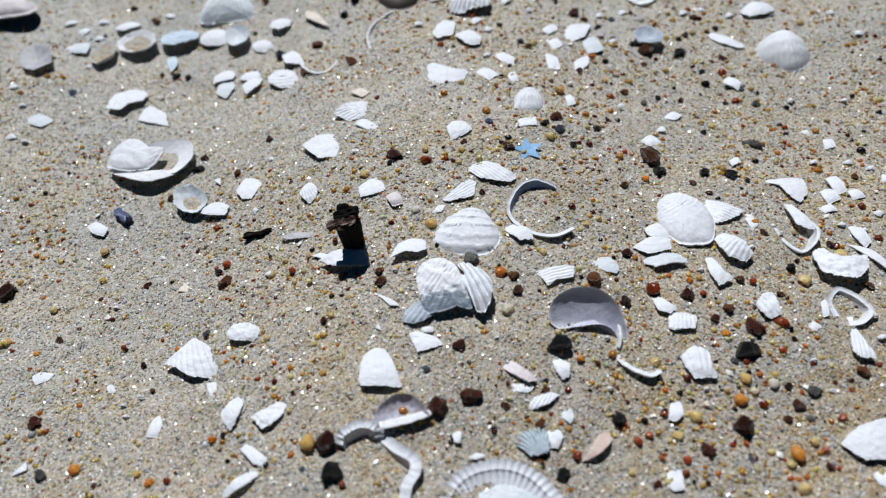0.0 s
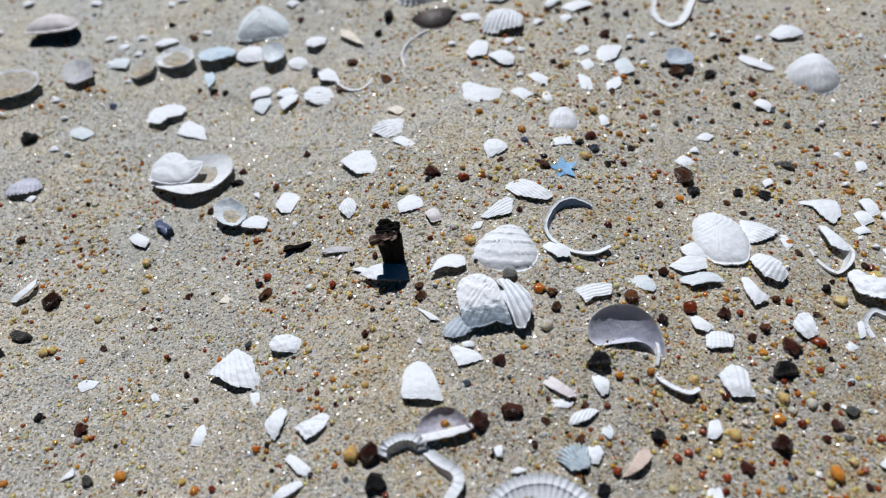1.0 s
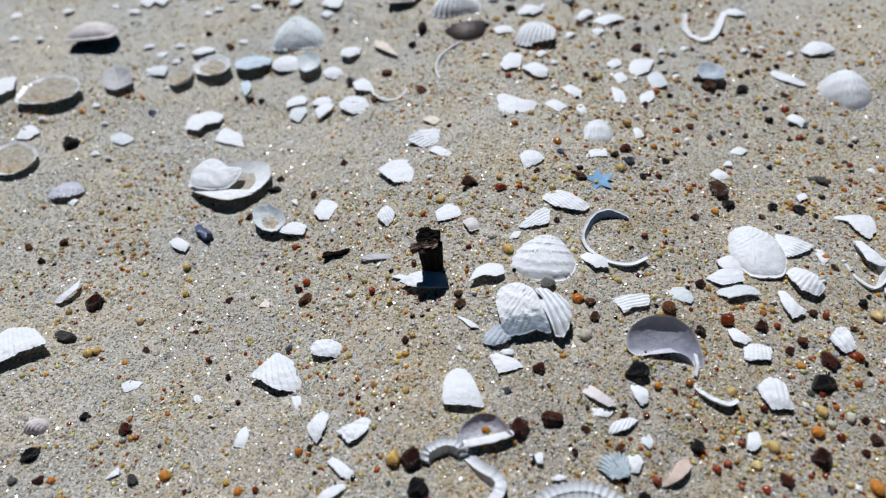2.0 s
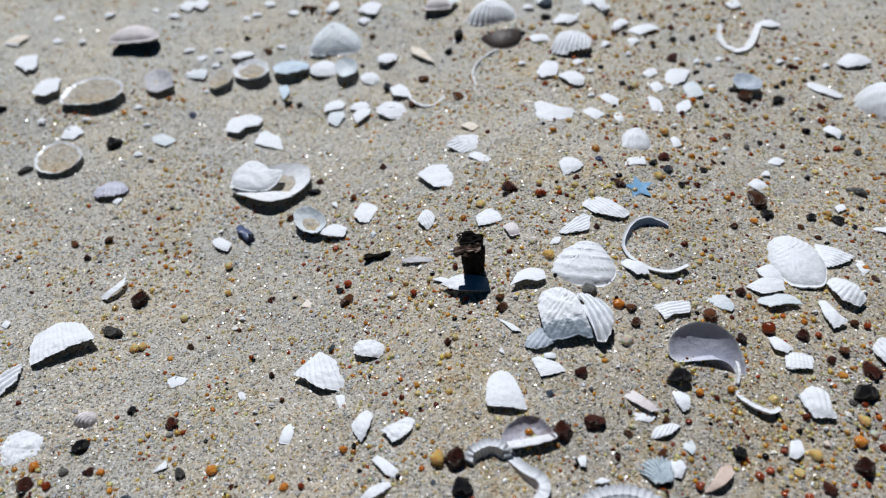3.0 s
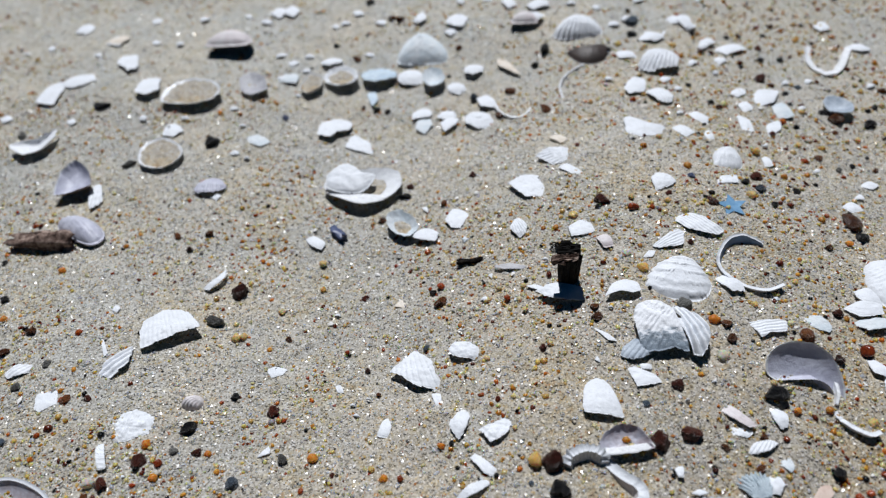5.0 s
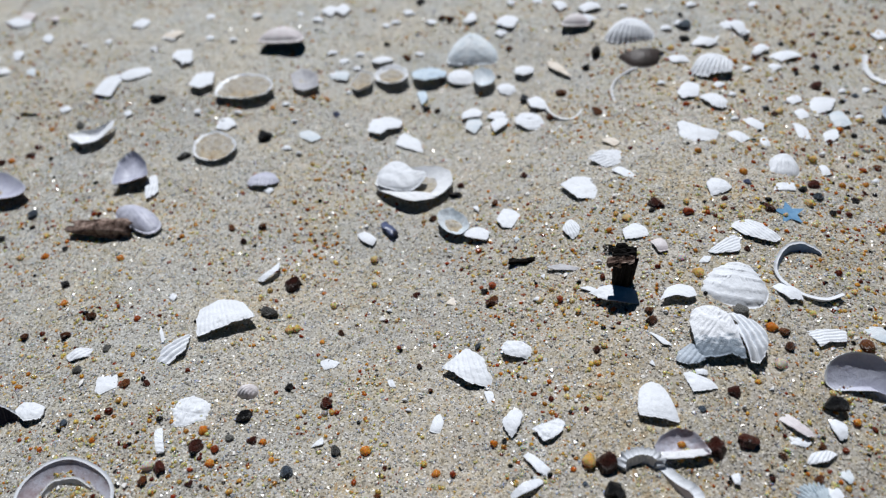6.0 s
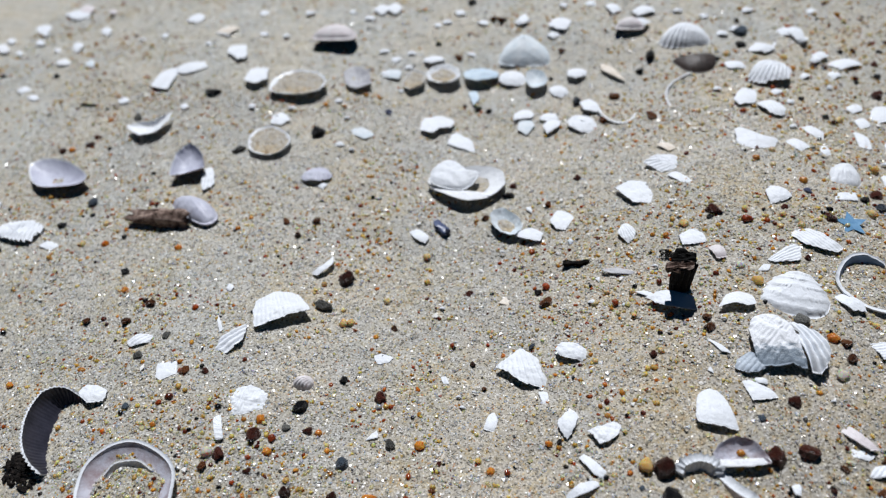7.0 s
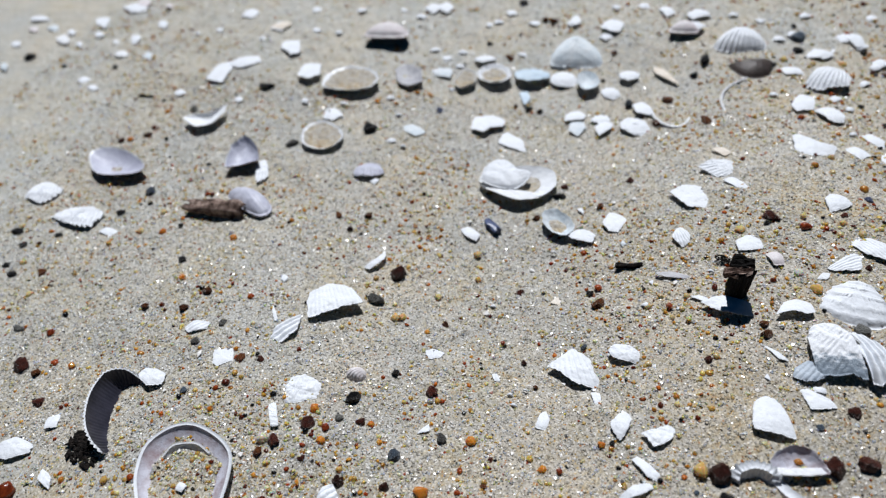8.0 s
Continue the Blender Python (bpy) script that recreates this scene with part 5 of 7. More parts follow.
shell("shell_fragment", -0.2681, 0.0798, "white pitted shell fragment", [(-6.1, -0.7), (-5.4, 4), (4.6, 3), (6, -2), (0.9, -4.4)], bow=1.8, rough=0.5, lift=0.2)
rim_shell("sunk_shell", -0.2327, 0.0496, "large lilac-lined hollow valve sunk in sand", [(-8.5, -19.3), (-15.6, -9.1), (-18, 2), (-12.9, 10.2), (-4.5, 13.5), (7.2, 11.1), (14.9, 6.1), (18, -2.1), (19.3, -12.5)], tall=4.5, inset=8, thick=1.2, lining=RUST, skin=CHALK)
rim_shell("sunk_shell", -0.2364, 0.0544, "inner pale shell layer curving over sand", [(-7.5, -4.1), (-4.7, 0.4), (2.8, 2.8), (9.5, 0.9)], tall=2.4, inset=3, lining=THIN, skin=THIN)
shell("shell_fragment", -0.3073, 0.0408, "white broken shell fragment lying flat on sand", [(-4.9, -4.6), (-7.7, 1), (-1.8, 4.4), (6.3, 3.5), (7.2, 0.1), (0.9, -4.4)], bow=2.1, lift=1)
shell("shell_fragment", -0.2999, 0.0545, "white broken shell fragment lying flat on sand", [(-1.1, -3.5), (-3.2, 1), (1.1, 4.2), (3.2, -1.6)], bow=0.7, smooth=0.2, lift=0.2)
shell("shell_fragment", -0.2862, 0.0334, "pale pitted shell chip", [(-2.5, -0.9), (-3.8, 3.2), (2.2, 1), (4.1, -3.3)], bow=1, rough=0.5, lift=0.2)
shell("shell_fragment", -0.2027, 0.1632, "thin white shell edge standing up", [(-4.6, -4.7), (0.1, 1.2), (2.2, 7.1), (3.5, 1.6), (-1.1, -5.3)], bow=1.4, lift=1)
shell("shell_fragment", -0.2313, 0.0415, "white broken shell fragment lying flat on sand", [(-1.6, -1.3), (-1.4, 1.7), (1.9, 1.1), (1.2, -1.5)], bow=0.7, lift=0.2)
shell("shell_fragment", -0.1803, 0.0529, "white shell fragment with bold ribs", [(-3.2, -3.8), (-2.5, 1.9), (0.7, 3.3), (5, -1.4)], bow=1.4, rib_height=0.6, ribs=(17, 22, 2.4), lift=0.2)
shell("shell_fragment", -0.2385, 0.1417, "tiny white shell chip", [(-1.5, -1), (-1.3, 2), (1.5, 0.9), (1.2, -2)], bow=0.3, lift=0.2)
shell("shell_fragment", -0.1556, 0.0863, "small pale shell chip on sand", [(-2.4, -2.2), (0.6, 2.5), (1.8, -0.3)], bow=0.3, lift=0.2)
shell("shell_fragment", -0.0809, 0.1688, "tiny white shell chip", [(-1.1, 0.3), (0.6, 1.2), (0.6, -1.5)], bow=0.3, lift=0.2)
pebble(-0.0533, 0.0879, 3.4, "maroon")
pebble(-0.0511, 0.0790, 3.0, "black")
pebble(0.0222, 0.1204, 3.2, "black")
pebble(-0.0184, 0.0979, 3.3, "maroon")
pebble(-0.0076, 0.1020, 2.7, "maroon", 1.3, 20)
pebble(-0.0107, 0.1196, 2.2, "maroon")
pebble(0.0030, 0.0990, 1.4, "brown")
pebble(-0.0026, 0.1473, 1.6, "amber")
pebble(0.0085, 0.1464, 1.9, "brown")
pebble(0.0095, 0.1402, 1.9, "brown")
pebble(-0.0383, 0.1459, 2.0, "brown")
pebble(-0.1008, 0.1571, 2.3, "brown", 1.2, 50)
pebble(-0.1022, 0.1662, 1.6, "red")
pebble(0.0368, 0.1453, 2.8, "brown", 0.8, 0)
pebble(0.0572, 0.1418, 2.3, "red")
pebble(0.0691, 0.1392, 2.3, "maroon")
pebble(0.0471, 0.1369, 1.6, "maroon")
pebble(0.0508, 0.1572, 1.8, "maroon")
pebble(0.0765, 0.1302, 1.5, "maroon")
pebble(0.0892, 0.1267, 3.2, "maroon")
pebble(0.0842, 0.1183, 3.3, "black")
pebble(0.0888, 0.1181, 1.3, "amber")
pebble(0.0993, 0.1283, 2.2, "red", 1.3, 150)
pebble(0.0791, 0.1247, 1.4, "orange")
pebble(0.1014, 0.1224, 1.0, "black")
pebble(0.0783, 0.1017, 1.9, "orange")
pebble(0.0851, 0.1000, 1.4, "red")
pebble(0.0775, 0.0927, 3.1, "maroon")
pebble(0.0965, 0.0992, 1.9, "maroon")
pebble(0.1024, 0.1040, 2.1, "grey")
pebble(0.0947, 0.1057, 1.3, "maroon")
pebble(0.0904, 0.1067, 1.8, "clear")
pebble(0.0814, 0.1084, 1.8, "amber")
pebble(0.0835, 0.1044, 1.4, "clear")
pebble(0.0987, 0.0956, 1.3, "grey")
pebble(0.1087, 0.0952, 1.4, "red")
pebble(0.1207, 0.1107, 2.0, "brown")
pebble(0.1267, 0.1130, 1.0, "red")
pebble(0.0913, 0.0841, 2.3, "orange", 0.8, 20)
pebble(0.0908, 0.0738, 1.9, "amber")
pebble(0.1004, 0.0801, 1.2, "maroon")
pebble(0.1003, 0.0853, 1.1, "red")
pebble(0.0976, 0.0879, 1.4, "amber")
pebble(0.0645, 0.0856, 2.2, "maroon")
pebble(0.0573, 0.0827, 1.4, "red")
pebble(0.0564, 0.0784, 1.2, "red")
pebble(0.0431, 0.0882, 1.4, "red")
pebble(0.0470, 0.0903, 1.2, "red")
pebble(0.0383, 0.0950, 2.0, "black")
pebble(0.0240, 0.0838, 1.4, "red")
pebble(0.0626, 0.0960, 1.9, "amber")
pebble(0.0533, 0.1143, 1.6, "amber")
pebble(0.0399, 0.0789, 1.2, "amber")
pebble(0.0473, 0.0755, 1.4, "maroon")
pebble(0.0618, 0.0755, 1.2, "maroon")
pebble(0.0771, 0.0827, 1.1, "slate")
pebble(0.0188, 0.0785, 1.8, "black")
pebble(0.0132, 0.0934, 1.7, "brown")
pebble(0.0160, 0.1045, 1.4, "brown")
pebble(0.0233, 0.1048, 1.0, "red")
pebble(0.0163, 0.1075, 1.0, "black")
pebble(0.0171, 0.0965, 0.9, "red")
pebble(0.0130, 0.0809, 1.1, "maroon")
pebble(-0.0220, 0.1113, 1.3, "slate")
pebble(0.0288, 0.1154, 1.3, "orange")
pebble(0.0561, 0.0899, 1.6, "amber")
pebble(0.0695, 0.2096, 4.0, "brown")
pebble(0.0714, 0.2018, 2.4, "black")
pebble(0.0999, 0.2908, 2.7, "black")
pebble(0.0831, 0.2912, 4.0, "brown")
pebble(0.0110, 0.2097, 2.4, "maroon")
pebble(0.0330, 0.2313, 2.8, "maroon")
pebble(0.0271, 0.2260, 1.9, "black")
pebble(0.0337, 0.2228, 2.3, "slate")
pebble(0.0284, 0.2179, 1.9, "amber")
pebble(0.0381, 0.2140, 1.4, "black")
pebble(0.0038, 0.2253, 1.9, "navy")
pebble(-0.0069, 0.2128, 1.6, "maroon")
pebble(-0.0082, 0.2081, 1.4, "amber")
pebble(-0.0353, 0.2076, 2.7, "maroon", 1.3, 0)
pebble(-0.0375, 0.2038, 1.2, "black")
pebble(-0.0224, 0.2030, 1.8, "red", 1.3, 0)
pebble(-0.0230, 0.2099, 1.4, "amber")
pebble(-0.0478, 0.1991, 1.8, "amber")
pebble(-0.0621, 0.2891, 3.0, "brown")
pebble(-0.0828, 0.3111, 2.9, "brown")
pebble(0.0905, 0.2031, 1.8, "black")
pebble(0.1019, 0.2017, 2.5, "black")
pebble(0.1167, 0.2231, 2.8, "grey", 1.5, 0)
pebble(0.1179, 0.2536, 1.8, "red")
pebble(0.1229, 0.2624, 1.6, "slate")
pebble(0.0554, 0.2330, 1.5, "maroon")
pebble(0.0493, 0.2255, 1.7, "black")
pebble(0.0287, 0.2936, 2.0, "amber")
pebble(0.0257, 0.2909, 1.5, "brown")
pebble(0.0253, 0.2704, 1.6, "amber")
pebble(0.0366, 0.2526, 1.8, "amber")
pebble(-0.0062, 0.1534, 2.5, "grey")
pebble(-0.0205, 0.1696, 2.1, "amber")
pebble(-0.0008, 0.1844, 1.3, "maroon")
pebble(0.1046, 0.1683, 1.7, "maroon")
pebble(0.1295, 0.1576, 2.2, "amber")
pebble(0.1095, 0.1520, 1.4, "black")
pebble(0.0061, 0.1329, 2.1, "clear")
pebble(0.0199, 0.1565, 1.3, "amber")
pebble(0.0428, 0.1733, 1.1, "amber")
pebble(0.0557, 0.1923, 1.4, "brown")
pebble(-0.0265, 0.1772, 1.5, "clear")
pebble(-0.0230, 0.1316, 0.9, "red")
pebble(-0.1377, 0.0860, 1.8, "orange")
pebble(-0.1486, 0.0843, 1.9, "grey")
pebble(-0.1576, 0.1034, 1.7, "maroon")
pebble(-0.0917, 0.0924, 1.3, "orange")
pebble(-0.0881, 0.0933, 1.1, "black")
pebble(-0.1911, 0.1591, 3.8, "maroon")
pebble(-0.1340, 0.1621, 1.2, "maroon")
pebble(-0.1594, 0.1808, 1.7, "amber")
pebble(-0.0957, 0.2361, 1.8, "maroon")
pebble(-0.2088, 0.2874, 2.3, "navy")
pebble(-0.1583, 0.3020, 1.6, "black")
pebble(-0.1815, 0.1360, 1.7, "amber")
pebble(-0.1687, 0.1315, 1.1, "orange")
pebble(-0.1192, 0.1135, 0.9, "brown")
pebble(-0.1080, 0.2179, 1.5, "brown")
pebble(-0.0591, 0.0883, 2.5, "amber")
pebble(-0.0474, 0.0754, 1.0, "red")
pebble(-0.0600, 0.0805, 0.9, "slate")
pebble(-0.1258, 0.1245, 1.1, "maroon")
pebble(-0.1038, 0.1345, 1.1, "slate", 1.5, 60)
pebble(-0.0868, 0.1221, 1.0, "amber")
pebble(-0.3338, 0.0753, 3.2, "maroon")
pebble(-0.3121, 0.0614, 2.2, "maroon")
pebble(-0.3194, 0.0799, 1.5, "red")
pebble(-0.3102, 0.0800, 1.3, "orange")
pebble(-0.3246, 0.0737, 1.9, "brown")
pebble(-0.2360, 0.0957, 2.0, "brown")
pebble(-0.2275, 0.0973, 1.4, "maroon")
pebble(-0.1858, 0.0908, 2.9, "black")
pebble(-0.1744, 0.1071, 1.6, "black")
pebble(-0.1578, 0.1028, 2.3, "maroon")
pebble(-0.1979, 0.0762, 2.6, "maroon")
pebble(-0.1977, 0.0824, 1.9, "orange")
pebble(-0.1913, 0.0764, 1.5, "red")
pebble(-0.1792, 0.0826, 1.7, "maroon")
pebble(-0.1755, 0.0827, 1.3, "orange")
pebble(-0.1878, 0.0817, 1.5, "grey")
pebble(-0.1633, 0.0731, 2.4, "slate")
pebble(-0.1788, 0.0580, 2.1, "maroon")
pebble(-0.1496, 0.0623, 2.4, "orange")
pebble(-0.1942, 0.0626, 1.4, "maroon")
pebble(-0.1906, 0.0710, 1.6, "orange")
pebble(-0.2068, 0.0661, 2.2, "maroon")
pebble(-0.2117, 0.0659, 2.0, "clear")
pebble(-0.2109, 0.0605, 1.6, "brown")
pebble(-0.2991, 0.0258, 3.3, "red")
pebble(-0.1953, 0.1415, 2.9, "grey", 1.3, 0)
pebble(-0.2524, 0.1109, 1.7, "grey")
pebble(-0.2698, 0.1268, 2.0, "brown")
pebble(-0.2754, 0.1157, 2.0, "brown")
pebble(-0.2867, 0.1319, 2.1, "orange")
pebble(-0.2944, 0.1443, 1.9, "black")
pebble(-0.3637, 0.1251, 2.2, "brown")
pebble(-0.3872, 0.1393, 2.0, "black")
pebble(-0.3974, 0.1476, 2.6, "black")
pebble(-0.3865, 0.1259, 1.5, "black")
pebble(-0.3786, 0.1291, 1.7, "amber")
pebble(-0.3329, 0.0934, 1.8, "red")
pebble(-0.3504, 0.0928, 2.0, "grey", 1.4, 0)
pebble(-0.2765, 0.1621, 1.9, "orange")
pebble(-0.3493, 0.1708, 2.1, "black")
pebble(-0.3256, 0.1749, 1.6, "amber")
pebble(-0.3168, 0.1607, 1.8, "orange")
pebble(-0.3292, 0.1597, 1.8, "amber")
pebble(-0.3425, 0.1887, 2.7, "slate")
pebble(-0.3102, 0.1671, 1.3, "black")
pebble(-0.3728, 0.1495, 1.8, "black")
pebble(-0.5207, 0.3059, 3.2, "black")
pebble(-0.2422, 0.2608, 3.7, "black")
pebble(-0.2822, 0.2409, 2.5, "grey", 1.5, 40)
pebble(-0.3735, 0.2348, 2.4, "maroon")
pebble(-0.3883, 0.2272, 2.1, "maroon")
pebble(-0.3830, 0.2293, 1.8, "orange")
pebble(-0.3584, 0.2625, 2.4, "grey")
pebble(-0.1591, 0.3013, 2.0, "black")
pebble(-0.1523, 0.3004, 1.7, "black")
pebble(-0.0647, 0.3461, 3.2, "black")
pebble(-0.0699, 0.3331, 2.0, "black")
pebble(-0.0153, 0.3614, 2.9, "black")
pebble(-0.1647, 0.3875, 2.6, "brown")
pebble(-0.2372, 0.0955, 1.2, "red")
pebble(-0.1840, 0.1349, 1.9, "amber")
pebble(-0.2512, 0.0769, 1.4, "slate")
pebble(-0.2321, 0.1891, 1.7, "brown")
pebble(-0.2180, 0.1929, 1.7, "brown")
pebble(-0.3796, 0.1424, 1.3, "brown")
pebble(-0.2148, 0.1062, 1.0, "red")
pebble(-0.1366, 0.2087, 1.9, "brown")
pebble(-0.1268, 0.2327, 1.8, "maroon")
pebble(-0.1284, 0.2249, 2.0, "black", 1.5, 0)
pebble(-0.1594, 0.1810, 1.4, "maroon")
pebble(-0.1352, 0.1612, 1.5, "maroon")
pebble(-0.4837, 0.2970, 2.1, "black")
pebble(-0.4438, 0.3010, 2.0, "black")
shell("shell_fragment", -0.2077, 0.3095, "white broken shell fragment lying flat on sand", [(1.7, 1.5), (-1.5, 0.6), (-1.7, -0.3), (1.5, -1.7)], bow=1.4, lift=0.2)
shell("shell_fragment", -0.2011, 0.3805, "white broken shell fragment lying flat on sand", [(2.3, 1.1), (-1.6, 3), (-2.6, 0.6), (-0.7, -2.5), (2.6, -2.2)], bow=1.4, lift=0.2)
shell("shell_fragment", -0.1952, 0.3840, "white broken shell fragment lying flat on sand", [(3.8, 0.8), (-0.4, 2.7), (-3.4, 0.3), (-2, -2.3), (2, -1.5)], bow=1.4, lift=0.2)
shell("shell_fragment", -0.1886, 0.3955, "white broken shell fragment lying flat on sand", [(2.9, 0.4), (-1.9, 4.6), (-4.2, 0.8), (-0.9, -3.9), (4.1, -2)], bow=1.4, lift=0.2)
shell("shell_fragment", -0.1706, 0.3834, "white broken shell fragment lying flat on sand", [(2.7, 1.3), (-0.6, 2.9), (-5.2, 1.2), (-0.6, -3), (3.7, -2.4)], bow=1.4, lift=0.2)
shell("shell_fragment", -0.1469, 0.3834, "white broken shell fragment lying flat on sand", [(3.5, 1.5), (-0.4, 3.2), (-2.9, 2.7), (-2.6, -1), (-0, -3.7), (2.4, -2.7)], bow=1.4, lift=0.2)
shell("shell_fragment", -0.1210, 0.4014, "white broken shell fragment lying flat on sand", [(2.9, 1.5), (-0.8, 2.8), (-3.1, 1.2), (-0.9, -2.4), (2, -3.1)], bow=1.4, lift=0.2)
shell("shell_fragment", -0.1033, 0.4020, "white broken shell fragment lying flat on sand", [(2.7, 2.5), (0.1, 3.8), (-4.4, 0.2), (-1.6, -3.5), (3.2, -3)], bow=1.4, lift=0.2)
shell("shell_fragment", -0.0245, 0.3714, "white broken shell fragment lying flat on sand", [(2.5, 0.7), (1.3, 2.4), (-2.5, 2.1), (-3.7, -1.1), (-1.2, -2.5), (3.5, -1.5)], bow=1.4, lift=0.2)
shell("shell_fragment", -0.0170, 0.3785, "white broken shell fragment lying flat on sand", [(2.5, 1.4), (-0.3, 3.3), (-3.1, -0.5), (-1.6, -2.7), (2.5, -1.7)], bow=1.4, lift=0.2)
shell("shell_fragment", -0.0092, 0.4014, "white broken shell fragment lying flat on sand", [(4.2, 1.4), (-0.7, 2.3), (-3.3, 1.1), (-2.4, -3), (2.2, -1.8)], bow=1.4, lift=0.2)
shell("shell_fragment", -0.0057, 0.3631, "white broken shell fragment lying flat on sand", [(2, 1.7), (-0.4, 2.6), (-2.3, -1.8), (0.7, -2.5)], bow=1.4, lift=0.2)
shell("shell_fragment", 0.0109, 0.3788, "white broken shell fragment lying flat on sand", [(3.4, 1.2), (-2, 3.9), (-3.3, -2.8), (1.9, -2.3)], bow=1.4, lift=0.2)
shell("shell_fragment", 0.0211, 0.3742, "white broken shell fragment lying flat on sand", [(2.7, 2.2), (1.9, 3.5), (-1.9, 0.8), (-4.3, -3.3), (-0.6, -2.7), (2.3, -0.4)], bow=1.4, lift=0.2)
shell("shell_fragment", 0.0289, 0.4083, "white broken shell fragment lying flat on sand", [(2.8, 1.4), (0.9, 4.3), (-2.3, 0.7), (-3, -1.1), (-1.4, -4), (2.9, -1.3)], bow=1.4, lift=0.2)
shell("shell_fragment", -0.0347, 0.3893, "white broken shell fragment lying flat on sand", [(2.8, 1.9), (0.6, 2.5), (-3, 1.3), (-2, -0.7), (-0.3, -3), (1.9, -2)], bow=1.4, lift=0.2)
shell("shell_fragment", -0.0499, 0.3938, "white broken shell fragment lying flat on sand", [(2.5, 0.9), (-2.1, 1.8), (-3, -1), (2.6, -1.7)], bow=1.4, lift=0.2)
shell("shell_fragment", 0.0254, 0.3551, "white broken shell fragment lying flat on sand", [(2.4, 1.8), (1.1, 3.4), (-1.8, 1), (-3.4, -1), (-0.7, -3.6), (2.4, -1.7)], bow=1.4, lift=0.2)
shell("shell_fragment", 0.0173, 0.3352, "white broken shell fragment lying flat on sand", [(3.2, 2.1), (0.5, 3.2), (-2, 0.5), (-2.8, -2.1), (-0.9, -3), (2.1, -0.7)], bow=1.4, lift=0.2)
shell("shell_fragment", 0.0067, 0.3059, "white broken shell fragment lying flat on sand", [(2.3, 1.3), (-1.4, 1.6), (-1.9, -1.2), (1, -1.7)], bow=1.4, lift=0.2)
shell("shell_fragment", 0.0005, 0.3146, "white broken shell fragment lying flat on sand", [(3.4, 1.8), (0.5, 3.5), (-2.2, 1), (-3.2, -2.2), (-0.8, -3.2), (2.3, -0.9)], bow=1.4, lift=0.2)
shell("shell_fragment", -0.2190, 0.3400, "white broken shell fragment lying flat on sand", [(3.1, 2.3), (-2.7, 3.2), (-2.9, -0.1), (-0.1, -3.8), (2.6, -1.6)], bow=1.4, lift=0.2)
shell("shell_fragment", -0.2107, 0.3484, "white broken shell fragment lying flat on sand", [(2.6, 1.1), (-1.4, 2.3), (-2.9, -0.5), (-1.4, -2.2), (3.1, -0.8)], bow=1.4, lift=0.2)
shell("shell_fragment", -0.2288, 0.3473, "white broken shell fragment lying flat on sand", [(3.7, 1.4), (-0.5, 2.6), (-1.6, 1.3), (-3.3, -2.2), (-0.7, -2.1), (2.4, -1)], bow=1.4, lift=0.2)
shell("shell_fragment", -0.2499, 0.3855, "white broken shell fragment lying flat on sand", [(3.8, 1.4), (-2.9, 3.2), (-3.7, -2.1), (2.9, -2.5)], bow=1.4, lift=0.2)
shell("shell_fragment", -0.2473, 0.3972, "white broken shell fragment lying flat on sand", [(2.7, 2.3), (-2.7, 3.8), (-3.5, 1), (-0.4, -4.2), (3.8, -3)], bow=1.4, lift=0.2)
shell("shell_fragment", -0.2649, 0.3921, "white broken shell fragment lying flat on sand", [(2, 1.3), (-1.3, 2.2), (-2.5, 0.7), (-1.3, -1.7), (3.1, -2.5)], bow=1.4, lift=0.2)
shell("shell_fragment", -0.2992, 0.3559, "white broken shell fragment lying flat on sand", [(2.4, 1.1), (0.2, 1.4), (-2.7, 1.6), (-1.7, -1.2), (-0.5, -2.2), (2.3, -0.7)], bow=1.4, lift=0.2)
shell("shell_fragment", -0.3163, 0.3573, "white broken shell fragment lying flat on sand", [(3.7, 0.6), (-3.4, 3.3), (-3.3, -0), (0.1, -3), (3, -0.8)], bow=1.4, lift=0.2)
shell("shell_fragment", -0.2953, 0.3888, "white broken shell fragment lying flat on sand", [(3.4, 2.3), (-0.3, 4.1), (-3, 0.9), (-2.4, -1.9), (-0.4, -3.9), (2.6, -1.4)], bow=1.4, lift=0.2)
shell("shell_fragment", -0.4065, 0.3481, "white broken shell fragment lying flat on sand", [(2.5, 0.4), (-1.7, 1.3), (-1.8, -0.4), (1, -1.3)], bow=1.4, lift=0.2)
shell("shell_fragment", -0.3907, 0.3536, "white broken shell fragment lying flat on sand", [(2.2, 1.2), (-1.1, 3.1), (-3.9, 2.3), (-1.8, -1.7), (1.9, -3.5), (2.7, -1.4)], bow=1.4, lift=0.2)
shell("shell_fragment", -0.3294, 0.3864, "white broken shell fragment lying flat on sand", [(4.3, 1.3), (-2.5, 4.7), (-3, 1.6), (-2.6, -1.4), (0.4, -4.3), (3.4, -1.8)], bow=1.4, lift=0.2)
shell("shell_fragment", -0.3512, 0.3439, "white broken shell fragment lying flat on sand", [(1, 1), (-1.6, 2.7), (-2.2, -1.6), (2.8, -2)], bow=1.4, lift=0.2)
shell("shell_fragment", -0.2906, 0.2789, "white broken shell fragment lying flat on sand", [(1.5, 2), (-2.7, 1.3), (-1.1, -1.9), (2.4, -1.4)], bow=1.4, lift=0.2)
shell("shell_fragment", -0.2656, 0.2807, "white broken shell fragment lying flat on sand", [(1.6, 0.9), (-1.7, 1.1), (-2.4, -1.1), (2.6, -1)], bow=1.4, lift=0.2)
shell("shell_fragment", -0.2406, 0.2918, "white broken shell fragment lying flat on sand", [(2.6, 0.8), (-0.2, 1.9), (-2.2, 0.4), (-2.5, -1), (-0.1, -1.8), (2.2, -0.3)], bow=1.4, lift=0.2)
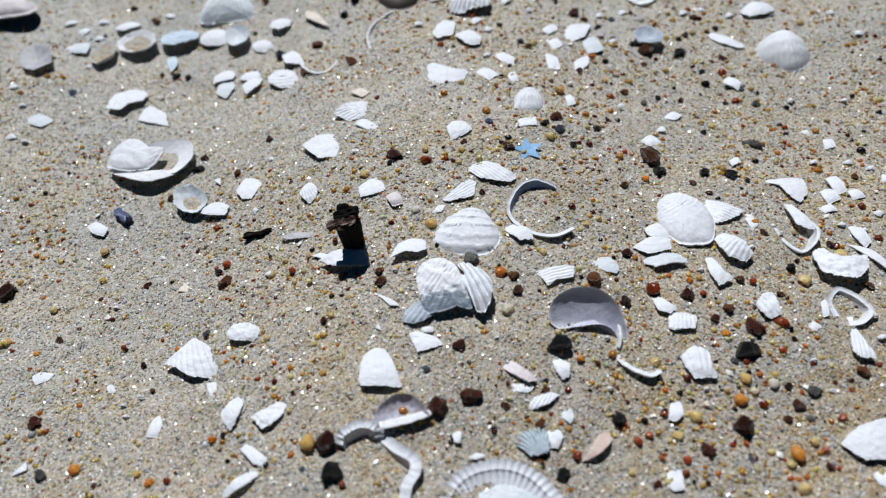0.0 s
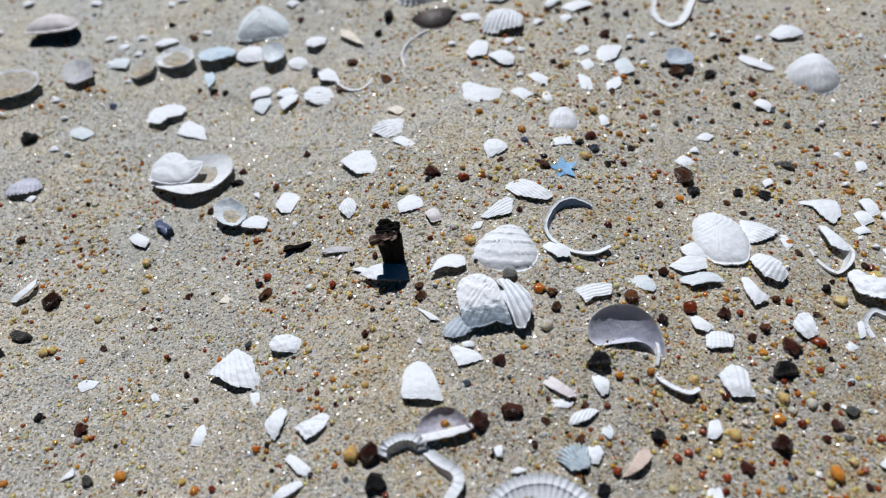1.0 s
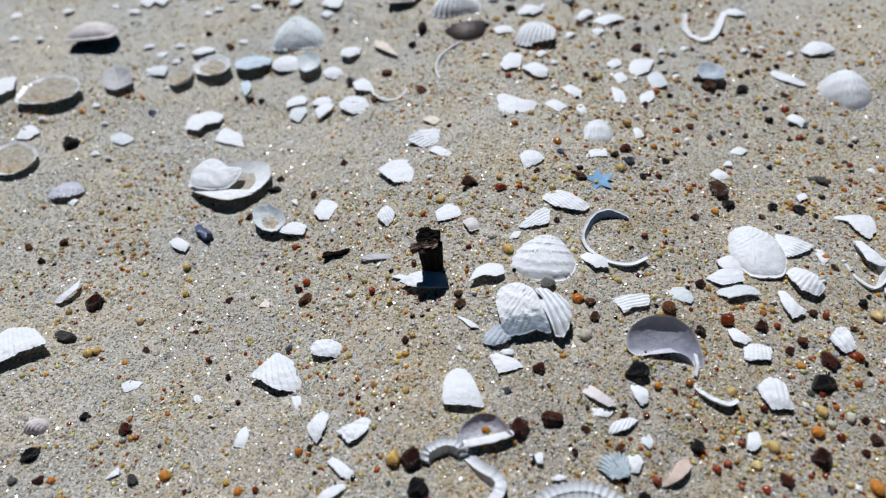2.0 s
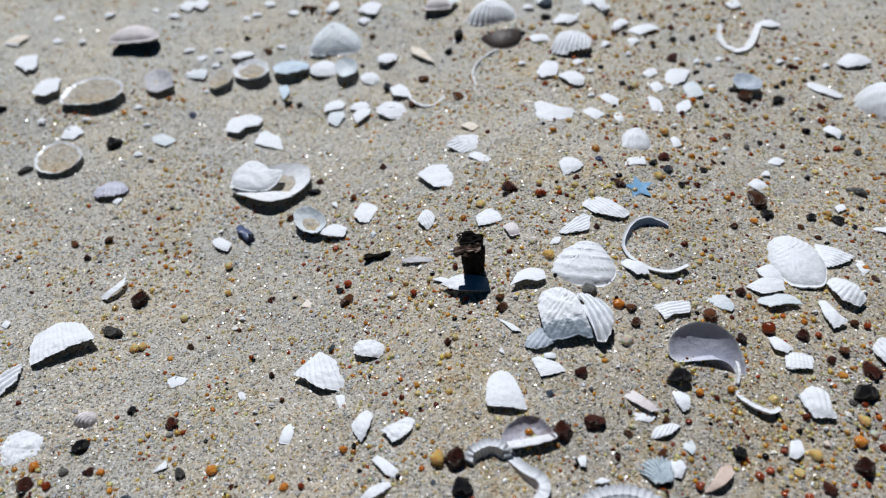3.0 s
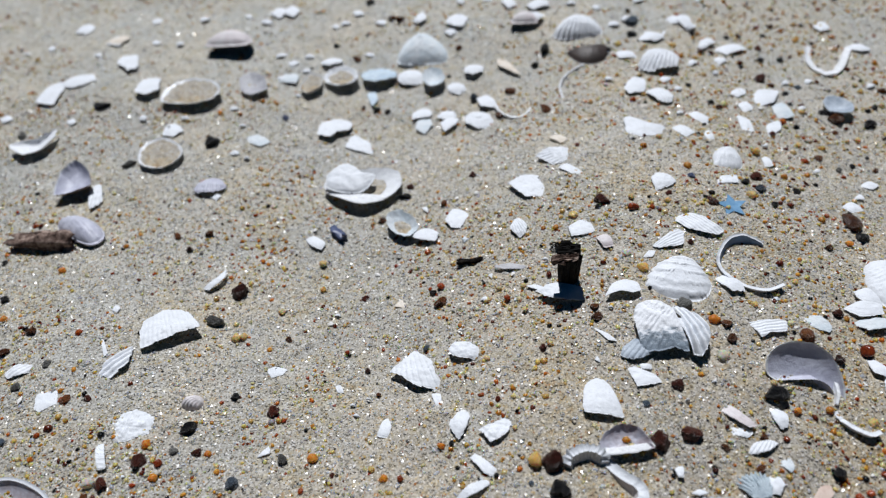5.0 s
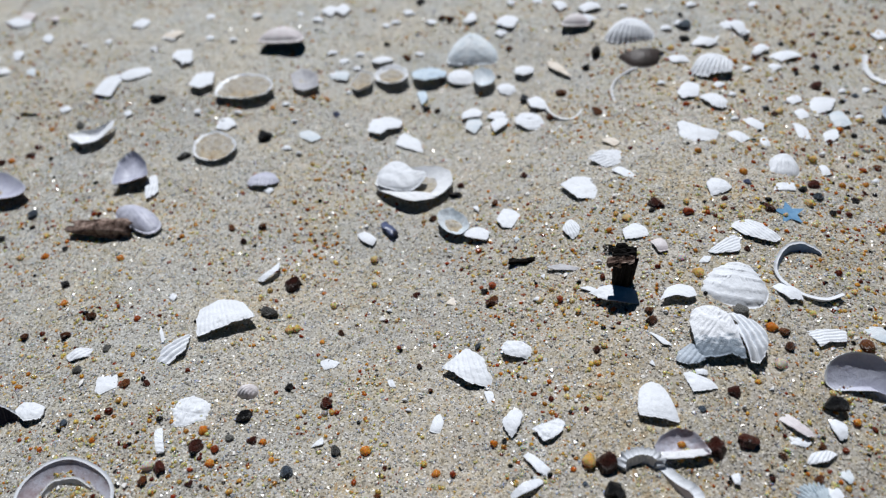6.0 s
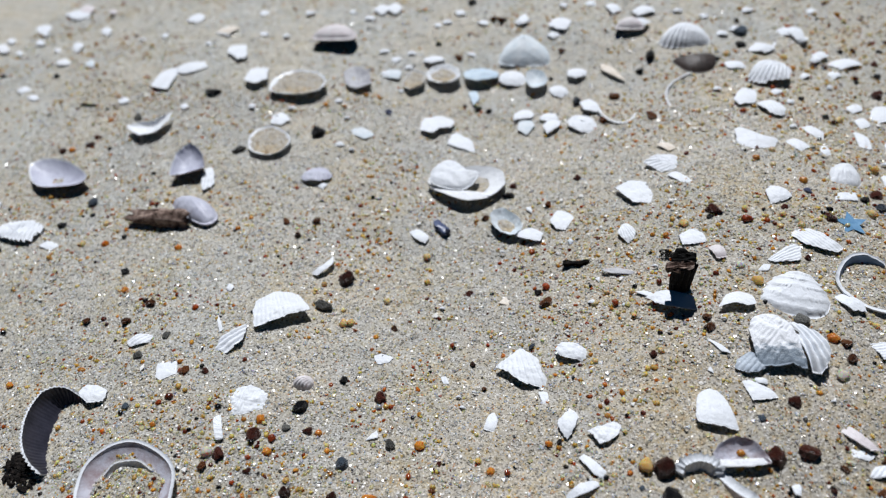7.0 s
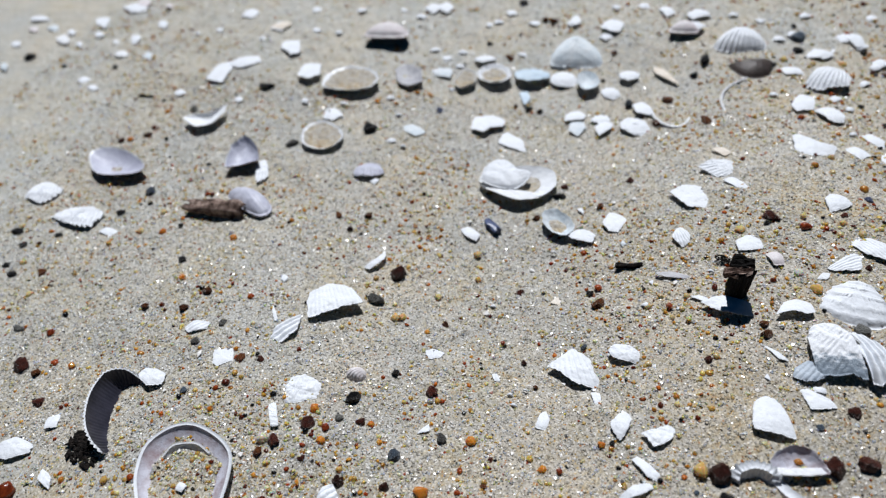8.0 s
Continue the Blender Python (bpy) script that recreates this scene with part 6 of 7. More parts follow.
shell("shell_fragment", -0.2306, 0.2771, "white broken shell fragment lying flat on sand", [(1.6, 1.3), (-0.1, 1.2), (-1.1, 0.2), (-1.4, -1.1), (-0.7, -1.3), (1.7, -0.3)], bow=1.4, lift=0.2)
shell("shell_fragment", -0.2265, 0.2530, "white broken shell fragment lying flat on sand", [(2.6, 0.3), (-0.1, 2), (-2, 1.1), (-3.1, -1), (0.2, -1.7), (2.4, -0.7)], bow=1.4, lift=0.2)
shell("shell_fragment", -0.2187, 0.2499, "white broken shell fragment lying flat on sand", [(1.2, 0.6), (-0.8, 0.9), (-1.9, -0.7), (1.4, -0.8)], bow=1.4, lift=0.2)
shell("shell_fragment", -0.1729, 0.3513, "white broken shell fragment lying flat on sand", [(3, 0.8), (-0.5, 2), (-2.1, 1), (-3.3, 0.3), (0, -2.3), (3, -1.9)], bow=1.4, lift=0.2)
shell("shell_fragment", -0.2089, 0.3337, "white broken shell fragment lying flat on sand", [(2.9, 1), (-2.3, 2.2), (-2.5, -1.8), (1.8, -1.4)], bow=1.4, lift=0.2)
shell("shell_fragment", -0.2153, 0.3268, "white broken shell fragment lying flat on sand", [(2.6, 0.7), (0.5, 2.2), (-3.1, 0.2), (-1.2, -1.4), (1.3, -1.7)], bow=1.4, lift=0.2)
shell("shell_fragment", -0.2220, 0.3247, "white broken shell fragment lying flat on sand", [(2.8, 0.7), (-2.6, 2.6), (-2.6, -1.1), (2.3, -2.2)], bow=1.4, lift=0.2)
shell("shell_fragment", -0.0292, 0.3147, "white broken shell fragment lying flat on sand", [(3, -0.1), (0.1, 1.6), (-1.4, 1.1), (-2, -0.3), (-1.1, -1.3), (1.5, -1)], bow=1.4, lift=0.2)
shell("shell_fragment", 0.0047, 0.2797, "white broken shell fragment lying flat on sand", [(2.3, -0), (0.5, 1), (-1.2, 1.1), (-1.8, -0.3), (-1, -1), (1.2, -0.7)], bow=1.4, lift=0.2)
shell("shell_fragment", 0.0290, 0.3266, "white broken shell fragment lying flat on sand", [(1.2, 0.6), (-0.2, 2.3), (-2, -1.3), (1, -1.6)], bow=1.4, lift=0.2)
shell("shell_fragment", 0.0652, 0.3230, "white broken shell fragment lying flat on sand", [(1.5, 1.2), (-0.6, 1.4), (-2.4, -1.4), (1.5, -1.2)], bow=1.4, lift=0.2)
shell("shell_fragment", 0.0780, 0.3262, "white broken shell fragment lying flat on sand", [(2.6, 1.2), (1.3, 2.1), (-1.5, 1.6), (-2.2, -1.1), (-1.2, -2.3), (1, -1.4)], bow=1.4, lift=0.2)
shell("shell_fragment", 0.0688, 0.2989, "white broken shell fragment lying flat on sand", [(1.8, 0.5), (1.4, 1.6), (-1.6, 0.9), (-2.4, -0.7), (-0.8, -1.7), (1.6, -0.7)], bow=1.4, lift=0.2)
shell("shell_fragment", 0.1098, 0.3254, "white broken shell fragment lying flat on sand", [(2.9, 0.6), (-0.8, 2.6), (-2.2, -1.5), (0.1, -1.7)], bow=1.4, lift=0.2)
shell("shell_fragment", 0.1196, 0.3274, "white broken shell fragment lying flat on sand", [(2.1, 0.5), (0.9, 1.8), (-1.5, 1.2), (-2.4, -0.3), (-0.3, -1.7), (1.2, -1.5)], bow=1.4, lift=0.2)
shell("shell_fragment", 0.1325, 0.3209, "white broken shell fragment lying flat on sand", [(2.5, 0.7), (0.7, 1.7), (-1.3, 1.5), (-2.4, -1.1), (-0.8, -1.7), (1.3, -1.1)], bow=1.4, lift=0.2)
shell("shell_fragment", 0.1829, 0.3167, "white broken shell fragment lying flat on sand", [(2.1, 0.5), (-0.5, 1.3), (-2.2, 0), (0.6, -1.9)], bow=1.4, lift=0.2)
shell("shell_fragment", 0.1896, 0.2979, "white broken shell fragment lying flat on sand", [(2.5, 0.6), (0.1, 1.6), (-1.8, 0.5), (-2, -0.9), (1.3, -1.8)], bow=1.4, lift=0.2)
shell("shell_fragment", 0.1659, 0.2496, "white broken shell fragment lying flat on sand", [(1.4, -0.1), (0.9, 1.2), (-1.6, 0.9), (-1.6, -0), (-0.1, -1.1), (0.9, -0.9)], bow=1.4, lift=0.2)
shell("shell_fragment", 0.1430, 0.2522, "white broken shell fragment lying flat on sand", [(1.9, -0.2), (-0.4, 1.2), (-1.8, 0.4), (-1, -0.8), (1.3, -0.7)], bow=1.4, lift=0.2)
shell("shell_fragment", 0.1385, 0.2100, "white broken shell fragment lying flat on sand", [(2.2, 0.2), (-0.4, 0.8), (-1.4, 0.6), (-1.5, -0.9), (1.1, -0.8)], bow=1.4, lift=0.2)
shell("shell_fragment", 0.1522, 0.2089, "white broken shell fragment lying flat on sand", [(2, 0.5), (-0.3, 1.1), (-2.1, 0.4), (-0.7, -1), (1.1, -1.1)], bow=1.4, lift=0.2)
shell("shell_fragment", 0.1598, 0.2049, "white broken shell fragment lying flat on sand", [(1.4, 0.2), (1.1, 1.3), (-2.2, 0.2), (-1.6, -0.7), (1.3, -1.1)], bow=1.4, lift=0.2)
shell("shell_fragment", 0.1431, 0.1699, "white broken shell fragment lying flat on sand", [(1.4, 0.5), (-0.2, 1), (-1.2, 0.3), (-1, -1), (1, -0.8)], bow=1.4, lift=0.2)
shell("shell_fragment", 0.1423, 0.1955, "white broken shell fragment lying flat on sand", [(2.2, 0.1), (0.2, 1.5), (-1.9, 0.5), (-1.4, -0.9), (1, -1.2)], bow=1.4, lift=0.2)
shell("shell_fragment", 0.1522, 0.1787, "white broken shell fragment lying flat on sand", [(2.1, 0.8), (0.7, 1.1), (-1.9, 0.7), (-1.1, -1.1), (0.2, -1.6)], bow=1.4, lift=0.2)
shell("shell_fragment", 0.0974, 0.1608, "white broken shell fragment lying flat on sand", [(1.6, 0.4), (-0.7, 0.5), (-1.7, -0.6), (0.7, -0.3)], bow=1.4, lift=0.2)
shell("shell_fragment", 0.0631, 0.2440, "white broken shell fragment lying flat on sand", [(1.8, 0.6), (-0.4, 1.2), (-2, -0.7), (0.5, -1.1)], bow=1.4, lift=0.2)
shell("shell_fragment", 0.0423, 0.2579, "white broken shell fragment lying flat on sand", [(1.1, 0.2), (0.9, 1.1), (-0.7, 0.5), (-1.8, -0.6), (-0, -0.8), (0.5, -0.5)], bow=1.4, lift=0.2)
shell("shell_fragment", 0.1311, 0.1311, "white broken shell fragment lying flat on sand", [(2, 0.3), (-0, 0.8), (-1.4, 0.4), (-1, -0.3), (-0.7, -0.8), (1.1, -0.4)], bow=1.4, lift=0.2)
shell("shell_fragment", 0.1310, 0.1226, "white broken shell fragment lying flat on sand", [(1.9, 0.1), (0.8, 1), (-1.4, 0.7), (-1.6, -0.4), (-0.6, -0.9), (0.9, -0.4)], bow=1.4, lift=0.2)
shell("shell_fragment", 0.1055, 0.1145, "white broken shell fragment lying flat on sand", [(1.2, 0.1), (-0.8, 0.5), (-1.3, -0.1), (0.9, -0.5)], bow=1.4, lift=0.2)
shell("shell_fragment", 0.0680, 0.1048, "white broken shell fragment lying flat on sand", [(1.1, 0.3), (-0.2, 0.4), (-0.7, 0.2), (-0.8, -0.5), (0.5, -0.4)], bow=1.4, lift=0.2)
shell("shell_fragment", -0.0288, 0.1310, "white broken shell fragment lying flat on sand", [(1.4, 0), (0, 0.3), (-0.8, 0.1), (-1.2, -0.3), (0.6, -0.2)], bow=1.4, lift=0.2)
shell("shell_fragment", 0.0446, 0.1245, "white broken shell fragment lying flat on sand", [(0.7, 0.1), (0, 0.8), (-0.8, 0.1), (-0.7, -0.5), (0.7, -0.5)], bow=1.4, lift=0.2)
shell("shell_fragment", 0.0015, 0.1218, "white broken shell fragment lying flat on sand", [(0.9, 0.2), (0.5, 0.3), (-0.6, 0.3), (-1.2, -0.2), (-0.3, -0.3), (0.8, -0.3)], bow=1.4, lift=0.2)
shell("shell_fragment", -0.0580, 0.1060, "white broken shell fragment lying flat on sand", [(0.9, -0), (-0.5, 0.3), (-0.7, -0.1), (0.3, -0.2)], bow=1.4, lift=0.2)
shell("shell_fragment", -0.0466, 0.1032, "white broken shell fragment lying flat on sand", [(0.8, 0.1), (0.5, 0.2), (-0.6, 0.3), (-0.9, -0.1), (-0.4, -0.3), (0.6, -0.3)], bow=1.4, lift=0.2)
shell("shell_fragment", -0.1279, 0.1080, "white broken shell fragment lying flat on sand", [(1.4, -0.1), (-0.3, 0.6), (-1.4, 0.2), (-0.8, -0.3), (1.2, -0.4)], bow=1.4, lift=0.2)
shell("shell_fragment", -0.1255, 0.1035, "white broken shell fragment lying flat on sand", [(1.6, 0.1), (-0.6, 0.7), (-1.4, 0.2), (-0.1, -0.4), (0.5, -0.5)], bow=1.4, lift=0.2)
shell("shell_fragment", -0.1022, 0.0838, "white broken shell fragment lying flat on sand", [(1, -0.1), (-0.5, 0.6), (-1, -0.1), (0.6, -0.4)], bow=1.4, lift=0.2)
shell("shell_fragment", -0.1226, 0.1109, "white broken shell fragment lying flat on sand", [(1.2, -0), (-0.3, 0.4), (-0.7, 0.2), (-0.8, -0.2), (0.5, -0.4)], bow=1.4, lift=0.2)
shell("shell_fragment", -0.0333, 0.1496, "white broken shell fragment lying flat on sand", [(1.1, 0.2), (0.3, 0.3), (-0.7, 0.3), (-1.2, 0.1), (-0.2, -0.4), (0.6, -0.5)], bow=1.4, lift=0.2)
shell("shell_fragment", -0.0819, 0.1561, "white broken shell fragment lying flat on sand", [(1.7, 0.5), (-0.4, 1), (-2.3, -0.1), (0.9, -1.4)], bow=1.4, lift=0.2)
shell("shell_fragment", -0.0905, 0.1413, "white broken shell fragment lying flat on sand", [(1.1, -0.2), (-0.3, 0.5), (-1.1, 0.1), (0.3, -0.4)], bow=1.4, lift=0.2)
shell("shell_fragment", -0.1449, 0.1515, "white broken shell fragment lying flat on sand", [(1.3, -0.1), (0.6, 0.7), (-1.1, 0.4), (-1.7, 0.1), (-0.3, -0.6), (1.1, -0.5)], bow=1.4, lift=0.2)
shell("shell_fragment", -0.0587, 0.1744, "white broken shell fragment lying flat on sand", [(1.1, -0), (0.4, 0.3), (-0.5, 0.5), (-1.5, 0.4), (-0.6, -0.3), (1.2, -0.7)], bow=1.4, lift=0.2)
shell("shell_fragment", -0.1246, 0.1862, "white broken shell fragment lying flat on sand", [(1.8, -0.1), (-0.8, 0.6), (-1.4, 0.1), (0.4, -0.6)], bow=1.4, lift=0.2)
shell("shell_fragment", 0.0384, 0.1223, "white broken shell fragment lying flat on sand", [(1.1, 0.3), (0.1, 0.4), (-0.7, 0.1), (-1, -0), (-0.5, -0.4), (1, -0.4)], bow=1.4, lift=0.2)
shell("shell_fragment", 0.0761, 0.1498, "white broken shell fragment lying flat on sand", [(1.2, 0.3), (0.3, 0.5), (-1.1, 0.4), (-0.9, -0.2), (-0.4, -0.5), (0.9, -0.5)], bow=1.4, lift=0.2)
shell("shell_fragment", 0.0146, 0.1304, "white broken shell fragment lying flat on sand", [(0.7, 0.1), (-0, 0.2), (-1, 0.1), (-0.2, -0.2), (0.5, -0.2)], bow=1.4, lift=0.2)
shell("shell_fragment", -0.0082, 0.1139, "white broken shell fragment lying flat on sand", [(0.7, 0.1), (0.1, 0.4), (-0.4, 0.3), (-0.8, -0.1), (-0.3, -0.4), (0.8, -0.3)], bow=1.4, lift=0.2)
shell("shell_fragment", 0.0370, 0.1047, "white broken shell fragment lying flat on sand", [(1.1, 0.3), (-0, 0.4), (-0.8, 0.3), (-0.8, -0.1), (-0.1, -0.5), (0.6, -0.4)], bow=1.4, lift=0.2)
# near-black underside: the deep shade of the hollow is put into its colour
shell("cockle_shell", -0.2624, 0.3547, "domed white cockle propped over its own deep shadow", [(-14, -8), (-13, 2), (-7, 9), (1, 11), (9, 8), (14, 1), (13, -7), (5, -10), (-6, -10.5)], bow=6, smooth=1, skin=PINK, lining=SLATE_SHADE, ribs=(0, 15, 1.8), rib_height=0.3, tip=-15, lift=5.0)
# grey underside darkens this hollow by colour in the same way
shell("cockle_shell", -0.0779, 0.3730, "small pinkish domed shell propped over dark shadow", [(-8, -5), (-7, 3), (-2, 6), (4, 5.5), (8, 1), (7.5, -5), (0, -6.5)], bow=4.5, smooth=1, skin=PINK, lining=GREY, tip=-14, lift=2.6)
rim_shell("sunk_shell", 0.1171, 0.1692, "broken hollow white shell with sand inside", [(-7.5, 2.5), (-7.0, -2.5), (-5.3, -7.6), (-1.5, -10.3), (3.9, -6.9), (7.0, -1.2), (5.5, 4.2), (3.1, 8.5), (1.8, 13.5)], tall=2.6, inset=1.8, thick=1.3, skin=THIN, lining=PEARL, taper=0.5)
shell("shell_fragment", 0.1201, 0.1751, "white broken back wall of a hollow shell", [(-3.4, 8.6), (-0.9, 7.0), (1.3, 1.9), (3.2, -2.3), (4.2, -6.2), (1.1, -5.9), (-2.4, -3.6), (-3.1, 0.6)], bow=1.4, tip=-3, lift=1.6)
pebble(0.0681, 0.3829, 1.7, "brown")
pebble(0.0475, 0.3694, 1.7, "brown")
pebble(0.0617, 0.3721, 1.7, "black")
pebble(0.0568, 0.3570, 2.3, "maroon")
pebble(0.0564, 0.3449, 1.9, "black")
pebble(0.0669, 0.3472, 1.9, "black")
pebble(0.0441, 0.3360, 1.6, "black")
pebble(0.0522, 0.3252, 2.8, "maroon")
pebble(0.0567, 0.3195, 1.8, "brown")
pebble(0.0629, 0.3124, 1.5, "black")
pebble(0.0713, 0.3203, 1.5, "slate")
pebble(0.0632, 0.3019, 1.5, "black")
pebble(0.0693, 0.3019, 1.5, "maroon")
pebble(0.0559, 0.2839, 1.7, "orange")
pebble(0.0620, 0.2816, 1.4, "black")
pebble(0.1143, 0.3214, 2.1, "brown")
pebble(0.1233, 0.3111, 1.5, "black")
pebble(0.1034, 0.3202, 1.8, "amber")
pebble(0.1068, 0.3058, 1.8, "black")
pebble(0.1025, 0.3026, 1.5, "black")
pebble(0.1204, 0.2862, 2.0, "maroon")
pebble(0.1076, 0.2755, 1.7, "black")
pebble(0.1175, 0.2744, 2.2, "red")
pebble(0.0806, 0.2803, 1.7, "brown")
pebble(0.0335, 0.2593, 1.3, "brown")
pebble(0.0477, 0.2702, 1.7, "maroon")
pebble(0.0676, 0.2952, 1.7, "amber")
pebble(0.0963, 0.3041, 1.5, "amber")
pebble(-0.0137, 0.3757, 3.4, "slate")
pebble(-0.0227, 0.3505, 2.3, "amber")
pebble(0.0208, 0.3690, 2.0, "black")
pebble(0.0404, 0.3673, 1.3, "black")
pebble(0.0236, 0.3484, 1.9, "maroon")
pebble(0.0080, 0.3526, 2.0, "amber")
pebble(0.0129, 0.3107, 1.5, "black")
pebble(0.0220, 0.2950, 1.5, "black")
pebble(-0.0283, 0.3443, 1.9, "black")
pebble(0.0294, 0.3486, 1.6, "brown")
pebble(0.0787, 0.2970, 2.6, "black")
pebble(0.1418, 0.3402, 1.6, "amber")
pebble(0.0823, 0.3266, 1.5, "brown")
pebble(0.0909, 0.2768, 1.4, "amber")
pebble(0.1064, 0.2832, 1.4, "amber")
pebble(0.1148, 0.2837, 1.4, "brown")
pebble(0.1171, 0.2639, 1.6, "black")
pebble(-0.0865, 0.2889, 2.8, "brown")
pebble(-0.0962, 0.2958, 2.2, "black")
pebble(-0.1027, 0.3091, 2.6, "slate")
pebble(-0.1167, 0.3536, 2.1, "brown")
pebble(-0.1796, 0.3472, 2.5, "brown")
pebble(-0.1961, 0.3608, 1.8, "black")
pebble(-0.1590, 0.3861, 2.6, "brown")
pebble(-0.1197, 0.3298, 1.3, "black")
pebble(-0.1830, 0.4077, 3.1, "black")
pebble(0.1071, 0.1981, 1.4, "black")
pebble(0.0843, 0.1959, 1.4, "brown")
pebble(0.0892, 0.1902, 1.3, "brown")
pebble(0.1025, 0.1742, 1.5, "orange")
pebble(0.0713, 0.1455, 1.2, "orange")
pebble(0.1280, 0.1629, 1.5, "maroon")
pebble(0.1124, 0.1461, 2.0, "amber")
pebble(0.1021, 0.1400, 1.4, "brown")
pebble(0.0893, 0.1466, 1.4, "brown")
pebble(0.0938, 0.1459, 1.2, "red")
pebble(0.1516, 0.2005, 1.6, "brown")
pebble(0.1472, 0.1829, 1.6, "red")
pebble(0.1468, 0.1662, 1.5, "red")
pebble(0.1347, 0.1437, 1.8, "brown")
pebble(0.1128, 0.2519, 1.3, "black")
pebble(0.1268, 0.2512, 1.8, "grey")
pebble(0.1312, 0.2470, 1.3, "amber")
pebble(0.0975, 0.2307, 1.2, "black")
pebble(0.1024, 0.2351, 1.5, "amber")
pebble(0.0974, 0.2404, 1.3, "brown")
pebble(0.1328, 0.2360, 1.3, "brown")
pebble(0.1331, 0.2293, 1.5, "black")
pebble(0.0823, 0.2539, 1.3, "black")
pebble(0.0928, 0.2538, 1.3, "brown")
pebble(0.0669, 0.2559, 1.8, "brown")
pebble(0.0748, 0.2494, 1.3, "grey")
rim_shell("sunk_shell", 0.0415, 0.1276, "thin white edge of a sunk valve running into sand", [(-2.5, 9.0), (-0.1, 5.3), (1.2, 0.0), (1.2, -5.2), (0.1, -9.2)], tall=2.2, inset=1.2, thick=1.1, skin=THIN, lining=PEARL)
shell("shell_fragment", -0.1948, 0.3425, "white shell fragment with a grey edge", [(-6.9, 0.8), (-0.5, 5.0), (7.1, 3.5), (5.6, -1.1), (0.3, -5.1), (-5.6, -3.0)], bow=1.8, tip=-8, lift=1.0)
shell("shell_fragment", -0.1853, 0.3272, "broken cream-white shell bowl holding sand", [(-8.1, 7.0), (-1.2, 11.2), (7.5, 7.1), (11.3, -1.1), (8.1, -7.3), (-0.1, -9.5), (-7.0, -6.8), (-10.6, -0.6)], bow=3.2, smooth=0.7, rough=0.5, skin=THIN, lining=THIN, dish=2.2, filled=0.7, cup=True, lift=0.6)
shell("shell_fragment", -0.1625, 0.3301, "pale blue ribbed shell fragment propped over shadow", [(-12.2, 3.7), (-7.7, 7.7), (2.8, 8.1), (10.2, 3.7), (10.5, -1.9), (5.5, -6.6), (-1.0, -9.1), (-8.2, -5.5)], bow=2.2, skin=SKY, ribs=(-30, 14, 2.0), rib_height=0.5, tip=-9, lift=1.9)
shell("shell_fragment", -0.1631, 0.3122, "pale bluish shell chip on sand", [(-4.6, 3.9), (-0.1, 7.0), (3.4, -2.2), (1.3, -8.7)], bow=1.0, skin=SKY, lift=0.2)
shell("shell_fragment", -0.1436, 0.3304, "smooth domed white shell fragment", [(-7.4, 3.5), (-3.8, 7.0), (3.9, 6.4), (8.6, 0.3), (7.1, -6.1), (-1.5, -7.5), (-6.9, -3.6)], bow=3.0, smooth=0.8, lift=-0.2)
shell("shell_fragment", -0.1283, 0.3257, "white hollow shell with a bluish inner shade", [(-6.5, 5.7), (-2.9, 9.0), (2.8, 7.3), (6.8, -0.3), (5.7, -7.1), (-0.2, -10.3), (-5.7, -4.2)], bow=3.6, smooth=0.85, dish=1.9, skin=THIN, lining=BLUE, cup=True, lift=1.0)
shell("shell_fragment", -0.1145, 0.3185, "white domed shell chip on sand", [(-5.7, 2.1), (-3.1, 5.3), (3.6, 4.4), (6.2, -1.8), (2.4, -6.0), (-3.3, -4.0)], bow=1.8, lift=0.3)
shell("shell_fragment", -0.1054, 0.3327, "white shell fragment over a thin shadow", [(-5.3, 3.4), (-0.6, 5.9), (5.6, 3.4), (5.5, -2.9), (-0.0, -6.3), (-5.2, -3.4)], bow=1.6, tip=-8, lift=1.2)
shell("shell_fragment", -0.0859, 0.3336, "cream three-cornered shell fragment", [(-6.8, 8.1), (-1.1, 6.1), (3.6, -0.7), (8.6, -9.7), (1.3, -5.0), (-5.6, 1.1)], bow=0.8, skin=CREAM, lift=0.2)
shell("shell_fragment", -0.1310, 0.2963, "white broken shell fragment with sharp corners", [(-5.6, 0.4), (0.5, 7.2), (5.6, 1.3), (4.6, -3.4), (-5.0, -5.4)], bow=1.4, smooth=0.2, tip=-7, lift=1.0)
shell("shell_fragment", -0.1286, 0.2863, "pale bluish white shell fragment", [(-4.5, 4.4), (2.1, 7.5), (4.7, 0.4), (1.8, -8.1), (-4.1, -4.2)], bow=1.6, skin=BLUE, lift=0.2)
shell("shell_fragment", -0.1167, 0.2941, "white broken shell fragment with sharp corners", [(-5.7, -1.8), (-3.2, 3.8), (3.4, 4.4), (5.4, -1.6), (0.1, -4.9)], bow=1.2, smooth=0.2, tip=-6, lift=0.8)
shell("shell_fragment", -0.1141, 0.2859, "narrow white shell fragment with dark edge", [(-5.1, -0.9), (-1.4, 4.8), (4.4, 5.9), (3.7, -1.6), (-1.6, -8.2)], bow=1.6, tip=-8, lift=0.9)
shell("shell_fragment", -0.0978, 0.2864, "white shell fragment with parallel growth lines", [(-8.0, 3.6), (-4.5, 8.6), (3.4, 6.4), (8.3, -0.9), (7.5, -6.9), (0.2, -7.8), (-7.0, -3.0)], bow=2.2, rings=2.4, ring_height=0.5, lift=0.2)
shell("shell_fragment", -0.0948, 0.3028, "white three-cornered shell fragment", [(-6.4, 3.3), (-1.1, 7.8), (3.8, 0.9), (6.8, -6.4), (-3.1, -5.5)], bow=1.4, smooth=0.2, tip=-6, lift=0.9)
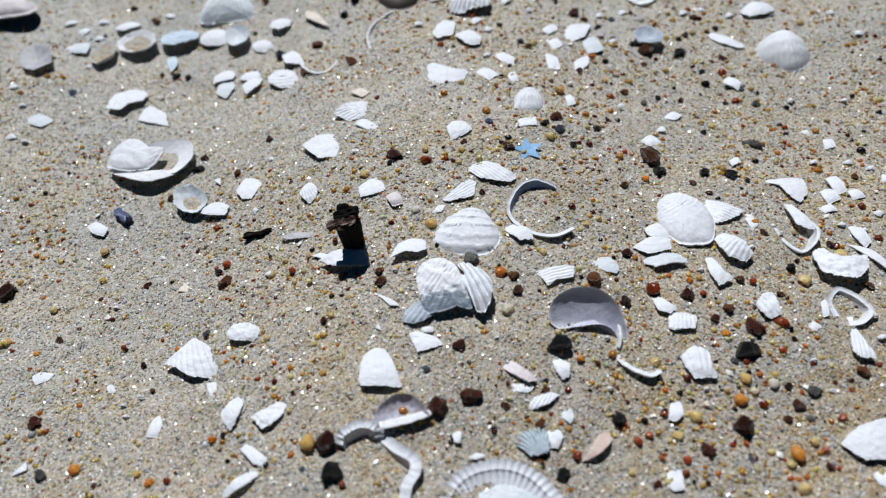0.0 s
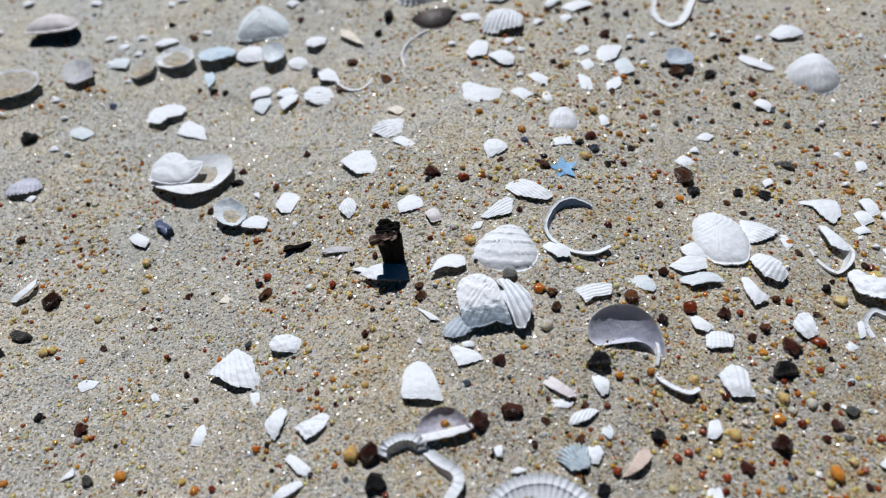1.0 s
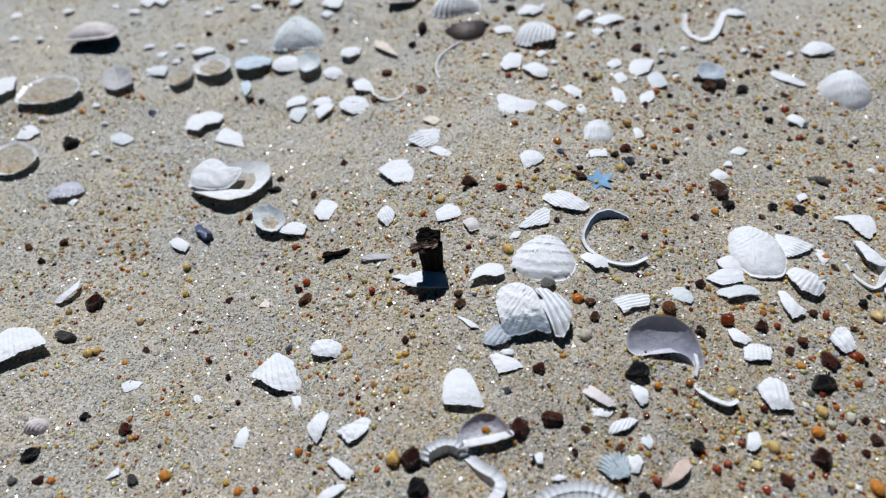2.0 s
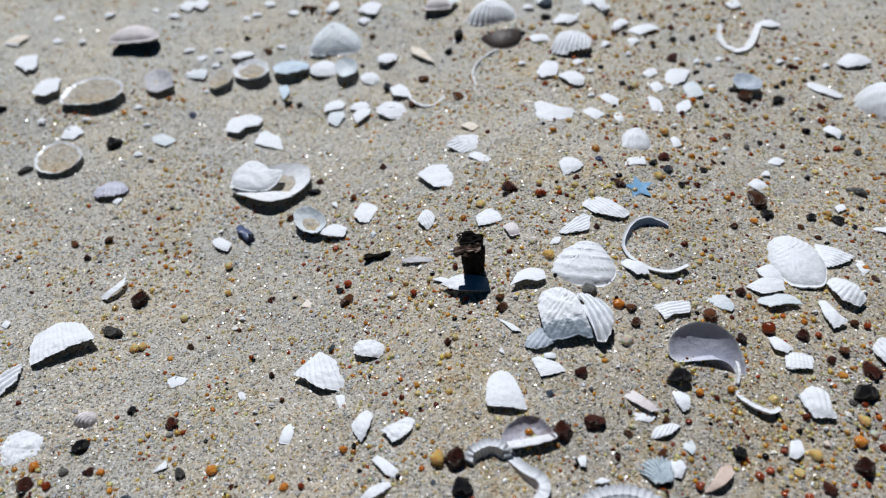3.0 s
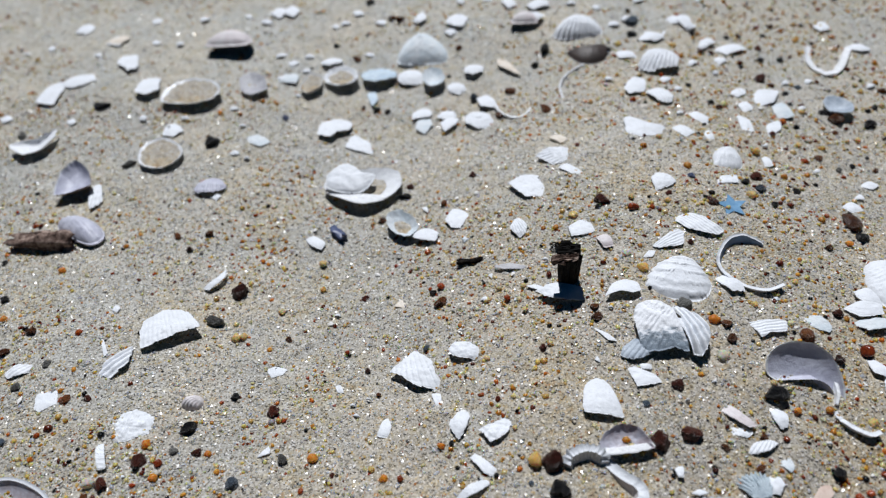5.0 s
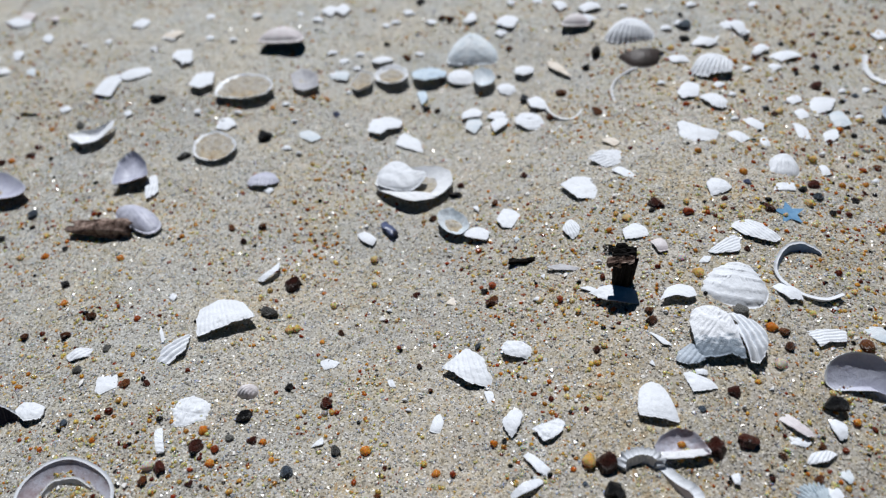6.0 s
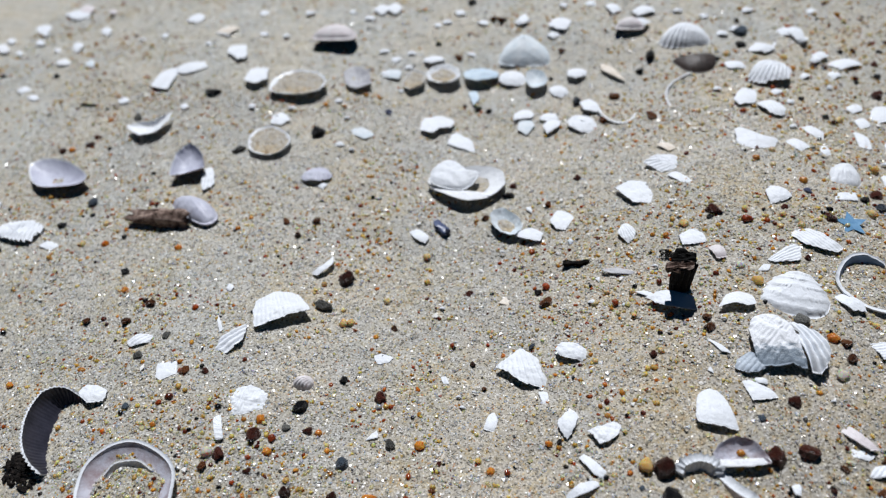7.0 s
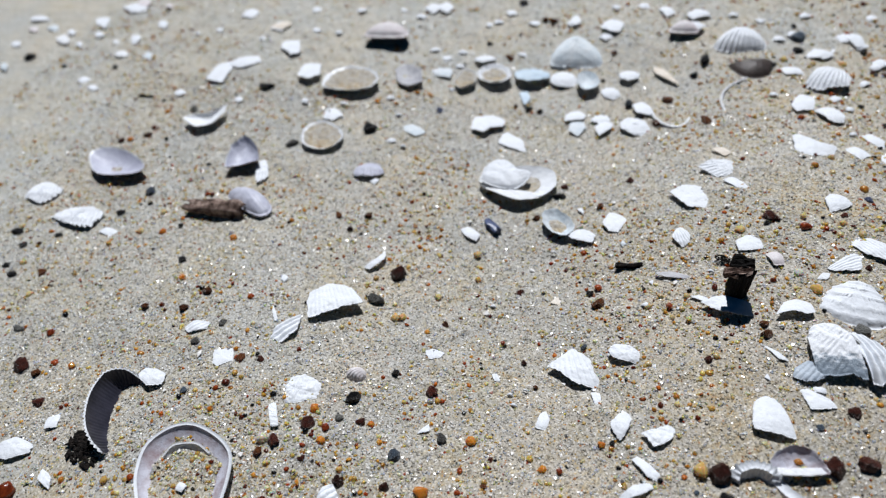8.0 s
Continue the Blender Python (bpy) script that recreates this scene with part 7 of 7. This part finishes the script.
rim_shell("sunk_shell", -0.0788, 0.2912, "shallow white shell rim open towards the back", [(-11.4, 6.0), (-7.8, -1.6), (-1.6, -6.1), (4.2, -5.5), (7.5, -0.4), (9.0, 7.6)], tall=2.2, inset=2.2, thick=1.2, skin=THIN, lining=THIN)
pebble(0.0043, 0.1480, 2.0, "orange")
pebble(0.0821, 0.1343, 1.8, "brown")
pebble(0.0953, 0.1241, 1.1, "orange")
pebble(0.0794, 0.1149, 1.3, "grey")
pebble(0.0528, 0.0970, 1.1, "red")
pebble(-0.1702, 0.1518, 1.5, "amber")
pebble(-0.1469, 0.1049, 1.0, "red")
pebble(-0.1289, 0.0799, 1.1, "maroon")
pebble(-0.1102, 0.0796, 1.4, "orange")
pebble(-0.1046, 0.0800, 1.1, "red")
pebble(-0.1155, 0.0831, 1.1, "amber")
pebble(-0.0667, 0.0997, 0.9, "amber")
pebble(-0.0421, 0.0916, 0.9, "orange")
pebble(-0.0393, 0.1503, 1.6, "brown")
pebble(-0.0581, 0.1317, 1.4, "maroon")
pebble(-0.0734, 0.1562, 1.3, "red")
pebble(-0.0659, 0.1502, 1.0, "amber")
pebble(-0.1556, 0.1661, 1.4, "amber")
pebble(-0.3789, 0.1211, 1.9, "black")
pebble(-0.3604, 0.1114, 1.6, "amber")
pebble(-0.2953, 0.1142, 1.5, "brown")
pebble(-0.2593, 0.0998, 1.9, "grey")
pebble(-0.1625, 0.0610, 1.6, "maroon")
pebble(-0.1365, 0.1333, 0.9, "red")
pebble(-0.1626, 0.1227, 1.2, "black")
pebble(-0.1025, 0.1063, 0.8, "orange")
shell("shell_fragment", -0.0297, 0.0935, "thick white front lip of a lilac-lined valve", [(-9.3, -0.5), (-2.7, -0.0), (4.7, 2.1), (9.1, 3.6), (8.8, 1.3), (2.7, -1.4), (-4.5, -2.7), (-8.9, -2.4)], bow=1.2, smooth=0.5, skin=THIN, tip=-4, lift=1.6)
shell("shell_fragment", -0.4951, 0.3588, "small white shell fragment on far sand", [(4.9, 1.9), (-0.3, 6.8), (-10.4, 6.0), (-3.1, -4.7), (9.0, -10.0)], bow=1.0, skin=CHALK, smooth=0.3, lift=0.2)
shell("shell_fragment", -0.4855, 0.3403, "white broken shell chip on far sand", [(4.2, 0.1), (-0.3, 3.3), (-5.5, 4.2), (-3.5, -1.1), (1.5, -3.8), (3.7, -2.6)], bow=1.2, skin=CHALK, smooth=0.3, lift=0.2)
shell("shell_fragment", -0.5117, 0.3314, "white broken shell chip on far sand", [(7.2, -1.3), (-1.5, 6.0), (-5.9, 7.1), (-8.2, 2.4), (-3.7, -2.9), (3.8, -6.5), (8.3, -4.7)], bow=1.4, skin=THIN, smooth=0.3, lift=0.2)
shell("shell_fragment", -0.5319, 0.3461, "bluish white shell chip on far sand", [(5.7, -0.9), (-0.5, 4.7), (-6.7, 3.4), (-4.4, -2.6), (5.8, -4.7)], bow=1.6, skin=BLUE, smooth=0.3, lift=0.2)
shell("shell_fragment", -0.5119, 0.3419, "white broken shell chip on far sand", [(3.6, 0.4), (-0.8, 3.3), (-5.2, 4.4), (-3.4, -1.1), (1.4, -3.8), (4.4, -3.2)], bow=1.0, skin=CHALK, smooth=0.3, lift=0.2)
shell("shell_fragment", -0.5487, 0.3429, "white broken shell chip on far sand", [(4.5, 0.4), (1.2, 3.8), (-4.1, 3.9), (-5.1, 0.4), (-2.4, -1.6), (0.7, -3.6), (5.2, -3.3)], bow=1.2, skin=PINK, smooth=0.3, lift=0.2)
shell("shell_fragment", -0.5559, 0.3583, "small white shell fragment on far sand", [(10.5, 0.1), (0.5, 5.0), (-10.0, 2.8), (-4.4, -4.1), (3.4, -3.9)], bow=1.4, skin=CHALK, smooth=0.3, lift=0.2)
shell("shell_fragment", -0.4511, 0.3366, "white broken shell chip on far sand", [(3.7, 1.8), (-0.3, 4.9), (-6.5, 6.7), (-4.1, -0.2), (2.6, -7.3), (4.7, -5.8)], bow=1.6, skin=CHALK, smooth=0.3, lift=0.2)
shell("shell_fragment", -0.4501, 0.3168, "white broken shell chip on far sand", [(6.6, -0.3), (1.1, 4.1), (-2.6, 5.1), (-6.3, 0.6), (-4.2, -1.8), (0.6, -4.3), (4.7, -3.3)], bow=1.0, skin=THIN, smooth=0.3, lift=0.2)
shell("shell_fragment", -0.4273, 0.3163, "bluish white shell chip on far sand", [(4.3, -0.3), (-3.1, 6.1), (-5.5, 2.3), (-0.4, -3.8), (4.7, -4.3)], bow=1.2, skin=BLUE, smooth=0.3, lift=0.2)
shell("shell_fragment", -0.4807, 0.3809, "white broken shell chip on far sand", [(11.5, -1.5), (3.0, 7.0), (-8.1, 7.9), (-13.5, 1.2), (0.4, -7.2), (6.7, -7.3)], bow=1.4, skin=CHALK, smooth=0.3, lift=0.2)
shell("shell_fragment", -0.4794, 0.3900, "white broken shell chip on far sand", [(5.9, 1.9), (-1.2, 6.1), (-4.2, 6.2), (-7.6, 3.9), (-1.7, -5.3), (1.4, -5.9), (7.4, -6.9)], bow=1.6, skin=PINK, smooth=0.3, lift=0.2)
shell("shell_fragment", -0.4422, 0.3595, "small white shell fragment on far sand", [(3.9, 0.6), (-0.5, 4.6), (-6.5, 4.9), (-1.7, -4.0), (4.8, -6.1)], bow=1.0, skin=CHALK, smooth=0.3, lift=0.2)
shell("shell_fragment", -0.5467, 0.3213, "white broken shell chip on far sand", [(4.8, -0.5), (0.9, 3.1), (-5.4, 4.1), (-5.4, 0.5), (0.6, -4.0), (4.4, -3.2)], bow=1.2, skin=CHALK, smooth=0.3, lift=0.2)
shell("shell_fragment", -0.4647, 0.3313, "white broken shell chip on far sand", [(2.6, 0.8), (0.6, 2.5), (-2.9, 2.4), (-3.5, 1.7), (-1.3, -1.9), (0.3, -2.6), (4.2, -3.0)], bow=1.4, skin=THIN, smooth=0.3, lift=0.2)
shell("shell_fragment", -0.5324, 0.2923, "bluish white shell chip on far sand", [(3.1, 0.4), (-1.9, 4.4), (-5.9, 3.1), (-0.7, -3.0), (5.4, -4.9)], bow=1.6, skin=BLUE, smooth=0.3, lift=0.2)
shell("shell_fragment", -0.4931, 0.3264, "white broken shell chip on far sand", [(2.0, 1.1), (-0.8, 3.0), (-4.0, 2.5), (-3.1, -0.1), (1.8, -3.7), (4.1, -2.8)], bow=1.0, skin=CHALK, smooth=0.3, lift=0.2)
shell("shell_fragment", -0.4540, 0.3867, "white broken shell chip on far sand", [(3.0, 0.4), (0.5, 3.2), (-3.4, 3.4), (-3.7, 1.3), (-1.9, -1.9), (1.1, -3.3), (4.4, -3.1)], bow=1.2, skin=PINK, smooth=0.3, lift=0.2)
# added stand-in for a dark wedge on the sand, built from a pebble
pebble(-0.3210, 0.2896, 2.6, "black", 1.9, 12)


# ---- driftwood, weed, foil star ----
def stub(x, y, width, tall, label):
    """A charred stick standing out of the sand, with a splintered top."""
    bm = bmesh.new()
    rng = random.Random(4)
    rows, count = 14, 56
    rings = []
    for k in range(rows):
        f = k / (rows - 1)
        ring = []
        for j in range(count):
            w = 2 * math.pi * j / count
            grain = 1 + 0.22 * noise.noise(Vector((math.cos(w) * 5, math.sin(w) * 5, f * 0.7))) + 0.10 * noise.noise(Vector((math.cos(w) * 14, math.sin(w) * 14, f * 1.5))) + 0.06 * rng.random() - 0.14 * (1 - f)
            top = 1.0 + 0.14 * noise.noise(Vector((math.cos(w) * 1.7, math.sin(w) * 1.7, 5))) + 0.10 * noise.noise(Vector((math.cos(w) * 9, math.sin(w) * 9, 2)))
            ring.append(bm.verts.new((0.5 * width * math.cos(w) * grain, 0.34 * width * math.sin(w) * grain, -0.004 + (tall + 0.004) * f * (top if f > 0.5 else 1))))
        rings.append(ring)
    for a, b2 in zip(rings, rings[1:]):
        for j in range(count):
            bm.faces.new((a[j], a[(j + 1) % count], b2[(j + 1) % count], b2[j]))
    cap = bm.verts.new((0, 0, tall * 0.9))
    for j in range(count):
        bm.faces.new((rings[-1][j], rings[-1][(j + 1) % count], cap))
    me = bpy.data.meshes.new("driftwood_stub")
    bm.to_mesh(me)
    bm.free()
    me.materials.append(WOOD)
    ob = new("driftwood_stub", me)
    ob.matrix_world = pose(x, y, float(swell(x, y)), 4, 1, 8)
    tagged(ob, label, "driftwood")
    for k, (dx, dy, dz, turn, long) in enumerate(((-0.0022, -0.0006, tall * 0.97, 4, 1.3), (-0.0004, 0.0022, tall * 1.0, -10, 1.1), (0.0004, 0.0050, tall * 0.98, -16, 1.0))):
        sp = bmesh.new()
        bmesh.ops.create_cube(sp, size=1.0)
        bmesh.ops.subdivide_edges(sp, edges=sp.edges[:], cuts=4, use_grid_fill=True)
        for v in sp.verts:
            n = noise.noise(v.co * 4 + Vector((k * 5, 0, 0)))
            v.co = Vector((v.co.x * width * long * (1 - 0.3 * abs(v.co.y)), v.co.y * 0.0030 * (1 + n), v.co.z * 0.0024 * (1 + n) + n * 0.0004))
        me = bpy.data.meshes.new("splinter")
        sp.to_mesh(me)
        sp.free()
        # brown first splinter paints the sunlit top against the black, shaded rest
        me.materials.append(TWIG if k == 0 else WOOD)
        s = new("splinter", me)
        s.parent = ob
        s.matrix_basis = pose(dx, dy, dz, 0, 4 * k - 4, turn)
    return ob


def stick(name, x, y, turn, length, radius, skin, label, kind="driftwood", ragged=0.25, lift=0.6):
    """A lying stick or strand with an uneven bark."""
    bm = bmesh.new()
    rows, count = 26, 28
    rings = []
    for k in range(rows):
        f = k / (rows - 1) - 0.5
        r = radius * (1 + 0.4 * ragged * noise.noise(Vector((f * 3, x * 90, 1)))) * (1 - 0.12 * abs(2 * f) ** 8)
        bend = radius * 0.8 * noise.noise(Vector((f * 2.5, y * 80, 3)))
        rings.append([bm.verts.new((f * length + abs(2 * f) ** 6 * radius * 1.1 * noise.noise(Vector((2.2 * math.cos(2 * math.pi * j / count), 2.2 * math.sin(2 * math.pi * j / count), x * 70 + f))), r * math.cos(2 * math.pi * j / count) * (1 + ragged * noise.noise(Vector((f * 1.6, 3.0 * math.cos(2 * math.pi * j / count), x * 50 + 3.0 * math.sin(2 * math.pi * j / count))))) + bend,
                                    r * 0.8 * math.sin(2 * math.pi * j / count) * (1 + ragged * noise.noise(Vector((f * 1.6, 3.0 * math.cos(2 * math.pi * j / count) + 7, 3.0 * math.sin(2 * math.pi * j / count))))))) for j in range(count)])
    for a, b2 in zip(rings, rings[1:]):
        for j in range(count):
            bm.faces.new((a[j], a[(j + 1) % count], b2[(j + 1) % count], b2[j]))
    bm.faces.new(rings[0][::-1])
    bm.faces.new(rings[-1])
    me = bpy.data.meshes.new(name)
    bm.to_mesh(me)
    bm.free()
    me.materials.append(skin)
    me.polygons.foreach_set("use_smooth", np.full(len(me.polygons), True))
    ob = new(name, me)
    ob.matrix_world = pose(x, y, float(swell(x, y)) + radius * lift, 0, 0, turn)
    return tagged(ob, label, kind)


def clump(x, y, reach, label, skin=WEED, name="seaweed_clump", kind="seaweed"):
    """A low heap of matted crumbs, highest in the middle."""
    bm = bmesh.new()
    rng = random.Random(int(reach * 1e5))
    for k in range(110):
        a, d = rng.uniform(0, 6.28), reach * rng.random() ** 0.7
        r = reach * rng.uniform(0.05, 0.17)
        made = bmesh.ops.create_icosphere(bm, subdivisions=1, radius=1.0)["verts"]
        long, turn = rng.uniform(0.7, 1.9), rng.uniform(-0.7, 0.7)
        for v in made:
            p = v.co * rng.uniform(0.6, 1.25)
            px, py = p.x * long, p.y * 0.7
            v.co = Vector((d * math.cos(a) + r * (px * math.cos(turn) - py * math.sin(turn)), 0.62 * d * math.sin(a) + r * (px * math.sin(turn) + py * math.cos(turn)),
                           r * p.z * 0.6 + 0.22 * reach * (1 - d / reach) * rng.uniform(0.4, 1.0)))
    me = bpy.data.meshes.new(name)
    bm.to_mesh(me)
    bm.free()
    me.materials.append(skin)
    ob = new(name, me)
    ob.matrix_world = pose(x, y, float(swell(x, y)) + 0.0003, 0, 0, -24)
    return tagged(ob, label, kind)


stub(-0.0494, 0.1632, 0.0084, 0.0155, "charred driftwood stub standing in the sand")
stick("driftwood_twig", -0.2960, 0.1798, 4, 0.031, 0.0044, TWIG, "brown weathered driftwood twig beside a cockle shell", "driftwood", 0.8)
stick("seaweed_strand", -0.0907, 0.1783, 12, 0.0115, 0.0011, WEED, "black dried seaweed strand on the sand", "seaweed", 1.3)
clump(-0.2773, 0.0469, 0.0095, "black crumbly dried seaweed clump on the sand")
clump(-0.0542, 0.1818, 0.0032, "black splintered driftwood bits heaped on the sand", WOOD, "driftwood_heap", "driftwood")
stick("seaweed_strand", -0.3990, 0.2711, 0, 0.011, 0.001, WEED, "thin black dried seaweed strand", "seaweed", 0.5)
stick("slate_splinter", -0.1564, 0.1998, -40, 0.0085, 0.0021, STONES["navy"][0], "dark blue layered stone splinter on sand", "stone", 0.2)

star_x, star_y = 0.0187, 0.2082
bm = bmesh.new()
tips = [bm.verts.new(((0.0068 if k % 2 == 0 else 0.0031) * math.sin(math.pi * k / 5), (0.0068 if k % 2 == 0 else 0.0031) * math.cos(math.pi * k / 5), 0)) for k in range(10)]
face = bm.faces.new(tips[::-1])
body = bmesh.ops.extrude_face_region(bm, geom=[face])
for v in body["geom"]:
    if isinstance(v, bmesh.types.BMVert):
        v.co.z -= 0.00025
bmesh.ops.recalc_face_normals(bm, faces=bm.faces)
for v in bm.verts:
    v.co.z += 6.0 * (v.co.x ** 2) - 3.0 * v.co.y ** 2
me = bpy.data.meshes.new("foil_star")
bm.to_mesh(me)
bm.free()
me.materials.append(FOIL)
star = new("foil_star", me)
star.matrix_world = pose(star_x, star_y, float(sand_height(star_x, star_y)) + 0.0009, 5, 3, 8)
tagged(star, "blue shiny foil confetti star lying on sand", "confetti")


# ---- loose grains: too many to count ----
def scatter(name, count, low, high, seed, mat, label, area, shape, weight=None, flat=0.7, sink=0.25, uneven=0.28, fine=1.6):
    """Many small bodies with random sizes and turns, as one mesh."""
    rng = np.random.RandomState(seed)
    x0, x1, y0, y1 = area
    x, y = rng.uniform(x0, x1, count * 3), y0 + (y1 - y0) * rng.rand(count * 3) ** 1.25
    keep = np.ones(len(x), bool) if weight is None else rng.rand(len(x)) < weight(x, y)
    x, y = x[keep][:count], y[keep][:count]
    n = len(x)
    r = low * (high / low) ** (rng.rand(n) ** fine)
    base, tris = shape
    q = rng.randn(n, 4)
    q /= np.linalg.norm(q, axis=1)[:, None]
    w, i, j, k = q.T
    rot = np.stack([1 - 2 * (j * j + k * k), 2 * (i * j - k * w), 2 * (i * k + j * w), 2 * (i * j + k * w), 1 - 2 * (i * i + k * k), 2 * (j * k - i * w),
                    2 * (i * k - j * w), 2 * (j * k + i * w), 1 - 2 * (i * i + j * j)], -1).reshape(n, 3, 3)
    pts = base[None] * (1 + uneven * rng.randn(n, len(base), 1).clip(-1.5, 1.5)) * rng.uniform(0.7, 1.15, (n, 1, 3))
    pts = np.einsum("nab,nvb->nva", rot, pts) * r[:, None, None]
    pts[..., 2] *= flat
    pts += np.stack([x, y, sand_height(x, y) + r * sink], -1)[:, None]
    f = (np.arange(n)[:, None, None] * len(base) + tris[None]).reshape(-1, 3)
    me = bpy.data.meshes.new(name)
    me.vertices.add(n * len(base))
    me.vertices.foreach_set("co", pts.reshape(-1))
    me.loops.add(len(f) * 3)
    me.loops.foreach_set("vertex_index", f.reshape(-1).astype(np.int32))
    me.polygons.add(len(f))
    me.polygons.foreach_set("loop_start", np.arange(0, len(f) * 3, 3, dtype=np.int32))
    me.materials.append(mat)
    me.polygons.foreach_set("use_smooth", np.full(len(f), uneven < 0.2))
    me.update()
    me.validate()
    return tagged(new(name, me), label, "sand", kind="stuff")


def solid(detail):
    bm = bmesh.new()
    if detail == 0:
        for co in ((1, 0, 0), (-1, 0, 0), (0, 1, 0), (0, -1, 0), (0, 0, 1), (0, 0, -1)):
            bm.verts.new(co)
        bmesh.ops.convex_hull(bm, input=bm.verts)
    else:
        bmesh.ops.create_icosphere(bm, subdivisions=detail, radius=1.0)
    bm.verts.ensure_lookup_table()
    bm.verts.index_update()
    out = np.array([v.co for v in bm.verts]), np.array([[v.index for v in f.verts] for f in bm.faces])
    bm.free()
    return out


def drifts(x, y):
    """Coarse grains gather in drifts, thickest over the mound and its foot."""
    patch = lattice(x, y, 0.045) * 0.42 + lattice(y, x, 0.017) * 0.26 + lattice(x, y, 0.0065) * 0.32
    mound = np.exp(-((x - 0.03) ** 2 / (2 * 0.10 ** 2) + (y - 0.16) ** 2 / (2 * 0.08 ** 2)))
    foot = np.exp(-((x + 0.29) ** 2 / (2 * 0.08 ** 2) + (y - 0.09) ** 2 / (2 * 0.06 ** 2)))
    saddle = np.exp(-((x + 0.09) ** 2 / (2 * 0.06 ** 2) + (y - 0.15) ** 2 / (2 * 0.05 ** 2)))
    return np.clip((patch - 0.44) * 4.0 + 0.40 * mound + 0.45 * foot + 0.40 * saddle + 0.38 / (1 + np.exp(-(x - 0.05) / 0.03)), 0.03, 1)


NEAR, ALL = (-0.42, 0.22, 0.045, 0.30), (-0.50, 0.30, 0.03, 0.50)
scatter("sand_grains", 165000, 0.00024, 0.00078, 3, GRAIN, "loose pale glinting grains of coarse sand", NEAR, solid(0), None, 0.5, 0.15)
scatter("far_sand_grains", 40000, 0.0003, 0.0007, 4, GRAIN, "loose pale grains of coarse sand", (-0.50, 0.30, 0.28, 0.50), solid(0), None, 0.5, 0.15)
scatter("quartz_grains", 26000, 0.00045, 0.00110, 12, QUARTZ, "clear and cloudy quartz grains lying in the sand", ALL, solid(1), None, 0.6, 0.05)
scatter("coarse_grains", 38000, 0.00025, 0.00120, 7, BEAD, "amber, red and dark coarse grains strewn in the sand", ALL, solid(1), drifts, 0.75, -0.12, 0.19, 1.9)
scatter("honey_grains", 13000, 0.0004, 0.00130, 31, HONEY, "clear honey-yellow quartz grains lying in drifts", ALL, solid(1), drifts, 0.8, 0.0, 0.15, 1.8)
scatter("small_pebbles", 850, 0.0009, 0.0016, 9, BEAD, "small amber, red and black pebbles strewn in the sand", ALL, solid(2), drifts, 0.8, 0.2, 0.06)

scatter("dark_pebbles", 330, 0.0010, 0.0020, 15, BEAD, "dark and rusty small pebbles strewn among far shells", (-0.02, 0.27, 0.20, 0.44), solid(2), None, 0.8, 0.2, 0.07)

# small loose pebbles between the shells
rng = np.random.RandomState(21)
tones = ("amber", "orange", "red", "amber", "orange", "brown", "maroon", "black", "clear", "red")
made = 0
while made < 70:
    x, y = rng.uniform(-0.40, 0.20), 0.05 + 0.36 * rng.rand() ** 1.2
    if rng.rand() > drifts(np.array([x]), np.array([y]))[0] or any((x - fx) ** 2 + (y - fy) ** 2 < (reach + 0.001) ** 2 for fx, fy, reach in FOOTPRINTS):
        continue
    pebble(x, y, rng.uniform(0.75, 1.5), tones[rng.randint(10)], rng.uniform(0.9, 1.3), rng.uniform(0, 180))
    made += 1

scatter("shell_chips", 420, 0.0005, 0.0016, 8, CHIP, "tiny white shell chips strewn over the sand", ALL, solid(0), drifts, 0.4, 0.5)
